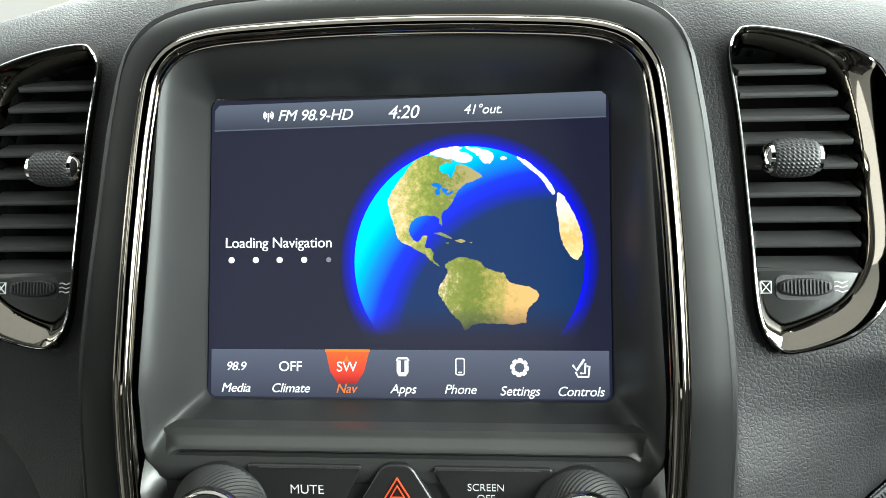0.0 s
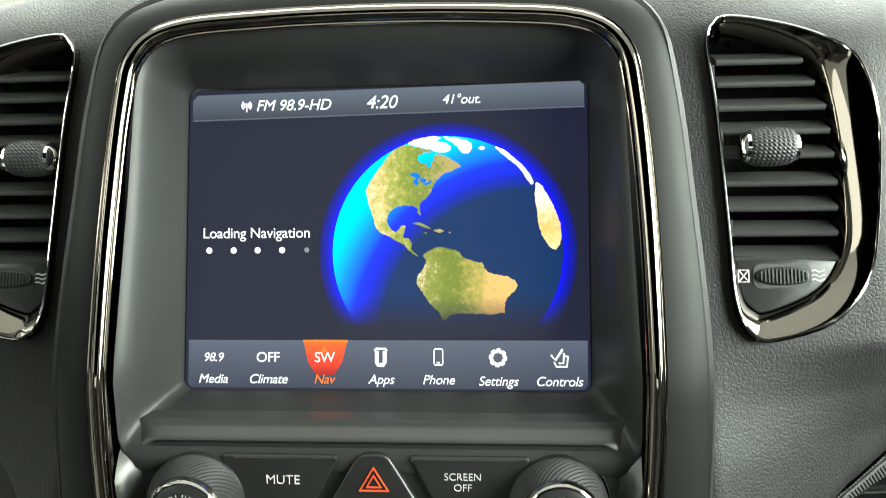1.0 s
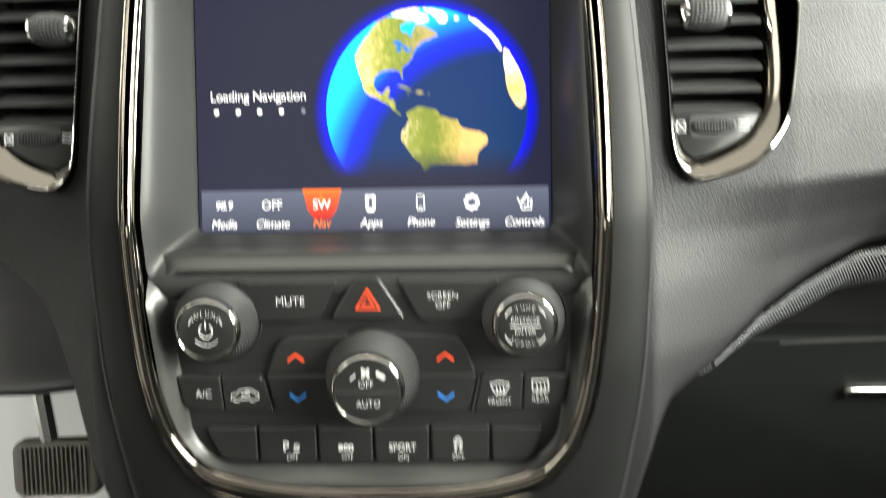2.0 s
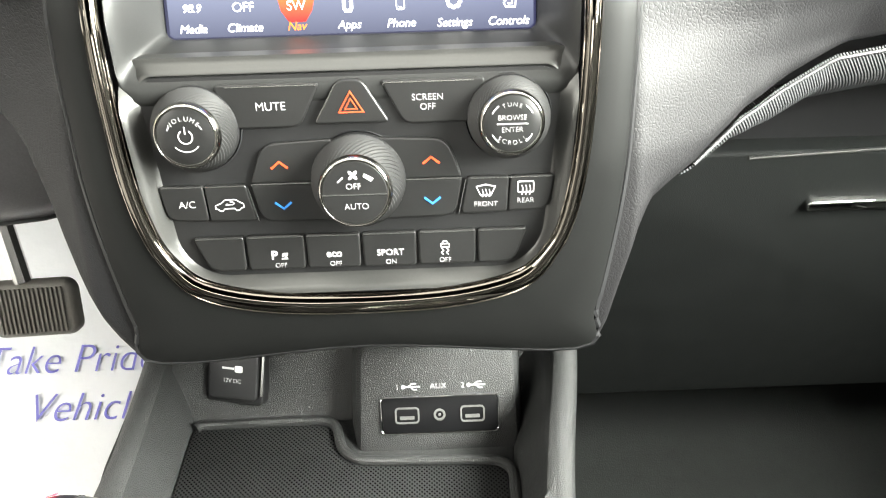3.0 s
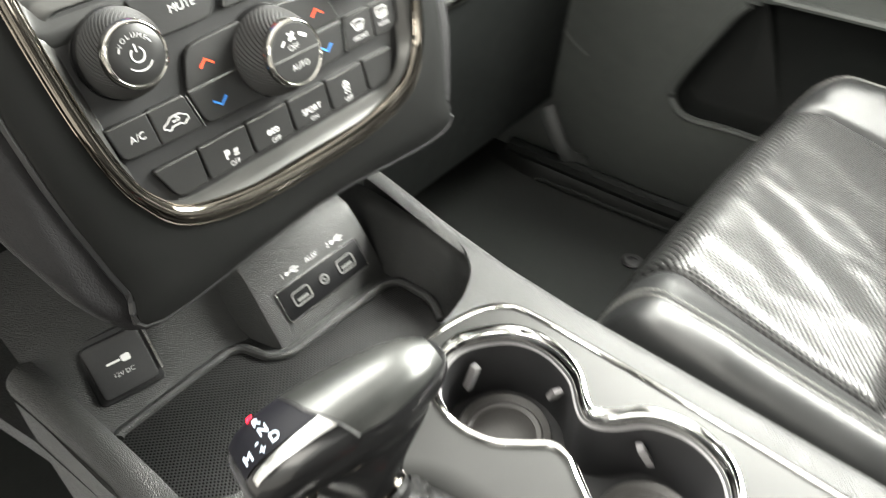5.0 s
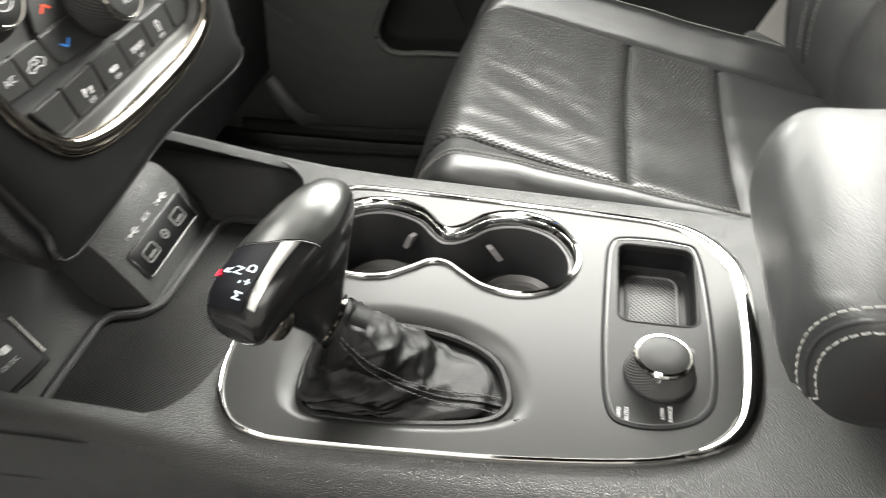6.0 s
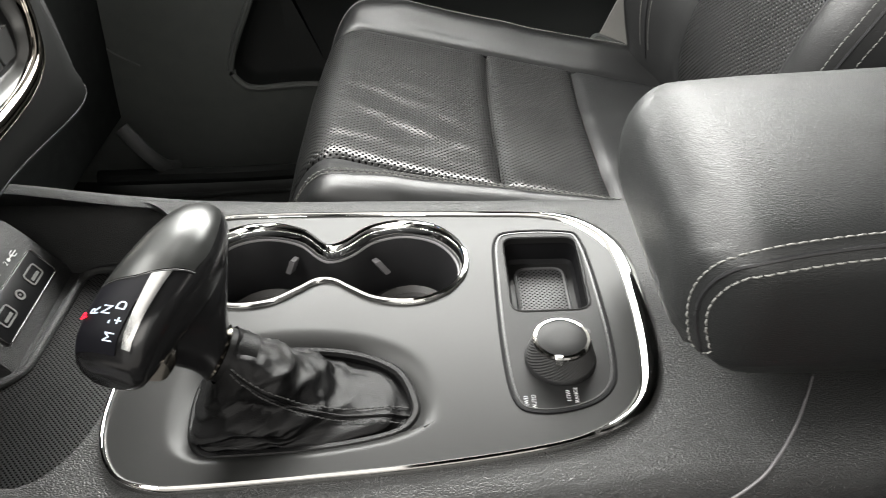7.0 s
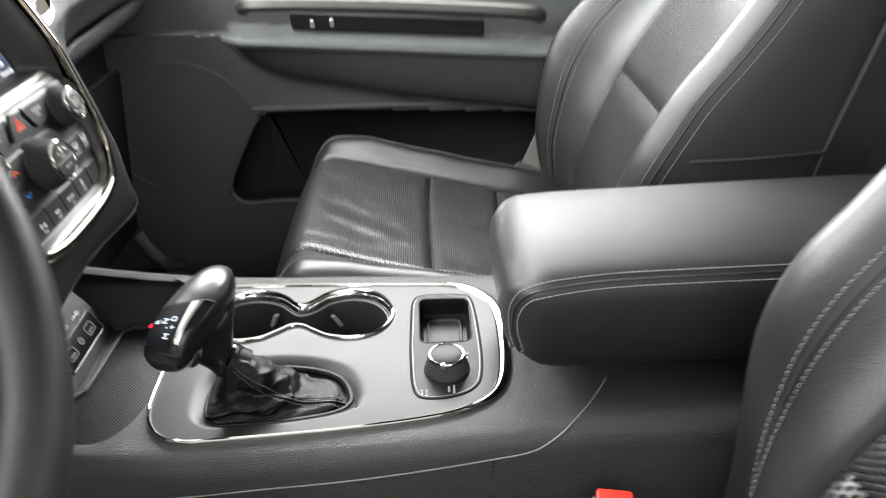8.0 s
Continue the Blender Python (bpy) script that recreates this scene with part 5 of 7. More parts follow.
rows = [[CM @ Vector((x, y, h)) for x, y in inset(tray_out, d)] for d, h in ((0.0, 0.0), (0.0006, -0.003), (0.0014, -0.016), (0.004, -0.019))]
part("tray", grid(rows, close_u=True), GAP, plate, "black tray walls")
part("tray_floor", prism(inset(tray_out, 0.0032), CM, -0.022, -0.0185), PLATEBLACK, plate)
mat_r = rounded(0.050, 0.031, 0.007, 5, -0.0030, -0.3615 + 0.34)
part("tray_mat", prism(mat_r, CM, -0.0185, -0.0172, 0.0008), BINMAT, plate, "ribbed tray mat")
part("mat_rim", tube([CM @ Vector((x, y, -0.0172)) for x, y in mat_r], 0.0012, True, 8), RUBBER, plate, "raised dark mat rim")
KM = X2(CM, -0.0752, -0.3615 + 0.34, 0) @ Matrix.Diagonal((0.90, 0.90, 0.90, 1))
kb = part("knob", lathe([(0.0212, 0.0010), (0.0214, 0.0030), (0.0206, 0.0045)], KM, 60), PANEL, plate, "round drive mode knob")
part("knurled_grip", lathe([(0.0205 - 0.0036 * j / 12, 0.0045 + 0.0125 * j / 12) for j in range(13)], KM, 84, knurl), GRIP, kb, "knurled black grip", smooth=False)
part("chrome_band", lathe([(0.0170, 0.0168), (0.0171, 0.0184), (0.0164, 0.0194), (0.0148, 0.0196), (0.0146, 0.0186)], KM, 60), DCHROME, kb, "bright chrome band")
part("cap", lathe([(0.0148, 0.0170), (0.0147, 0.0192), (0.0120, 0.0200), (0.006, 0.0203)], KM, 48), PLATEBLACK, kb, "satin dark cap")
part("pointer", prism(rounded(0.0040, 0.0046, 0.0006, 2, -0.0163, 0.0036), KM, 0.0150, 0.0202, 0.0005), SILVER, kb, "silver pointer")
for words, x, y in (("AWD", -0.104, -0.3405), ("AUTO", -0.104, -0.3445), ("LOW", -0.1010, -0.3625), ("RANGE", -0.1008, -0.3665)):
    writing("lettering", words, 0.0040 * LETTER, X2(CM, x, y + 0.34, 0.0014), WHITEMARK, plate)
part("neutral_button", lathe([(0.0022, 0.0010), (0.0022, 0.0016), (0.0012, 0.0017)], X2(CM, -0.0555, -0.3790 + 0.34), 16), DARK, plate, "small black recessed button")
writing("lettering", "N", 0.0034 * LETTER, X2(CM, -0.0608, -0.3795 + 0.34, 0.0014), WHITEMARK, plate)

# gear lever
lever = thing("gear_lever", "black automatic gear lever with leather boot and lit letters", "gear lever", (-0.092, -0.225, 0.393))
part("boot_collar", sweep([CM @ Vector((x, y, -0.0045)) for x, y in boot_out], [(-0.0030, -0.003), (-0.0027, 0.0012), (-0.0012, 0.0028), (0.0010, 0.0030), (0.0028, 0.0016), (0.0036, -0.0010), (0.0038, -0.007)], (0, 0, 1), True), BOOTL, lever, "leather wrapped boot frame")
part("boot_edge_line", tube([CM @ Vector((x, y, -0.0034)) for x, y in inset(boot_out, -0.0034)], 0.0007, True, 6), GREYTRIM, lever, "fine grey outline of the boot frame")
part("boot_well", prism(inset(boot_out, -0.002), CM, -0.05, -0.036), DARK, lever, "dark well under the boot")
e1 = Vector((-0.55, 0.50, -0.68)).normalized()
lean = Vector((-0.02, 0.74, 0.68))
lean = (lean - e1 * lean.dot(e1)).normalized()
e2 = lean.cross(e1)
neck_c = Vector((-0.0920, -0.1865, 0.4300))
LM0 = at(*neck_c, e1, e2)
base_pts = [CM @ Vector((x, y, -0.0075)) for x, y in inset(boot_out, 0.0024)]
rows, nb = [], len(base_pts)
cb = sum(base_pts, Vector()) / nb
NB = 96
for j in range(NB):
    t = j / (NB - 1)
    row = []
    for k, p in enumerate(base_pts):
        ang = math.atan2(p.y - cb.y, p.x - cb.x)
        d = Vector((math.cos(ang), math.sin(ang), 0))
        d = (d - lean * d.dot(lean)).normalized()
        q = neck_c - lean * 0.0045 + d * 0.0153
        back_w = max(0.0, min(1.0, 0.5 - math.sin(ang)))
        m = (p + q) / 2 + Vector((0, 0, -0.006))
        m = m.lerp(q - lean * 0.024, back_w)
        m.z = min(m.z, p.z + 0.008 - 0.012 * back_w)
        m = m + d * 0.012
        r = p * (1 - t) ** 2 + m * (2 * t * (1 - t)) + q * t * t
        out = (Vector((math.cos(ang), math.sin(ang), 0.5)) * (1 - t) + d * t).normalized()
        amp = min(1, t / 0.12) * min(1, (1 - t) / 0.1)
        fold = 0.0050 * noise.noise(Vector((math.cos(ang) * 1.1, math.sin(ang) * 1.1, t * 4.5 + 3))) + 0.0016 * noise.noise(Vector((math.cos(ang) * 3.5, math.sin(ang) * 3.5, t * 11)))
        crease = 0.0080 * (0.55 - abs(math.sin(5.2 * t + 1.7 * math.cos(ang + 0.6) + 1.3 * noise.noise(Vector((math.cos(ang) * 1.4, math.sin(ang) * 1.4, t * 3)))))) * (0.5 + 0.5 * math.cos(ang - radians(200)))
        wrinkle = 0.0013 * (0.5 - abs(noise.noise(Vector((math.cos(ang) * 2.2 + t * 2, math.sin(ang) * 2.2, t * 8 + 5)))) * 2.2)
        ridge = 1 - abs(noise.noise(Vector((math.cos(ang) * 1.6 + 4 * t, math.sin(ang) * 1.6 - 2 * t, t * 3.2 + 11)))) * 3.0
        pleat = 0.0024 * max(0.0, ridge) ** 2 + 0.0003 * (1 - abs(noise.noise(Vector((math.cos(ang) * 4.0 - 3 * t, math.sin(ang) * 4.0, t * 13)))) * 3.0)
        row.append(r + out * (fold - crease + wrinkle + pleat + 0.001) * amp)
    rows.append(row)
part("boot", grid(rows, close_u=True), BOOTL, lever, "wrinkled black leather boot", sharp=80)
angles = [math.degrees(math.atan2(p.y - cb.y, p.x - cb.x)) % 360 for p in base_pts]


def boot_at(t, a):
    """A place on the boot's skin at height t and bearing a."""
    j = min(NB - 2, int(t * (NB - 1)))
    k = min(range(nb), key=lambda q: abs((angles[q] - a + 180) % 360 - 180))
    k2 = (k + 1) % nb if (angles[k] - a + 180) % 360 - 180 < 0 else k - 1
    if (angles[k2] - angles[k] + 180) % 360 - 180 == 0:
        f = 0.0
    else:
        f = max(0.0, min(1.0, ((a - angles[k] + 180) % 360 - 180) / ((angles[k2] - angles[k] + 180) % 360 - 180)))
    g = t * (NB - 1) - j
    return rows[j][k].lerp(rows[j][k2], f).lerp(rows[j + 1][k].lerp(rows[j + 1][k2], f), g)


for off in (-5, 5):
    path = curve_through([boot_at(t, 262 - 42 * t ** 1.4 + off) + Vector((-0.0006, -0.0003, 0.0008)) for t in np.linspace(0.03, 0.97, 24)], 3, False)
    part("seam", stitches(path, 0.0036, 0.0028, 0.00042, (-0.4, -0.3, 0.85), 0.0003), DTHREAD, lever, "black stitched seam")
part("seam_fold", tube([boot_at(t, 262 - 42 * t ** 1.4) + Vector((-0.0004, -0.0002, 0.0004)) for t in np.linspace(0.02, 0.98, 40)], 0.0008, False, 6), BOOTL, lever)
part("shaft", lathe([(0.0152, -0.016), (0.0146, -0.010), (0.0140, -0.0012)], LM0, 40), BOOTL, lever, "leather collar of the shaft")
part("shaft_ring", lathe([(0.0146, -0.0016), (0.0152, -0.0008), (0.0146, 0.0002)], LM0, 40), PIANO, lever, "fine dark chrome ring above the boot")
ax = [(-0.1372, -0.1580, 0.4610, 0.009, 0.006), (-0.1355, -0.1590, 0.4640, 0.0155, 0.0105), (-0.1290, -0.1620, 0.4695, 0.0180, 0.0142), (-0.1190, -0.1670, 0.4745, 0.0195, 0.0160), (-0.1070, -0.1722, 0.4778, 0.0202, 0.0172),
      (-0.0940, -0.1772, 0.4802, 0.0202, 0.0176), (-0.0800, -0.1812, 0.4820, 0.0190, 0.0166), (-0.0670, -0.1840, 0.4834, 0.0162, 0.0145), (-0.0560, -0.1858, 0.4840, 0.0124, 0.0110), (-0.0485, -0.1868, 0.4838, 0.0075, 0.0070), (-0.0450, -0.1872, 0.4832, 0.0020, 0.0020)]


def head_section(q, n=28, power=0.8):
    x, y, z, a, b = q
    row = []
    v1, v2 = Vector((0.26, 0.965, 0.0)), Vector((-0.18, 0.05, 0.98))
    for k in range(n):
        t = 2 * math.pi * k / n
        c, s = math.cos(t), math.sin(t)
        row.append(Vector((x, y, z)) + v1 * (a * math.copysign(abs(c) ** power, c)) + v2 * (b * math.copysign(abs(s) ** power, s)))
    return row


smooth_ax = curve_through([q[:3] for q in ax], 3, False)
fa = np.linspace(0, len(ax) - 1, len(smooth_ax))
secs = [(p.x, p.y, p.z, float(np.interp(f, range(len(ax)), [q[3] for q in ax])), float(np.interp(f, range(len(ax)), [q[4] for q in ax]))) for p, f in zip(smooth_ax, fa)]
part("handle", grid([head_section(q) for q in secs], close_u=True, cap=True), HANDLE, lever, "polished black gear handle", sharp=70)
rows = []
along, over = Vector((0.93, -0.27, 0.13)).normalized(), Vector((0.26, 0.965, 0.0)).normalized()
for t, a, b in ((0.0, 0.0375, 0.0105), (0.10, 0.0372, 0.0120), (0.22, 0.0345, 0.0132), (0.36, 0.0300, 0.0140), (0.5, 0.0252, 0.0145), (0.64, 0.0210, 0.0146), (0.78, 0.0176, 0.0144), (0.9, 0.0155, 0.0142), (1.0, 0.0146, 0.0140)):
    c = Vector((-0.0880, -0.1782, 0.4735)).lerp(neck_c, t)
    u1, u2 = along.lerp(-e1, t).normalized(), over.lerp(-e2, t).normalized()
    rows.append([c + u1 * (math.cos(k * math.pi / 20) * a) + u2 * (math.sin(k * math.pi / 20) * b) for k in range(40)])
part("neck", grid(rows, close_u=True, cap=True), HANDLE, lever, "black tapered neck")


def head_top(x, lateral):
    """A place and normal on the upper side of the handle."""
    q = [float(np.interp(x, [s[0] for s in secs], [s[i] for s in secs])) for i in range(5)]
    c = max(-0.98, min(0.98, lateral / q[3]))
    s = (1 - abs(c) ** 2.5) ** 0.4
    v1, v2 = Vector((0.26, 0.965, 0.0)), Vector((-0.18, 0.05, 0.98))
    return Vector((x, q[1], q[2])) + v1 * lateral + v2 * (q[4] * s)


def gap_x(l):
    """Where the joint of the upper cap crosses the handle."""
    return -0.1062 - (0.58 if l < 0 else 0.30) * l


def head_patch(x0, x1, l0, l1, lift, n=14, m=14, taper=0.0):
    """A skin on the handle; an end given as None follows the joint, taper narrows it towards x0."""
    rows = []
    for i in range(n + 1):
        row = []
        for j in range(m + 1):
            l = l0 + (l1 - taper * (1 - i / n) - l0) * j / m
            a, b = (gap_x(l) + 0.0007 if x0 is None else x0), (gap_x(l) - 0.0007 if x1 is None else x1)
            x = a + (b - a) * i / n
            wide = 0.94 * float(np.interp(x, [s[0] for s in secs], [s[3] for s in secs]))
            l = max(-wide, min(wide, l))
            row.append(head_top(x, l) + Vector((-0.18, 0.05, 0.98)) * lift)
        rows.append(row)
    return grid(rows)


part("cap", head_patch(None, -0.0500, -0.0182, 0.0185, 0.0011), CAPMETAL, lever, "satin dark metal upper cap")
part("cap_gap", tube([head_top(gap_x(l), l) + Vector((-0.18, 0.05, 0.98)) * 0.0006 for l in np.linspace(-0.0185, 0.0195, 24)], 0.0005, False, 6), DARK, lever)
win = part("window", head_patch(-0.1340, None, -0.0070, 0.0176, 0.0008), material("window_smoked_black", (0.006, 0.006, 0.008), 0.5, spec=0.08), lever, "smoked black indicator window")
part("silver_strip", head_patch(-0.1318, None, -0.0128, -0.0062, 0.0011, 14, 6, 0.0034), SILVER, lever, "silver side strip")
SHW, SHR = glow("lit_white", (0.70, 0.85, 1.0), 1.1), glow("lit_red", (1.0, 0.01, 0.03), 3.0)
for words, x, l, mtl in (("P", -0.1228, 0.0128, SHR), ("R", -0.1214, 0.0080, SHW), ("N", -0.1206, 0.0026, SHW), ("D", -0.1186, -0.0030, SHW), ("-", -0.1246, -0.0002, SHW), ("+", -0.1238, -0.0046, SHW), ("M", -0.1292, -0.0034, SHW)):
    p = head_top(x, l)
    ux, uy = head_top(x + 0.001, l) - p, head_top(x, l + 0.001) - p
    LM = at(*p, ux, uy)
    LM.translation = p + LM.to_3x3() @ Vector((0, 0, 0.0013))
    writing("lit_letter", words, 0.0070 if words == "P" else 0.0061, LM, mtl, win, bold=0.0)
part("release_button", lathe([(0.0075, -0.007), (0.0085, -0.003), (0.0085, 0.003), (0.0070, 0.007)], at(-0.1240, -0.1745, 0.4605, (0, 1, 0), (0, 0, 1)), 24), PIANO, lever, "glossy release button under the handle")

# front bin with ports
bin_floor = [(-0.130, 0.0105), (-0.045, 0.0115), (-0.036, 0.006), (-0.031, -0.015), (-0.020, -0.0245), (0.072, -0.0285), (0.080, -0.036), (0.079, -0.066), (0.066, -0.088), (0.030, -0.100), (-0.040, -0.103), (-0.100, -0.100), (-0.130, -0.085), (-0.1345, -0.045), (-0.1345, 0.004)]
BM = at(0, 0, 0.347, (1, 0, 0), (0, 1, 0))
mat_out = round_corners(bin_floor, 0.006, 3)
storage = thing("storage_bin", "open console bin with ribbed rubber mat", "storage bin", (-0.03, -0.04, 0.34))
part("rubber_mat", prism(mat_out, BM, -0.006, 0.0, 0.001), BINMAT, storage, "ribbed black rubber mat")
part("mat_edge", tube([BM @ Vector((x, y, 0.0014)) for x, y in mat_out[:34]], 0.0034, False, 10), CONSOLE, storage, "raised front edge of the mat")
rim_rows = []
for d, h in ((0.0, -0.002), (0.0022, 0.003), (0.0060, 0.011), (0.0110, 0.023), (0.0150, 0.032), (0.0185, 0.0375), (0.0225, 0.0402), (0.0265, 0.0412)):
    row = [Vector((q.x, q.y, 0.347 + min(h, con_z(q.y) - 0.347 + 0.001))) for q in bin_edge(d)]
    rim_rows.append(row)
part("bin_wall", grid(rim_rows), CONSOLE, storage, "grained black bin wall", sharp=60)
floor2 = [(-0.19, 0.22), (0.14, 0.22), (0.128, 0.05), (0.112, -0.05), (0.095, -0.108), (-0.152, -0.108), (-0.160, -0.05), (-0.165, 0.05)]
part("bin_base", prism(floor2, at(0, 0, 0.3450, (1, 0, 0), (0, 1, 0)), -0.02, 0.0), CONSOLE, storage, "grained black bin base")
# raised back of the bin behind the mat
rows = []
for y, z in ((0.0125, 0.346), (0.020, 0.349), (0.030, 0.362), (0.042, 0.385), (0.060, 0.42), (0.075, 0.46)):
    rows.append([Vector((x, y, z)) for x in np.linspace(-0.150, -0.012, 12)])
part("bin_back", grid(rows), CONSOLE, storage, "sloping grained back")
# USB pod
UM = at(0.0335, -0.001, 0.366, (1, 0, 0), (0, 0.50, 0.86))
pod = thing("usb_pod", "black port panel with two ports and a socket", "port panel", (0.033, 0.0, 0.345))
rows = []
for v, h, wx in ((-0.026, 0.001, 0.0545), (-0.022, 0.002, 0.053), (0.020, 0.002, 0.0515), (0.034, 0.0005, 0.051), (0.044, -0.006, 0.050), (0.055, -0.022, 0.049), (0.07, -0.06, 0.048)):
    rows.append([UM @ Vector((sx * wx, v, h - d)) for sx, d in ((-1.22, 0.05), (-1.12, 0.022), (-1.04, 0.006), (-0.98, 0.001), (-0.9, 0), (0, -0.0005), (0.9, 0), (0.98, 0.001), (1.04, 0.006), (1.12, 0.03))])
part("pod_body", grid(rows), CONSOLE, pod, "grained black pod")
part("port_plate", prism(rounded(0.0765, 0.0240, 0.003, 4, 0.001, -0.001), UM, -0.001, 0.0036, 0.0008), PORTBLACK, pod, "glossy black port plate")
part("plate_line", tube([UM @ Vector((x, y, 0.0034)) for x, y in rounded(0.0770, 0.0245, 0.003, 4, 0.001, -0.001)], 0.00045, True, 6), CHROME, pod, "bright chrome outline")
for px in (-0.0205, 0.0225):
    part("usb_port", joined([stroke(rounded(0.0150, 0.0098, 0.002, 3, px, -0.001), 0.0011, X2(UM, 0, 0, 0.0037), 0.0006, True)]), RECEIVER, pod, "grey port outline")
    part("port_tongue", prism(rounded(0.0095, 0.0022, 0.0004, 2, px, -0.0026), UM, 0.003, 0.0042), RECEIVER, pod)
part("aux_socket", joined([stroke(arc(0.0032, 0, 345, 20, 0.0008, -0.001), 0.0014, X2(UM, 0, 0, 0.0037), 0.0006, True), prism([(0.0008 + 0.0010 * math.cos(a * 0.785), -0.001 + 0.0010 * math.sin(a * 0.785)) for a in range(8)], UM, 0.003, 0.0041)]), RECEIVER, pod, "round grey socket")
writing("lettering", "AUX", 0.0068 * LETTER, X2(UM, 0.0005, 0.0178, 0.0028), WHITEMARK, pod)
for wd, px in (("1", -0.0265), ("2", 0.0165)):
    writing("lettering", wd, 0.0066 * LETTER, X2(UM, px, 0.0178, 0.0028), WHITEMARK, pod)
    im = X2(UM, px + 0.0095, 0.0178, 0.0026)
    part("usb_icon", joined([stroke([(-0.0055, 0), (0.0055, 0)], 0.0007, im, 0.0004), stroke([(-0.0022, 0), (0.0, 0.0020), (0.0030, 0.0020)], 0.0006, im, 0.0004), stroke([(-0.0008, 0), (0.0010, -0.0020), (0.0036, -0.0020)], 0.0006, im, 0.0004),
         prism([(-0.0055 + 0.0014 * math.cos(a * 0.785), 0.0014 * math.sin(a * 0.785)) for a in range(8)], im, 0, 0.0004)]), WHITEMARK, pod)
# power outlet cover
OM = at(-0.1055, 0.0320, 0.377, (0.97, -0.22, 0), (0.1, 0.52, 0.85))
outlet = thing("power_outlet", "black power outlet cover with small white icon", "power outlet", (-0.105, 0.03, 0.35))
part("socket_frame", prism(rounded(0.042, 0.044, 0.004, 4), OM, -0.02, -0.001, 0.001), DARK, outlet)
part("cover", prism(rounded(0.036, 0.037, 0.004, 4), OM, -0.004, 0.0035, 0.0015), RUBBER, outlet, "black square cover")
part("edge_line", stroke([(0.021, 0.016), (0.021, -0.014)], 0.0016, OM, 0.002), SILVER, outlet)
writing("lettering", "12V DC", 0.0052 * LETTER, X2(OM, 0.0, -0.0055, 0.0037), WHITEMARK, outlet)
part("key_icon", joined([stroke([(-0.0075, 0.003), (0.001, 0.003)], 0.0013, X2(OM, 0, 0, 0.0036), 0.0004), prism(rounded(0.0055, 0.0045, 0.001, 2, 0.0045, 0.003), OM, 0.0036, 0.0041)]), WHITEMARK, outlet)

# ---------------------------------------------------------------- armrest
armrest = thing("armrest", "padded black leather center armrest with grey stitching", "armrest", (-0.04, -0.60, 0.40))
SEC = [(-0.112, 0.4235), (-0.128, 0.436), (-0.1335, 0.455), (-0.1345, 0.480), (-0.1310, 0.500), (-0.1180, 0.5105), (-0.085, 0.5165), (-0.045, 0.5175), (-0.005, 0.5135), (0.025, 0.5045), (0.043, 0.489), (0.0495, 0.466), (0.047, 0.440), (0.030, 0.4245), (-0.04, 0.420)]
sec = [(p.x, p.y) for p in curve_through([(x, z, 0) for x, z in SEC], 5)]
mid = Vector((-0.042, 0.466))
rows = []
for y, d in ([(-0.4055 - 0.032 * (1 - math.cos(radians(a))), 0.036 * (1 - math.sin(radians(a)))) for a in (0, 12, 24, 36, 48, 60, 70, 80)] + [(-0.440, 0.0), (-0.47, 0.0), (-0.52, 0), (-0.58, 0), (-0.65, 0), (-0.72, 0), (-0.78, 0.002), (-0.80, 0.012), (-0.806, 0.03)]):
    row = []
    for (x, z), (xi, zi) in zip(sec, [(mid.x + (x - mid.x) * (1 - d / 0.0917), mid.y + (z - mid.y) * (1 - d / 0.049)) for x, z in sec]):
        zz = zi
        if y > -0.47:
            k = (y + 0.47) / 0.065
            zz = zi + (0.010 * k * k if zi < 0.44 else -0.004 * k * k if zi > 0.50 else 0)
        row.append(Vector((xi, y, zz)))
    rows.append(row)
part("pad", grid(rows, close_u=True, cap=True), ARM, armrest, "padded black leather lid", sharp=70)
lid_skin = BVHTree.FromPolygons([p for row in rows for p in row], [(i * len(sec) + k, i * len(sec) + (k + 1) % len(sec), (i + 1) * len(sec) + (k + 1) % len(sec), (i + 1) * len(sec) + k) for i in range(len(rows) - 1) for k in range(len(sec))])
SEAM = curve_through([(-0.128, -0.79, 0.505), (-0.128, -0.607, 0.5054), (-0.1268, -0.4877, 0.5057), (-0.1294, -0.4333, 0.5024), (-0.1282, -0.4204, 0.4977), (-0.1245, -0.4137, 0.4887), (-0.1209, -0.4107, 0.476), (-0.1205, -0.4107, 0.463), (-0.123, -0.4131, 0.4480), (-0.124, -0.416, 0.436)], 8, False)


def arm_line(shift):
    """The lid's seam: along the upper edge, round the front corner and down, moved sideways on the skin by shift."""
    line = []
    for i, p in enumerate(SEAM):
        d = (SEAM[min(i + 1, len(SEAM) - 1)] - SEAM[max(i - 1, 0)]).normalized()
        q, n, _, _ = lid_skin.find_nearest(p)
        line.append(lid_skin.find_nearest(q + d.cross(n).normalized() * shift)[0])
    for _ in range(6):
        line = [line[0]] + [a * 0.25 + b * 0.5 + c * 0.25 for a, b, c in zip(line, line[1:], line[2:])] + [line[-1]]
    return [lid_skin.find_nearest(p)[0] for p in line]


def arm_normal(p):
    n = lid_skin.find_nearest(p)[1]
    return n if n.dot(p - Vector((-0.042, min(-0.47, p.y), 0.466))) > 0 else -n


part("seam_groove", tube(arm_line(0), 0.0010, False, 6), DARK, armrest)
for sh in (-0.0052, 0.0052):
    part("stitching", stitches(arm_line(sh), 0.0046, 0.0036, 0.00042, arm_normal, 0.0003), THREAD, armrest, "grey stitching")


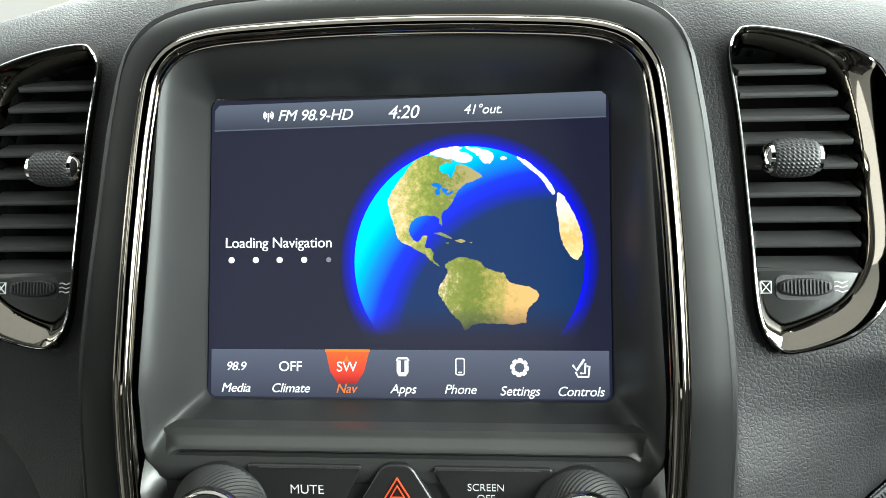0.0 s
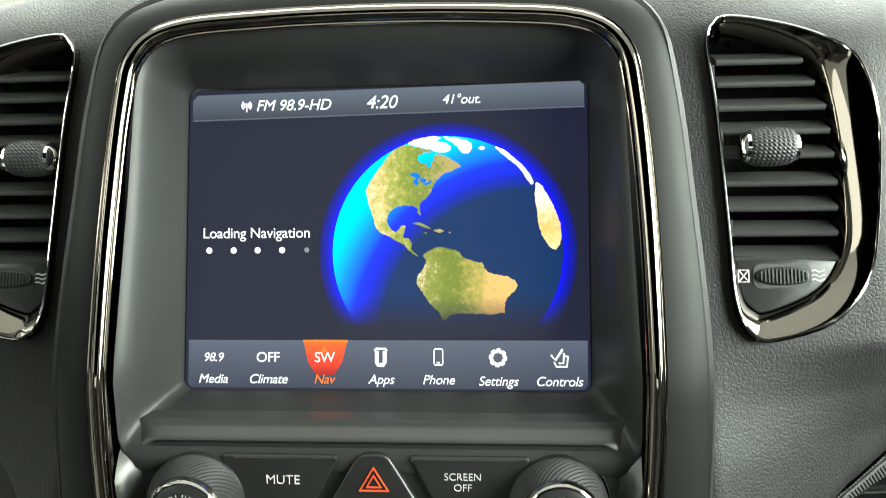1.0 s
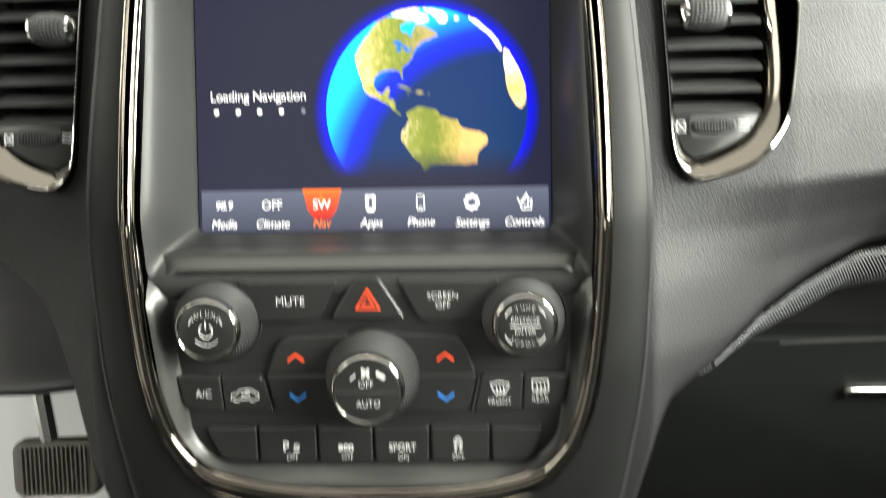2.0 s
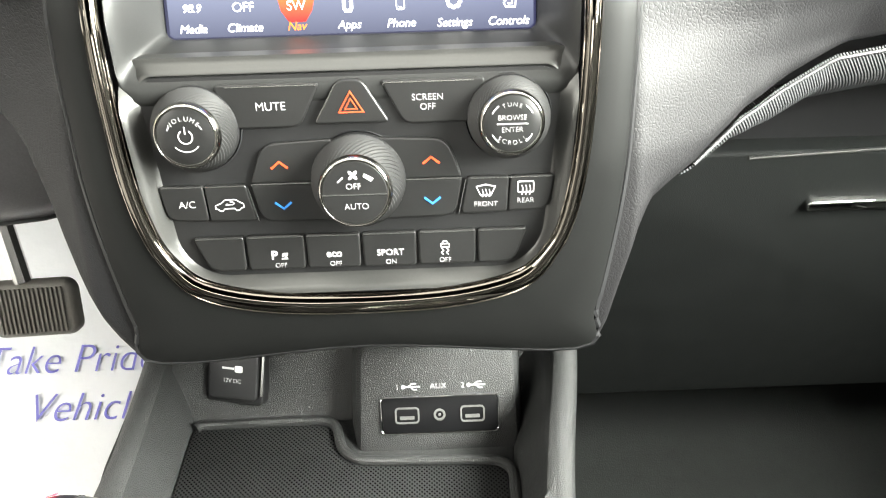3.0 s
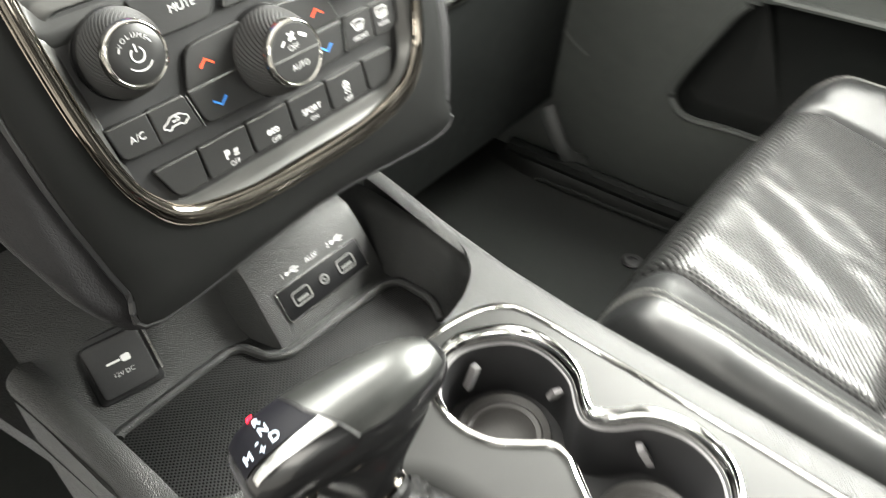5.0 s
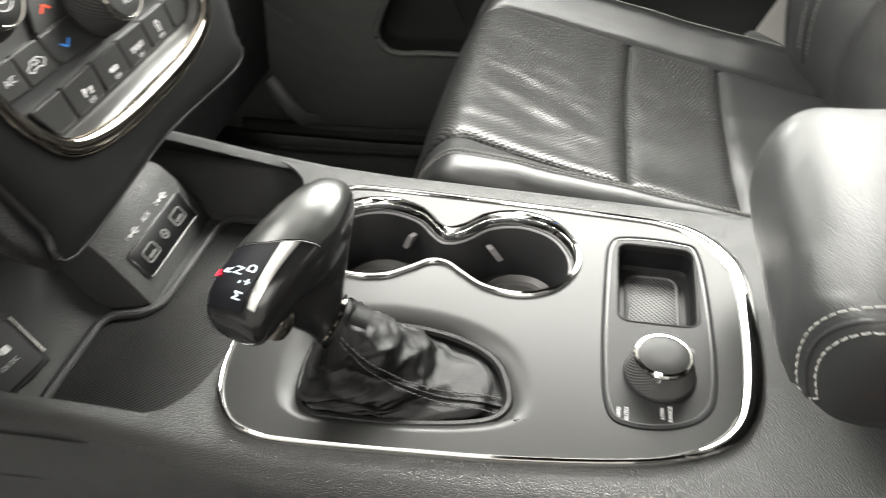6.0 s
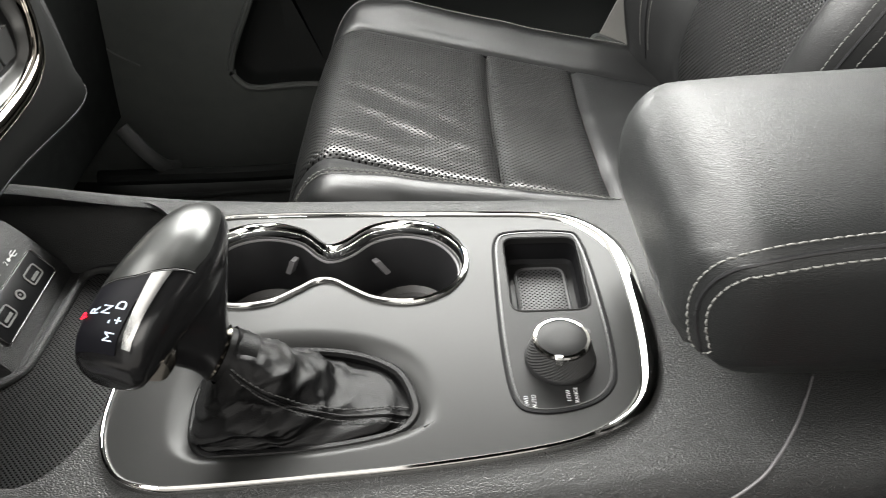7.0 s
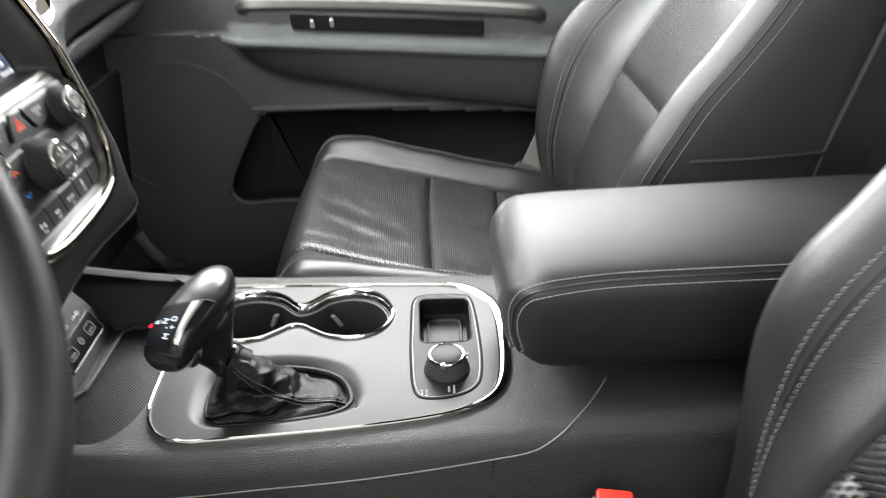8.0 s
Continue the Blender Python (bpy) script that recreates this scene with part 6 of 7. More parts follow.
# split between the console's upper and lower shells on the driver side
split = curve_through([(-0.1725, -0.10, 0.3630), (-0.1720, -0.1654, 0.3652), (-0.1708, -0.2222, 0.3675), (-0.1686, -0.2788, 0.3682), (-0.1652, -0.3358, 0.3705), (-0.1604, -0.3908, 0.3735),
                       (-0.1571, -0.4226, 0.3763), (-0.1514, -0.4413, 0.3836), (-0.1427, -0.4538, 0.3884), (-0.1208, -0.4728, 0.3898), (-0.0929, -0.491, 0.3894)], 6, False)
# The split's light edge is laid on as a thin grey tube.
part("split_line", tube(split, 0.0007, False, 6), GREYTRIM, console, "fine light line along the shell split")
part("shell_joint", tube([Vector((-0.1606, -0.392, 0.373)), Vector((-0.1625, -0.392, 0.360)), Vector((-0.1660, -0.392, 0.340))], 0.0006, False, 6), DARK, console)


# ---------------------------------------------------------------- seats
# creases of the sat-on cushion: place back, slope, bow, height, place across, reach back
CREASES = [(0.20, 0.5, 0.6, 0.0015, 0.34, 0.14), (0.17, 0.7, 0.0, 0.0018, 0.14, 0.12), (0.25, 0.6, -0.8, 0.0024, 0.00, 0.13), (0.19, 0.4, 1.0, 0.0021, -0.16, 0.12), (0.33, 0.9, 0.0, 0.0018, 0.06, 0.06),
           (0.29, 0.8, 0.6, 0.0028, -0.26, 0.10), (0.22, 0.3, -0.6, 0.0018, -0.42, 0.13), (0.35, -0.9, 0.0, 0.0020, -0.34, 0.06), (0.11, 0.5, 0.0, 0.0012, -0.05, 0.08), (0.36, 1.2, 0.0, 0.0016, -0.12, 0.05)]


def seat(cx, y0, label, seed, wrinkle, low_bolster=0.9):
    st = thing("car_seat", label, "car seat", (cx, y0 - 0.22, 0.10), group="front seats")
    W, L = 0.236, 0.46

    def top_z(u, w):
        """Height of the cushion; u across from -1 to 1, w back from 0 to 1."""
        z = 0.384 - 0.125 * w + 0.004 * math.exp(-((w - 0.08) / 0.12) ** 2)
        a = abs(u)
        z += math.exp(-((a - 0.80) / 0.13) ** 2) * table(w, (0.0, 0.08, 0.25, 0.6, 1.0), (-0.004, 0.004, 0.022, 0.018, 0.026) if wrinkle and u > 0 else (-0.004, 0.004, 0.022, 0.034, 0.050))
        roll = 0.10 * max(0.0, (a - 0.86) / 0.14) ** 2.2
        front = 0.115 * max(0.0, (0.16 - w) / 0.16) ** 2.3
        return z - roll - front

    def place(u, w, puff=0.0):
        x = cx + W * u * (1 - 0.05 * max(0, 0.25 - w) / 0.25)
        y = y0 - L * w + 0.010 * (1 - u * u)
        z = top_z(u, w)
        if wrinkle and 0.04 < w < 0.45 and abs(u) < 0.66:
            m = min(1, (0.66 - abs(u)) / 0.15) * min(1, (w - 0.04) / 0.1) * min(1, (0.45 - w) / 0.06)
            f = 0.0
            for wc, slope, bow, amp, uc, ul in CREASES:
                dist = u - uc + slope * (w - wc) + bow * (w - wc) ** 2 + 0.05 * noise.noise(Vector((w * 12, uc * 9, seed)))
                f += 0.55 * amp * math.exp(-(dist / 0.075) ** 2 if dist > 0 else -(dist / 0.032) ** 2) * math.exp(-((w - wc) / ul) ** 2)
            z += m * (f + 0.0038 * noise.noise(Vector((x * 9 - y * 3, y * 8 + x * 3, seed + 5))) + 0.0011 * noise.noise(Vector((x * 14 + y * 9, y * 26 - x * 8, seed))) + 0.0004 * noise.noise(Vector((x * 70 + y * 18, y * 42 - x * 20, seed))))
        elif wrinkle:
            z += 0.0016 * noise.noise(Vector((x * 24, y * 24, seed + 3)))
        return Vector((x, y, z + puff))

    def panel(name, u0, u1, w0, w1, mtl, label="", nu=30, nw=30, puff=0.006, edges=(1, 1, 1, 1)):
        rows = []
        for j in range(nw + 1):
            w = w0 + (w1 - w0) * j / nw
            row = []
            for i in range(nu + 1):
                u = u0 + (u1 - u0) * i / nu
                e = 1.0
                for on, d in zip(edges, ((u - u0) * W, (u1 - u) * W, (w - w0) * L, (w1 - w) * L)):
                    if on:
                        e = min(e, d / 0.016)
                row.append(place(u, w, puff * (math.sqrt(max(0.0, 1 - (1 - e) ** 2)) - 0.75)))
            rows.append(row)
        return part(name, grid(rows), mtl, st, label, sharp=75)

    panel("front_insert", -0.60, 0.60, 0.0, 0.45, PERF, "wrinkled perforated leather insert" if wrinkle else "perforated leather insert", 90, 60, 0.0085, (1, 1, 0, 1))
    panel("middle_insert", -0.60, 0.60, 0.45, 0.67, PERF, "perforated leather insert", 90, 30, 0.0088)
    panel("rear_insert", -0.60, 0.60, 0.67, 1.05, LEATHER, "smooth leather insert", 50, 30, 0.007)
    for u0, u1, e in ((-0.995, -0.60, (0, 1, 0, 0)), (0.60, 0.995, (1, 0, 0, 0))):
        bl = panel("side_bolster", u0, u1, 0.0, 1.05, LEATHER, "smooth leather side bolster", 30, 150, 0.006, e)
        us = -0.77 if u0 < 0 else 0.85
        for du in (-0.016, 0.016):
            path = [place(us + du, w, 0.0018) for w in np.linspace(0.03, 0.95, 70)]
            part("stitching", stitches(path, 0.0050, 0.0036, 0.0005, (0, 0, 1), 0.0010), THREAD, bl, "grey stitching")
        part("seam", tube([place(us, w, 0.0016) + Vector((0, 0, 0.0002)) for w in np.linspace(0.02, 0.98, 60)], 0.0009, False, 5), DARK, bl)
    rows = []
    for d, h in ((0, 0), (0.004, -0.03), (-0.002, -0.09), (-0.02, -0.16), (-0.03, -0.24)):
        loop = [place(-0.995, w) + Vector((-d, 0, h)) for w in np.linspace(1.0, 0.0, 24)] + [place(u, 0.0) + Vector((0, d, h)) for u in np.linspace(-0.97, 0.97, 24)] + [place(0.995, w) + Vector((d, 0, h)) for w in np.linspace(0.0, 1.0, 24)]
        rows.append([Vector((p.x, p.y, max(0.085, p.z))) for p in loop])
    part("cushion_side", grid(rows), LEATHER, st, "black cushion side")
    part("seat_base", prism(rounded(0.36, 0.34, 0.03, 4, cx, y0 - 0.25), Matrix.Identity(4), 0.08, 0.25), DARK, st, "black seat base")

    # backrest
    B = at(cx, y0 - 0.440, 0.335, (-1, 0, 0), (0, -0.47, 0.88))
    H = 0.64
    rise = 0.30 if wrinkle else 0.37

    def back(u, v, puff=0.0):
        a = abs(u)
        wd = W * table(v, (0, 0.2, 0.5, 0.8, 1.0), (0.96, 1.0, 1.0, 0.93, 0.78))
        inner = wrinkle and u > 0
        fat = 1.0 + (0.75 * math.exp(-((v - 0.20) / 0.22) ** 2) if wrinkle and u < 0 else 0.0)
        h = 0.020 + 0.050 * fat * math.exp(-((a - (0.76 if inner else 0.82)) / 0.16) ** 2) * (low_bolster + (1 - low_bolster) * max(0.0, min(1.0, v / rise)) ** 2 * (3 - 2 * max(0.0, min(1.0, v / rise)))) * table(v, (0, 0.3, 0.6, 1.0), (1.0, 1.0, 0.85, 0.3)) + 0.018 * math.exp(-((v - 0.22) / 0.2) ** 2)
        h -= (0.095 * max(0.0, (a - 0.855) / 0.145) ** 1.6 if inner else 0.075 * max(0.0, (a - 0.87) / 0.13) ** 2) + 0.07 * max(0.0, (0.06 - v) / 0.21) ** 2 + 0.06 * max(0.0, (v - 0.9) / 0.1) ** 2
        h += 0.0016 * noise.noise(Vector((u * 5 + seed, v * 12, seed)))
        return B @ Vector((u * wd, v * H, h + puff))

    def back_panel(name, u0, u1, v0, v1, mtl, label, nu, nv, edges):
        rows = []
        for j in range(nv + 1):
            v = v0 + (v1 - v0) * j / nv
            row = []
            for i in range(nu + 1):
                u = u0 + (u1 - u0) * i / nu
                e = 1.0
                for on, d in zip(edges, ((u - u0) * W, (u1 - u) * W, (v - v0) * H, (v1 - v) * H)):
                    if on:
                        e = min(e, d / 0.018)
                row.append(back(u, v, 0.008 * (math.sqrt(max(0.0, 1 - (1 - e) ** 2)) - 0.75)))
            rows.append(row)
        return part(name, grid(rows), mtl, st, label, sharp=75)

    back_panel("back_insert", -0.52, 0.52, -0.15, 0.23, PERFBACK, "perforated leather back insert", 40, 20, (1, 1, 0, 1))
    back_panel("back_insert", -0.52, 0.52, 0.23, 1.0, PERFBACK, "perforated leather back insert", 40, 40, (1, 1, 1, 0))
    for u0, u1, e in ((-0.995, -0.52, (0, 1, 0, 0)), (0.52, 0.995, (1, 0, 0, 0))):
        bb = back_panel("back_bolster", u0, u1, -0.15, 1.0, LEATHER, "smooth leather back bolster", 30, 70, e)
        us = -0.705 if u0 < 0 else 0.705
        if wrinkle and u0 > 0:
            us = 0.868
        thread, gap = (DTHREAD, 0.005) if us > 0.9 else (THREAD, 0.016)
        for du in (-gap, gap):
            part("stitching", stitches([back(us + du, v, 0.0020) for v in np.linspace(-0.06, 0.93, 100)], 0.0050, 0.0036, 0.00034, B.to_3x3() @ Vector((0.3 * (1 if us > 0 else -1), 0, 1)), 0.0012), thread, bb, "fine stitching")
        part("seam", tube([back(us, v, 0.0020) + (B.to_3x3() @ Vector((0, 0, 0.0004))) for v in np.linspace(-0.08, 0.95, 66)], 0.0012, False, 5), DARK, bb)
    rows = []
    for k, (sc, h) in enumerate(((1.0, -0.0), (1.015, -0.03), (1.01, -0.10), (0.97, -0.14), (0.5, -0.16))):
        loop = []
        for u, v in [(-0.995, v) for v in np.linspace(-0.15, 1, 30)] + [(u, 1.0) for u in np.linspace(-0.95, 0.95, 20)] + [(0.995, v) for v in np.linspace(1, -0.15, 30)]:
            p = B.inverted() @ back(u, v, 0.002)
            loop.append(B @ Vector((p.x * sc, p.y if k < 4 else p.y * 0.9 + 0.03, p.z + h)))
        rows.append(loop)
    part("back_shell", grid(rows), LEATHER, st, "black backrest side and rear")
    if wrinkle:
        xs = cx - W
        part("side_seam", tube(curve_through([(xs + 0.0150, y0 - 0.463, 0.489), (xs + 0.0030, y0 - 0.524, 0.494), (xs - 0.0022, y0 - 0.585, 0.499)], 6, False), 0.0016, False, 6), DARK, st, "dark seam above the side shield")
        edge = [(y0 - 0.585, 0.499), (y0 - 0.622, 0.635), (y0 - 0.675, 0.635), (y0 - 0.624, 0.496), (y0 - 0.607, 0.43), (y0 - 0.572, 0.43)]
        part("rear_edge", prism(edge, at(xs - 0.0025, 0, 0, (0, 1, 0), (0, 0, 1)), -0.0015, 0.006, 0.0008), DARK, st, "dark edge strip of the rear shell")
    part("lower_hinge_cover", prism(rounded(0.13, 0.06, 0.012, 4, 0.065, 0.085), at(cx - W - 0.004, y0 - 0.440, 0.335, (0, -0.90, -0.44), (0, -0.44, 0.90)), -0.012, 0.0, 0.004), DOOR, st, "black hinge cover")
    return st


passenger = seat(0.328, -0.150, "black leather passenger seat with creased perforated cushion", 2.3, True)
driver = seat(-0.408, -0.092, "black leather driver seat with grey double stitching", 7.9, False, -0.9)

# lap belt end between the passenger seat and the door
belt = thing("seat_belt", "grey seat belt webbing anchored beside the passenger seat", "seat belt", (0.570, -0.50, 0.26))
along, across = Vector((0.02, -0.42, 0.90)).normalized(), Vector((0.0, 0.90, 0.42)).normalized()
rows = []
for q in np.linspace(0.0, 1.0, 14):
    c = Vector((0.566, -0.520, 0.285)) + along * (0.50 * q)
    rows.append([c + across * w + Vector((0.0012 * math.cos(60 * w) + 0.003 * math.sin(3 * q), 0, 0)) for w in np.linspace(-0.022, 0.022, 7)] + [c + across * w + Vector((0.0026 + 0.003 * math.sin(3 * q), 0, 0)) for w in np.linspace(0.022, -0.022, 7)])
part("webbing", grid(rows, close_u=True, cap=True), BELT, belt, "grey woven webbing")
part("anchor", prism(rounded(0.054, 0.050, 0.010, 4), at(0.564, -0.510, 0.272, (0, 0.90, 0.42), (0, -0.42, 0.90)), -0.006, 0.006, 0.002), DOOR, belt, "black belt anchor")

# ---------------------------------------------------------------- passenger door
door = thing("passenger_door", "closed black passenger door with armrest and map pocket", "car door", (0.63, -0.2, 0.10))


def lip_z(y):
    return table(y, (-0.75, -0.537, -0.30, -0.051, 0.10), (0.468, 0.480, 0.503, 0.526, 0.532))


def pad_low(y):
    return table(y, (-0.75, -0.5365, -0.303, -0.1275, -0.071, -0.045), (0.36, 0.3785, 0.416, 0.458, 0.493, 0.524))


POCKET = [(-0.076, 0.391), (-0.045, 0.345), (-0.008, 0.274), (-0.015, 0.245), (-0.040, 0.2345), (-0.103, 0.236), (-0.30, 0.225), (-0.60, 0.22), (-0.60, 0.37), (-0.118, 0.402)]


def door_x(y, z):
    x = 0.612 + 0.05 * max(0, (0.25 - z) / 0.25) ** 2 - 0.02 * min(0.2, max(0, y - 0.12)) / 0.2
    zl, pl = lip_z(y), pad_low(y)
    if y < -0.045:
        if pl <= z <= zl:
            t = (z - pl) / max(zl - pl, 1e-3)
            x -= 0.050 * (t ** 0.36) * min(1, (-0.045 - y) / 0.05) + 0.004
        elif z > zl:
            x -= 0.050 * max(0, 1 - (z - zl) / 0.012) * min(1, (-0.045 - y) / 0.05) - 0.012
    elif z > zl:
        x += 0.012
    return x


ysd = np.concatenate([np.arange(0.59, 0.02, -0.012), np.arange(0.02, -0.20, -0.004), np.arange(-0.20, -0.80, -0.012)])
zsd = np.concatenate([np.arange(0.09, 0.22, 0.012), np.arange(0.22, 0.58, 0.004), np.arange(0.58, 0.74, 0.012)])
bm = grid([[Vector((door_x(y, z), y, z)) for y in ysd] for z in zsd])
zone_list = []
for f in bm.faces:
    c = f.calc_center_median()
    zone_list.append(1 if inside(c.y, c.z, POCKET) else 2 if c.y < -0.05 and pad_low(c.y) < c.z < lip_z(c.y) else 0)
pieces = {0: bm, 2: bm.copy()}
for k, piece in pieces.items():
    piece.faces.ensure_lookup_table()
    bmesh.ops.delete(piece, geom=[f for i, f in enumerate(piece.faces) if zone_list[i] != k], context="FACES")
part("door_panel", pieces[0], DOOR, door, "grained dark grey door panel", sharp=55)
pocket_line = [(p.x, p.y) for p in curve_through([(y, z, 0) for y, z in POCKET], 5)]
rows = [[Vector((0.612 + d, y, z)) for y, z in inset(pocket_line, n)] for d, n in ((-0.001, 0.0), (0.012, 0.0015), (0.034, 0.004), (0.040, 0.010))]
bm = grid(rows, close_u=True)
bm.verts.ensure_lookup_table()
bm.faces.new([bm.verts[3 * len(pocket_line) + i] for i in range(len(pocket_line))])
# Darker than the door panel: the recess's shade is put into the colour.
part("map_pocket", bm, SHADE, door, "map pocket with its shade put into a dark colour", sharp=55)
part("arm_pad", pieces[2], DOORPAD, door, "padded black door armrest", sharp=55)
part("pad_edge", tube(curve_through([(door_x(y, pad_low(y)) - 0.004, y, pad_low(y)) for y in (-0.05, -0.075, -0.13, -0.2, -0.3, -0.42, -0.54, -0.7)], 5, False), 0.0045, False, 8), DOOR, door, "raised edge below the armrest")
part("armrest_lip", tube(curve_through([(0.558 + (0.02 if y > -0.08 else 0), y, lip_z(y)) for y in (-0.052, -0.08, -0.15, -0.3, -0.45, -0.6, -0.75)], 5, False), 0.007, False, 8), DOOR, door, "black armrest lip")
part("pull_handle", sweep(curve_through([(0.590, -0.085, 0.566), (0.575, -0.11, 0.574), (0.572, -0.3, 0.563), (0.572, -0.5, 0.543), (0.59, -0.535, 0.530)], 6, False), [(-0.010, -0.006), (-0.010, 0.004), (-0.004, 0.009), (0.006, 0.009), (0.011, 0.002), (0.010, -0.006)], (-1, 0, 0.4), False), BORDER, door, "satin grey pull handle")
part("switch_panel", prism(rounded(0.30, 0.030, 0.006, 4), at(0.612, -0.30, 0.527, (0, -1, -0.09), (-0.3, 0, 1)), -0.002, 0.004, 0.002), PANEL, door, "black switch panel")
for yy in (-0.185, -0.215):
    part("window_switch", prism(rounded(0.008, 0.014, 0.002, 3), at(0.605, yy, 0.537, (0, -1, -0.09), (-0.3, 0, 1)), 0, 0.006, 0.002), SILVER, door, "small silver switch")
spk = [Vector((door_x(0.04, 0.38) - 0.001, 0.055 + 0.125 * math.cos(a), 0.375 + 0.112 * math.sin(a))) for a in np.linspace(radians(-60), radians(166), 44)]
part("speaker_outline", tube([Vector((door_x(p.y, p.z) - 0.0005, p.y, p.z)) for p in spk], 0.0016, False, 6), DOOR, door, "round speaker outline")
part("pocket_rim", tube([Vector((0.6105, y, z)) for y, z in pocket_line], 0.0048, True, 8), DOOR, door, "rounded pocket rim")
part("door_sill_trim", tube([Vector((0.585, 0.22, 0.118)), Vector((0.59, 0.0, 0.108)), Vector((0.595, -0.3, 0.105)), Vector((0.6, -0.7, 0.105))], 0.012, False, 8), SHADE, door, "black sill trim")

part("kick_trim", sweep(curve_through([(0.592, 0.165, 0.195), (0.584, 0.142, 0.162), (0.588, 0.122, 0.132), (0.612, 0.108, 0.114)], 6, False), [(-0.011, -0.004), (-0.010, 0.001), (-0.004, 0.004), (0.004, 0.004), (0.010, 0.001), (0.011, -0.004)], (-0.8, -0.2, 0.6), False), DOORPAD, door, "smooth dark trim at the front lower corner")

# ---------------------------------------------------------------- floor, paper mat, shell of the car
def floor_z(y):
    return table(y, (-2.2, 0.16, 0.30, 0.45, 0.62), (0.075, 0.075, 0.098, 0.150, 0.30))


rows = [[Vector((x, y, floor_z(y))) for x in np.linspace(-0.80, 0.80, 9)] for y in (-2.2, -1.0, -0.6, -0.2, 0.0, 0.16, 0.23, 0.30, 0.38, 0.45, 0.53, 0.62)]
tagged(part("floor", grid(rows), CARPET), "black carpeted car floor", "floor", kind="structure")
pm = thing("paper_floor_mat", "white paper floor mat printed in blue under the pedals", "floor mat", (-0.45, 0.25, 0.085))
rows = []
for y in np.linspace(-0.10, 0.60, 30):
    rows.append([Vector((x, y, floor_z(y) + 0.006 + 0.003 * noise.noise(Vector((x * 9, y * 9, 1))))) for x in np.linspace(-0.72, -0.215, 20)])
part("sheet", grid(rows), PAPER, pm, "white paper sheet")
NARROW = Matrix.Diagonal((0.86, 1, 1, 1))
writing("printed_line", "Take Pride", 0.056, at(-0.306, 0.336, 0.1196, (1, 0, 0), (0, 0.94, 0.33)) @ NARROW, BLUEINK, pm, align="RIGHT", bold=-0.0008)
writing("printed_line", "Vehicle!", 0.056, at(-0.288, 0.273, 0.1018, (1, 0, 0), (0, 0.98, 0.20)) @ NARROW, BLUEINK, pm, align="RIGHT", bold=-0.0008)
mat2 = thing("rubber_floor_mat", "black floor mat in the passenger footwell", "floor mat", (0.35, 0.05, 0.08))
rows = [[Vector((x, y, floor_z(y) + 0.010 - 0.004 * (abs(x - 0.35) > 0.2))) for x in np.linspace(0.13, 0.57, 14)] for y in np.linspace(-0.20, 0.42, 16)]
part("mat_sheet", grid(rows), CARPET, mat2)
part("mat_edge", tube([Vector((0.13, -0.20, 0.088)), Vector((0.57, -0.20, 0.088)), Vector((0.57, 0.16, 0.088))], 0.004), CARPET, mat2)

part("mat_fastener", lathe([(0.012, 0.0), (0.0135, 0.004), (0.011, 0.006), (0.006, 0.0062), (0.0055, 0.0035), (0.001, 0.0035)], Matrix.Translation((0.4875, -0.042, 0.0840)), 24), RUBBER, mat2, "round black mat fastener")

# seat belt buckle
bk = thing("seat_belt_buckle", "black seat belt buckle with red release button", "buckle", (-0.178, -0.475, 0.25))
KB = at(-0.196, -0.476, 0.366, (-0.2, -0.98, 0), (0.94, -0.15, 0.30))
part("buckle_body", prism(rounded(0.036, 0.052, 0.006, 4, 0, -0.024), KB, -0.018, 0.0, 0.004), RUBBER, bk, "black buckle body")
part("release_button", prism(rounded(0.026, 0.022, 0.003, 3, 0, -0.006), KB, -0.002, 0.0035, 0.002), REDPLASTIC, bk, "red release button")
part("stalk", tube([Vector((-0.185, -0.478, 0.30)), Vector((-0.182, -0.49, 0.20)), Vector((-0.18, -0.5, 0.10))], 0.008), RUBBER, bk)

# steering wheel
wheel = thing("steering_wheel", "black leather steering wheel with satin spoke", "steering wheel", (-0.40, -0.13, 0.60))
WM = at(-0.413, -0.110, 0.72, (1, 0, 0), (0, 0.469, 0.883))
part("rim", tube([WM @ Vector((0.185 * math.cos(a), 0.185 * math.sin(a), 0)) for a in np.linspace(0, 2 * math.pi, 72, endpoint=False)], 0.0155, True, 16), WHEELL, wheel, "black leather rim")
part("hub", prism(rounded(0.17, 0.15, 0.05, 6), WM, -0.06, -0.012, 0.015), PANEL, wheel, "black hub")
for a in (0, 180, 270):
    c, s = math.cos(radians(a)), math.sin(radians(a))
    part("spoke", sweep([WM @ Vector((c * r, s * r, -0.02 + 0.02 * (r - 0.06) / 0.125)) for r in (0.06, 0.1, 0.14, 0.179)], [(-0.022, -0.006), (-0.022, 0.004), (0, 0.008), (0.022, 0.004), (0.022, -0.006)], WM.to_3x3() @ Vector((0, 0, 1)), False), SATIN, wheel, "satin grey spoke")
part("column", tube([WM @ Vector((0, 0, -0.03)), WM @ Vector((0, 0, -0.20))], 0.05, False, 16), PANEL, wheel, "black steering column")


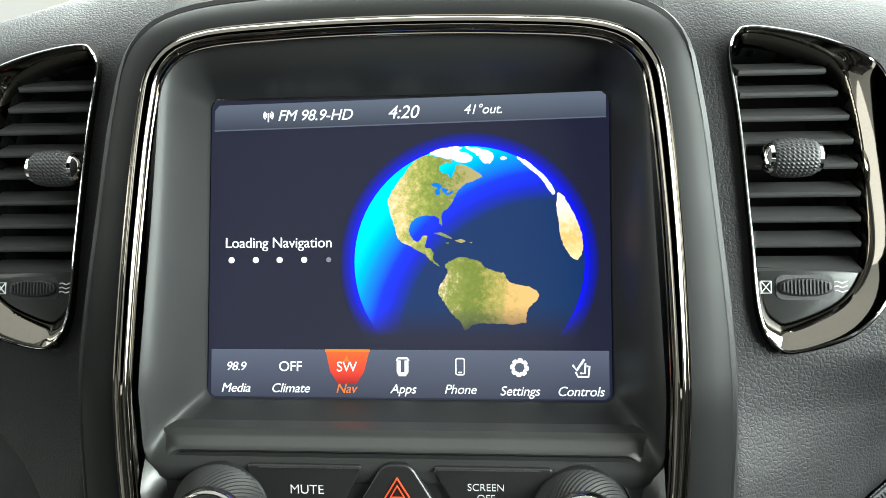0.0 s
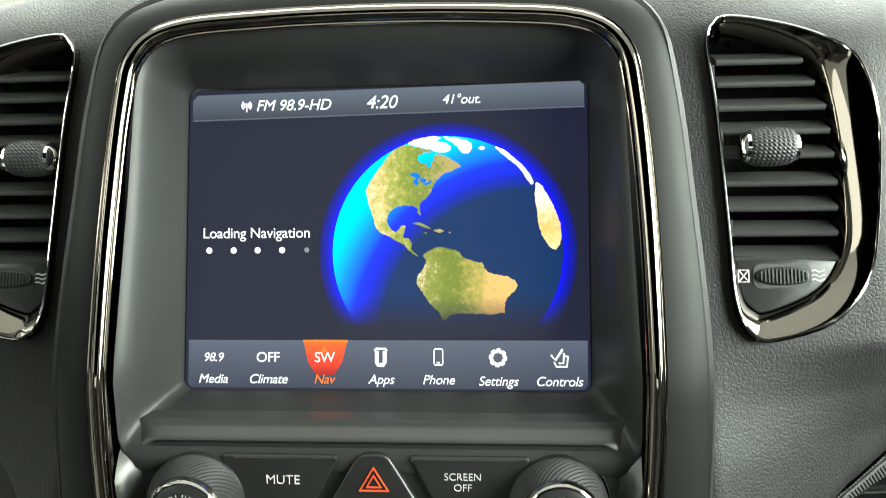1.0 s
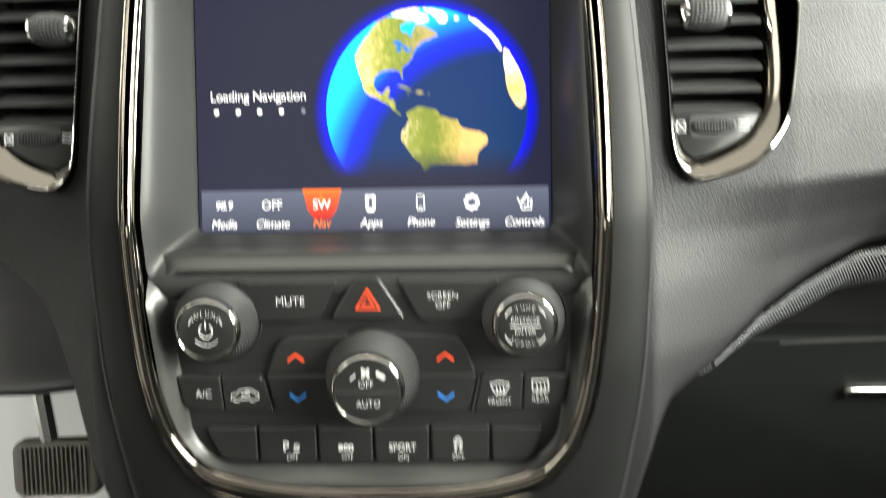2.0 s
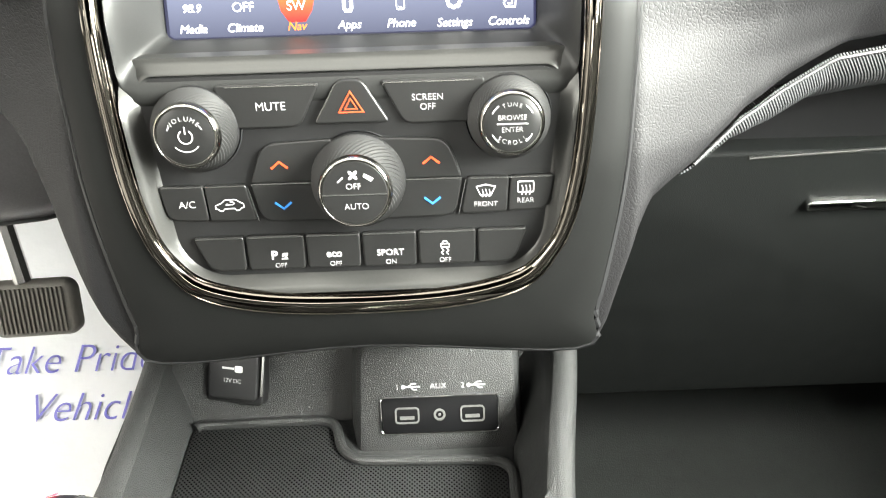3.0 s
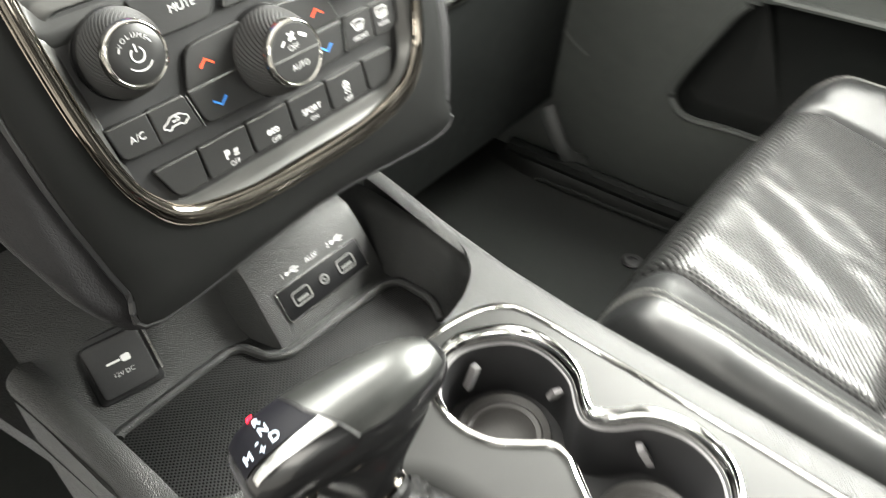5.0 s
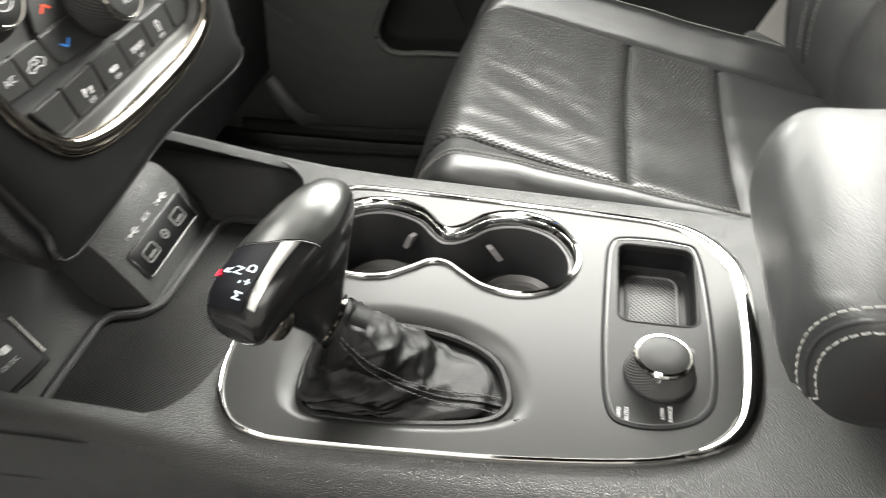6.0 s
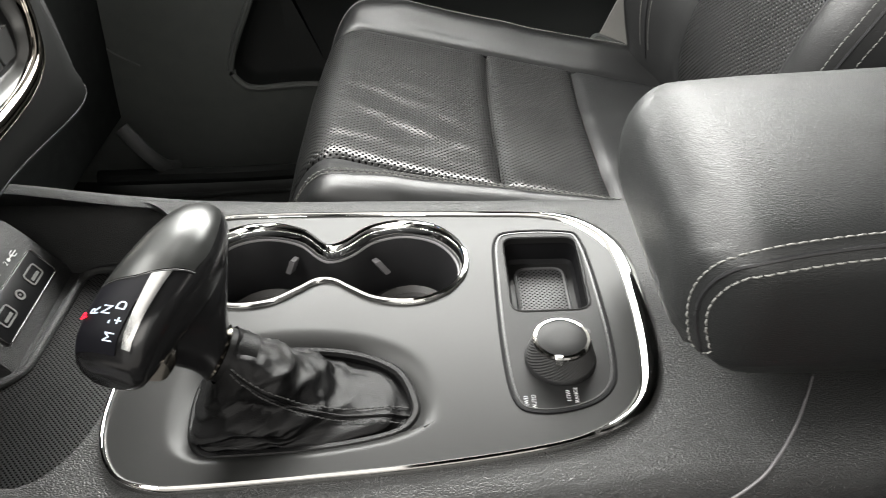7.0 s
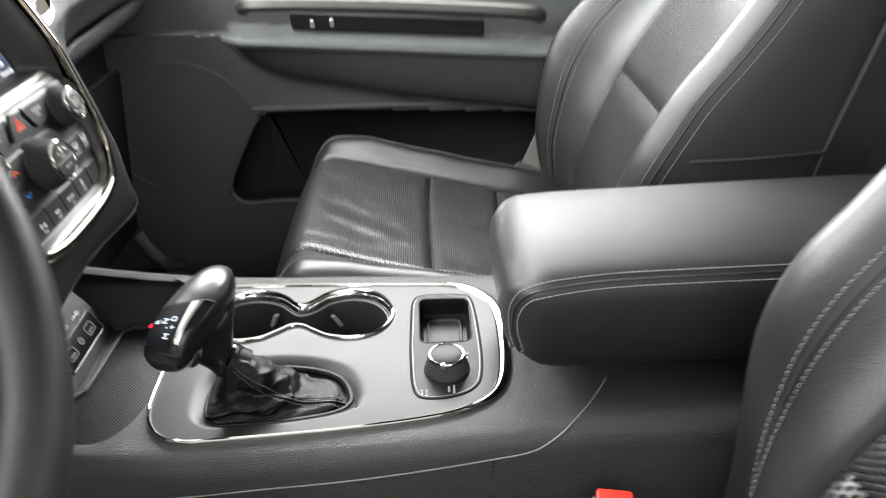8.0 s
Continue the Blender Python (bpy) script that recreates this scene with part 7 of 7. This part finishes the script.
def sheet(name, quad, mtl, label, category):
    bm = bmesh.new()
    bm.faces.new([bm.verts.new(q) for q in quad])
    bmesh.ops.solidify(bm, geom=bm.faces[:], thickness=0.02)
    return tagged(part(name, bm, mtl, smooth=False), label, category, kind="structure")


sheet("ceiling", [(-0.62, -0.28, 1.17), (0.62, -0.28, 1.17), (0.62, -2.2, 1.17), (-0.62, -2.2, 1.17)], HEADLINER, "light grey headliner", "headliner")
sheet("wall_rear", [(-0.8, -2.2, 0.0), (0.8, -2.2, 0.0), (0.8, -2.2, 1.17), (-0.8, -2.2, 1.17)], DOOR, "dark rear of the cabin", "rear trim")
sheet("wall_left", [(-0.80, 0.6, 0.05), (-0.80, -2.2, 0.05), (-0.80, -2.2, 0.24), (-0.80, 0.6, 0.24)], DOOR, "dark door sill", "sill")
sheet("wall_right", [(0.66, -0.78, 0.05), (0.66, -2.2, 0.05), (0.66, -2.2, 0.72), (0.66, -0.78, 0.72)], DOOR, "dark rear door trim", "door trim")
sheet("firewall", [(-0.8, 0.62, 0.05), (0.8, 0.62, 0.05), (0.8, 0.62, 0.68), (-0.8, 0.62, 0.68)], DARK, "black firewall", "firewall")
sheet("wall_front_right", [(0.72, 0.62, 0.05), (0.72, 0.25, 0.05), (0.72, 0.25, 0.75), (0.72, 0.62, 0.75)], DARK, "black kick panel", "trim")
sheet("pillar_right", [(0.655, -0.72, 0.70), (0.655, -0.95, 0.70), (0.60, -0.95, 1.17), (0.60, -0.72, 1.17)], DOOR, "dark door pillar", "pillar")
rear = thing("rear_seat", "black leather rear bench behind the front seats", "rear seat", (0.1, -1.35, 0.1))
part("bench", prism(rounded(1.15, 0.50, 0.06, 5, 0.05, -1.40), Matrix.Identity(4), 0.09, 0.36, 0.05), LEATHER, rear, "black rear cushion")
part("bench_back", prism(rounded(1.15, 0.60, 0.06, 5), at(0.05, -1.66, 0.62, (1, 0, 0), (0, -0.3, 0.95)), -0.08, 0.06, 0.04), LEATHER, rear, "black rear backrest")
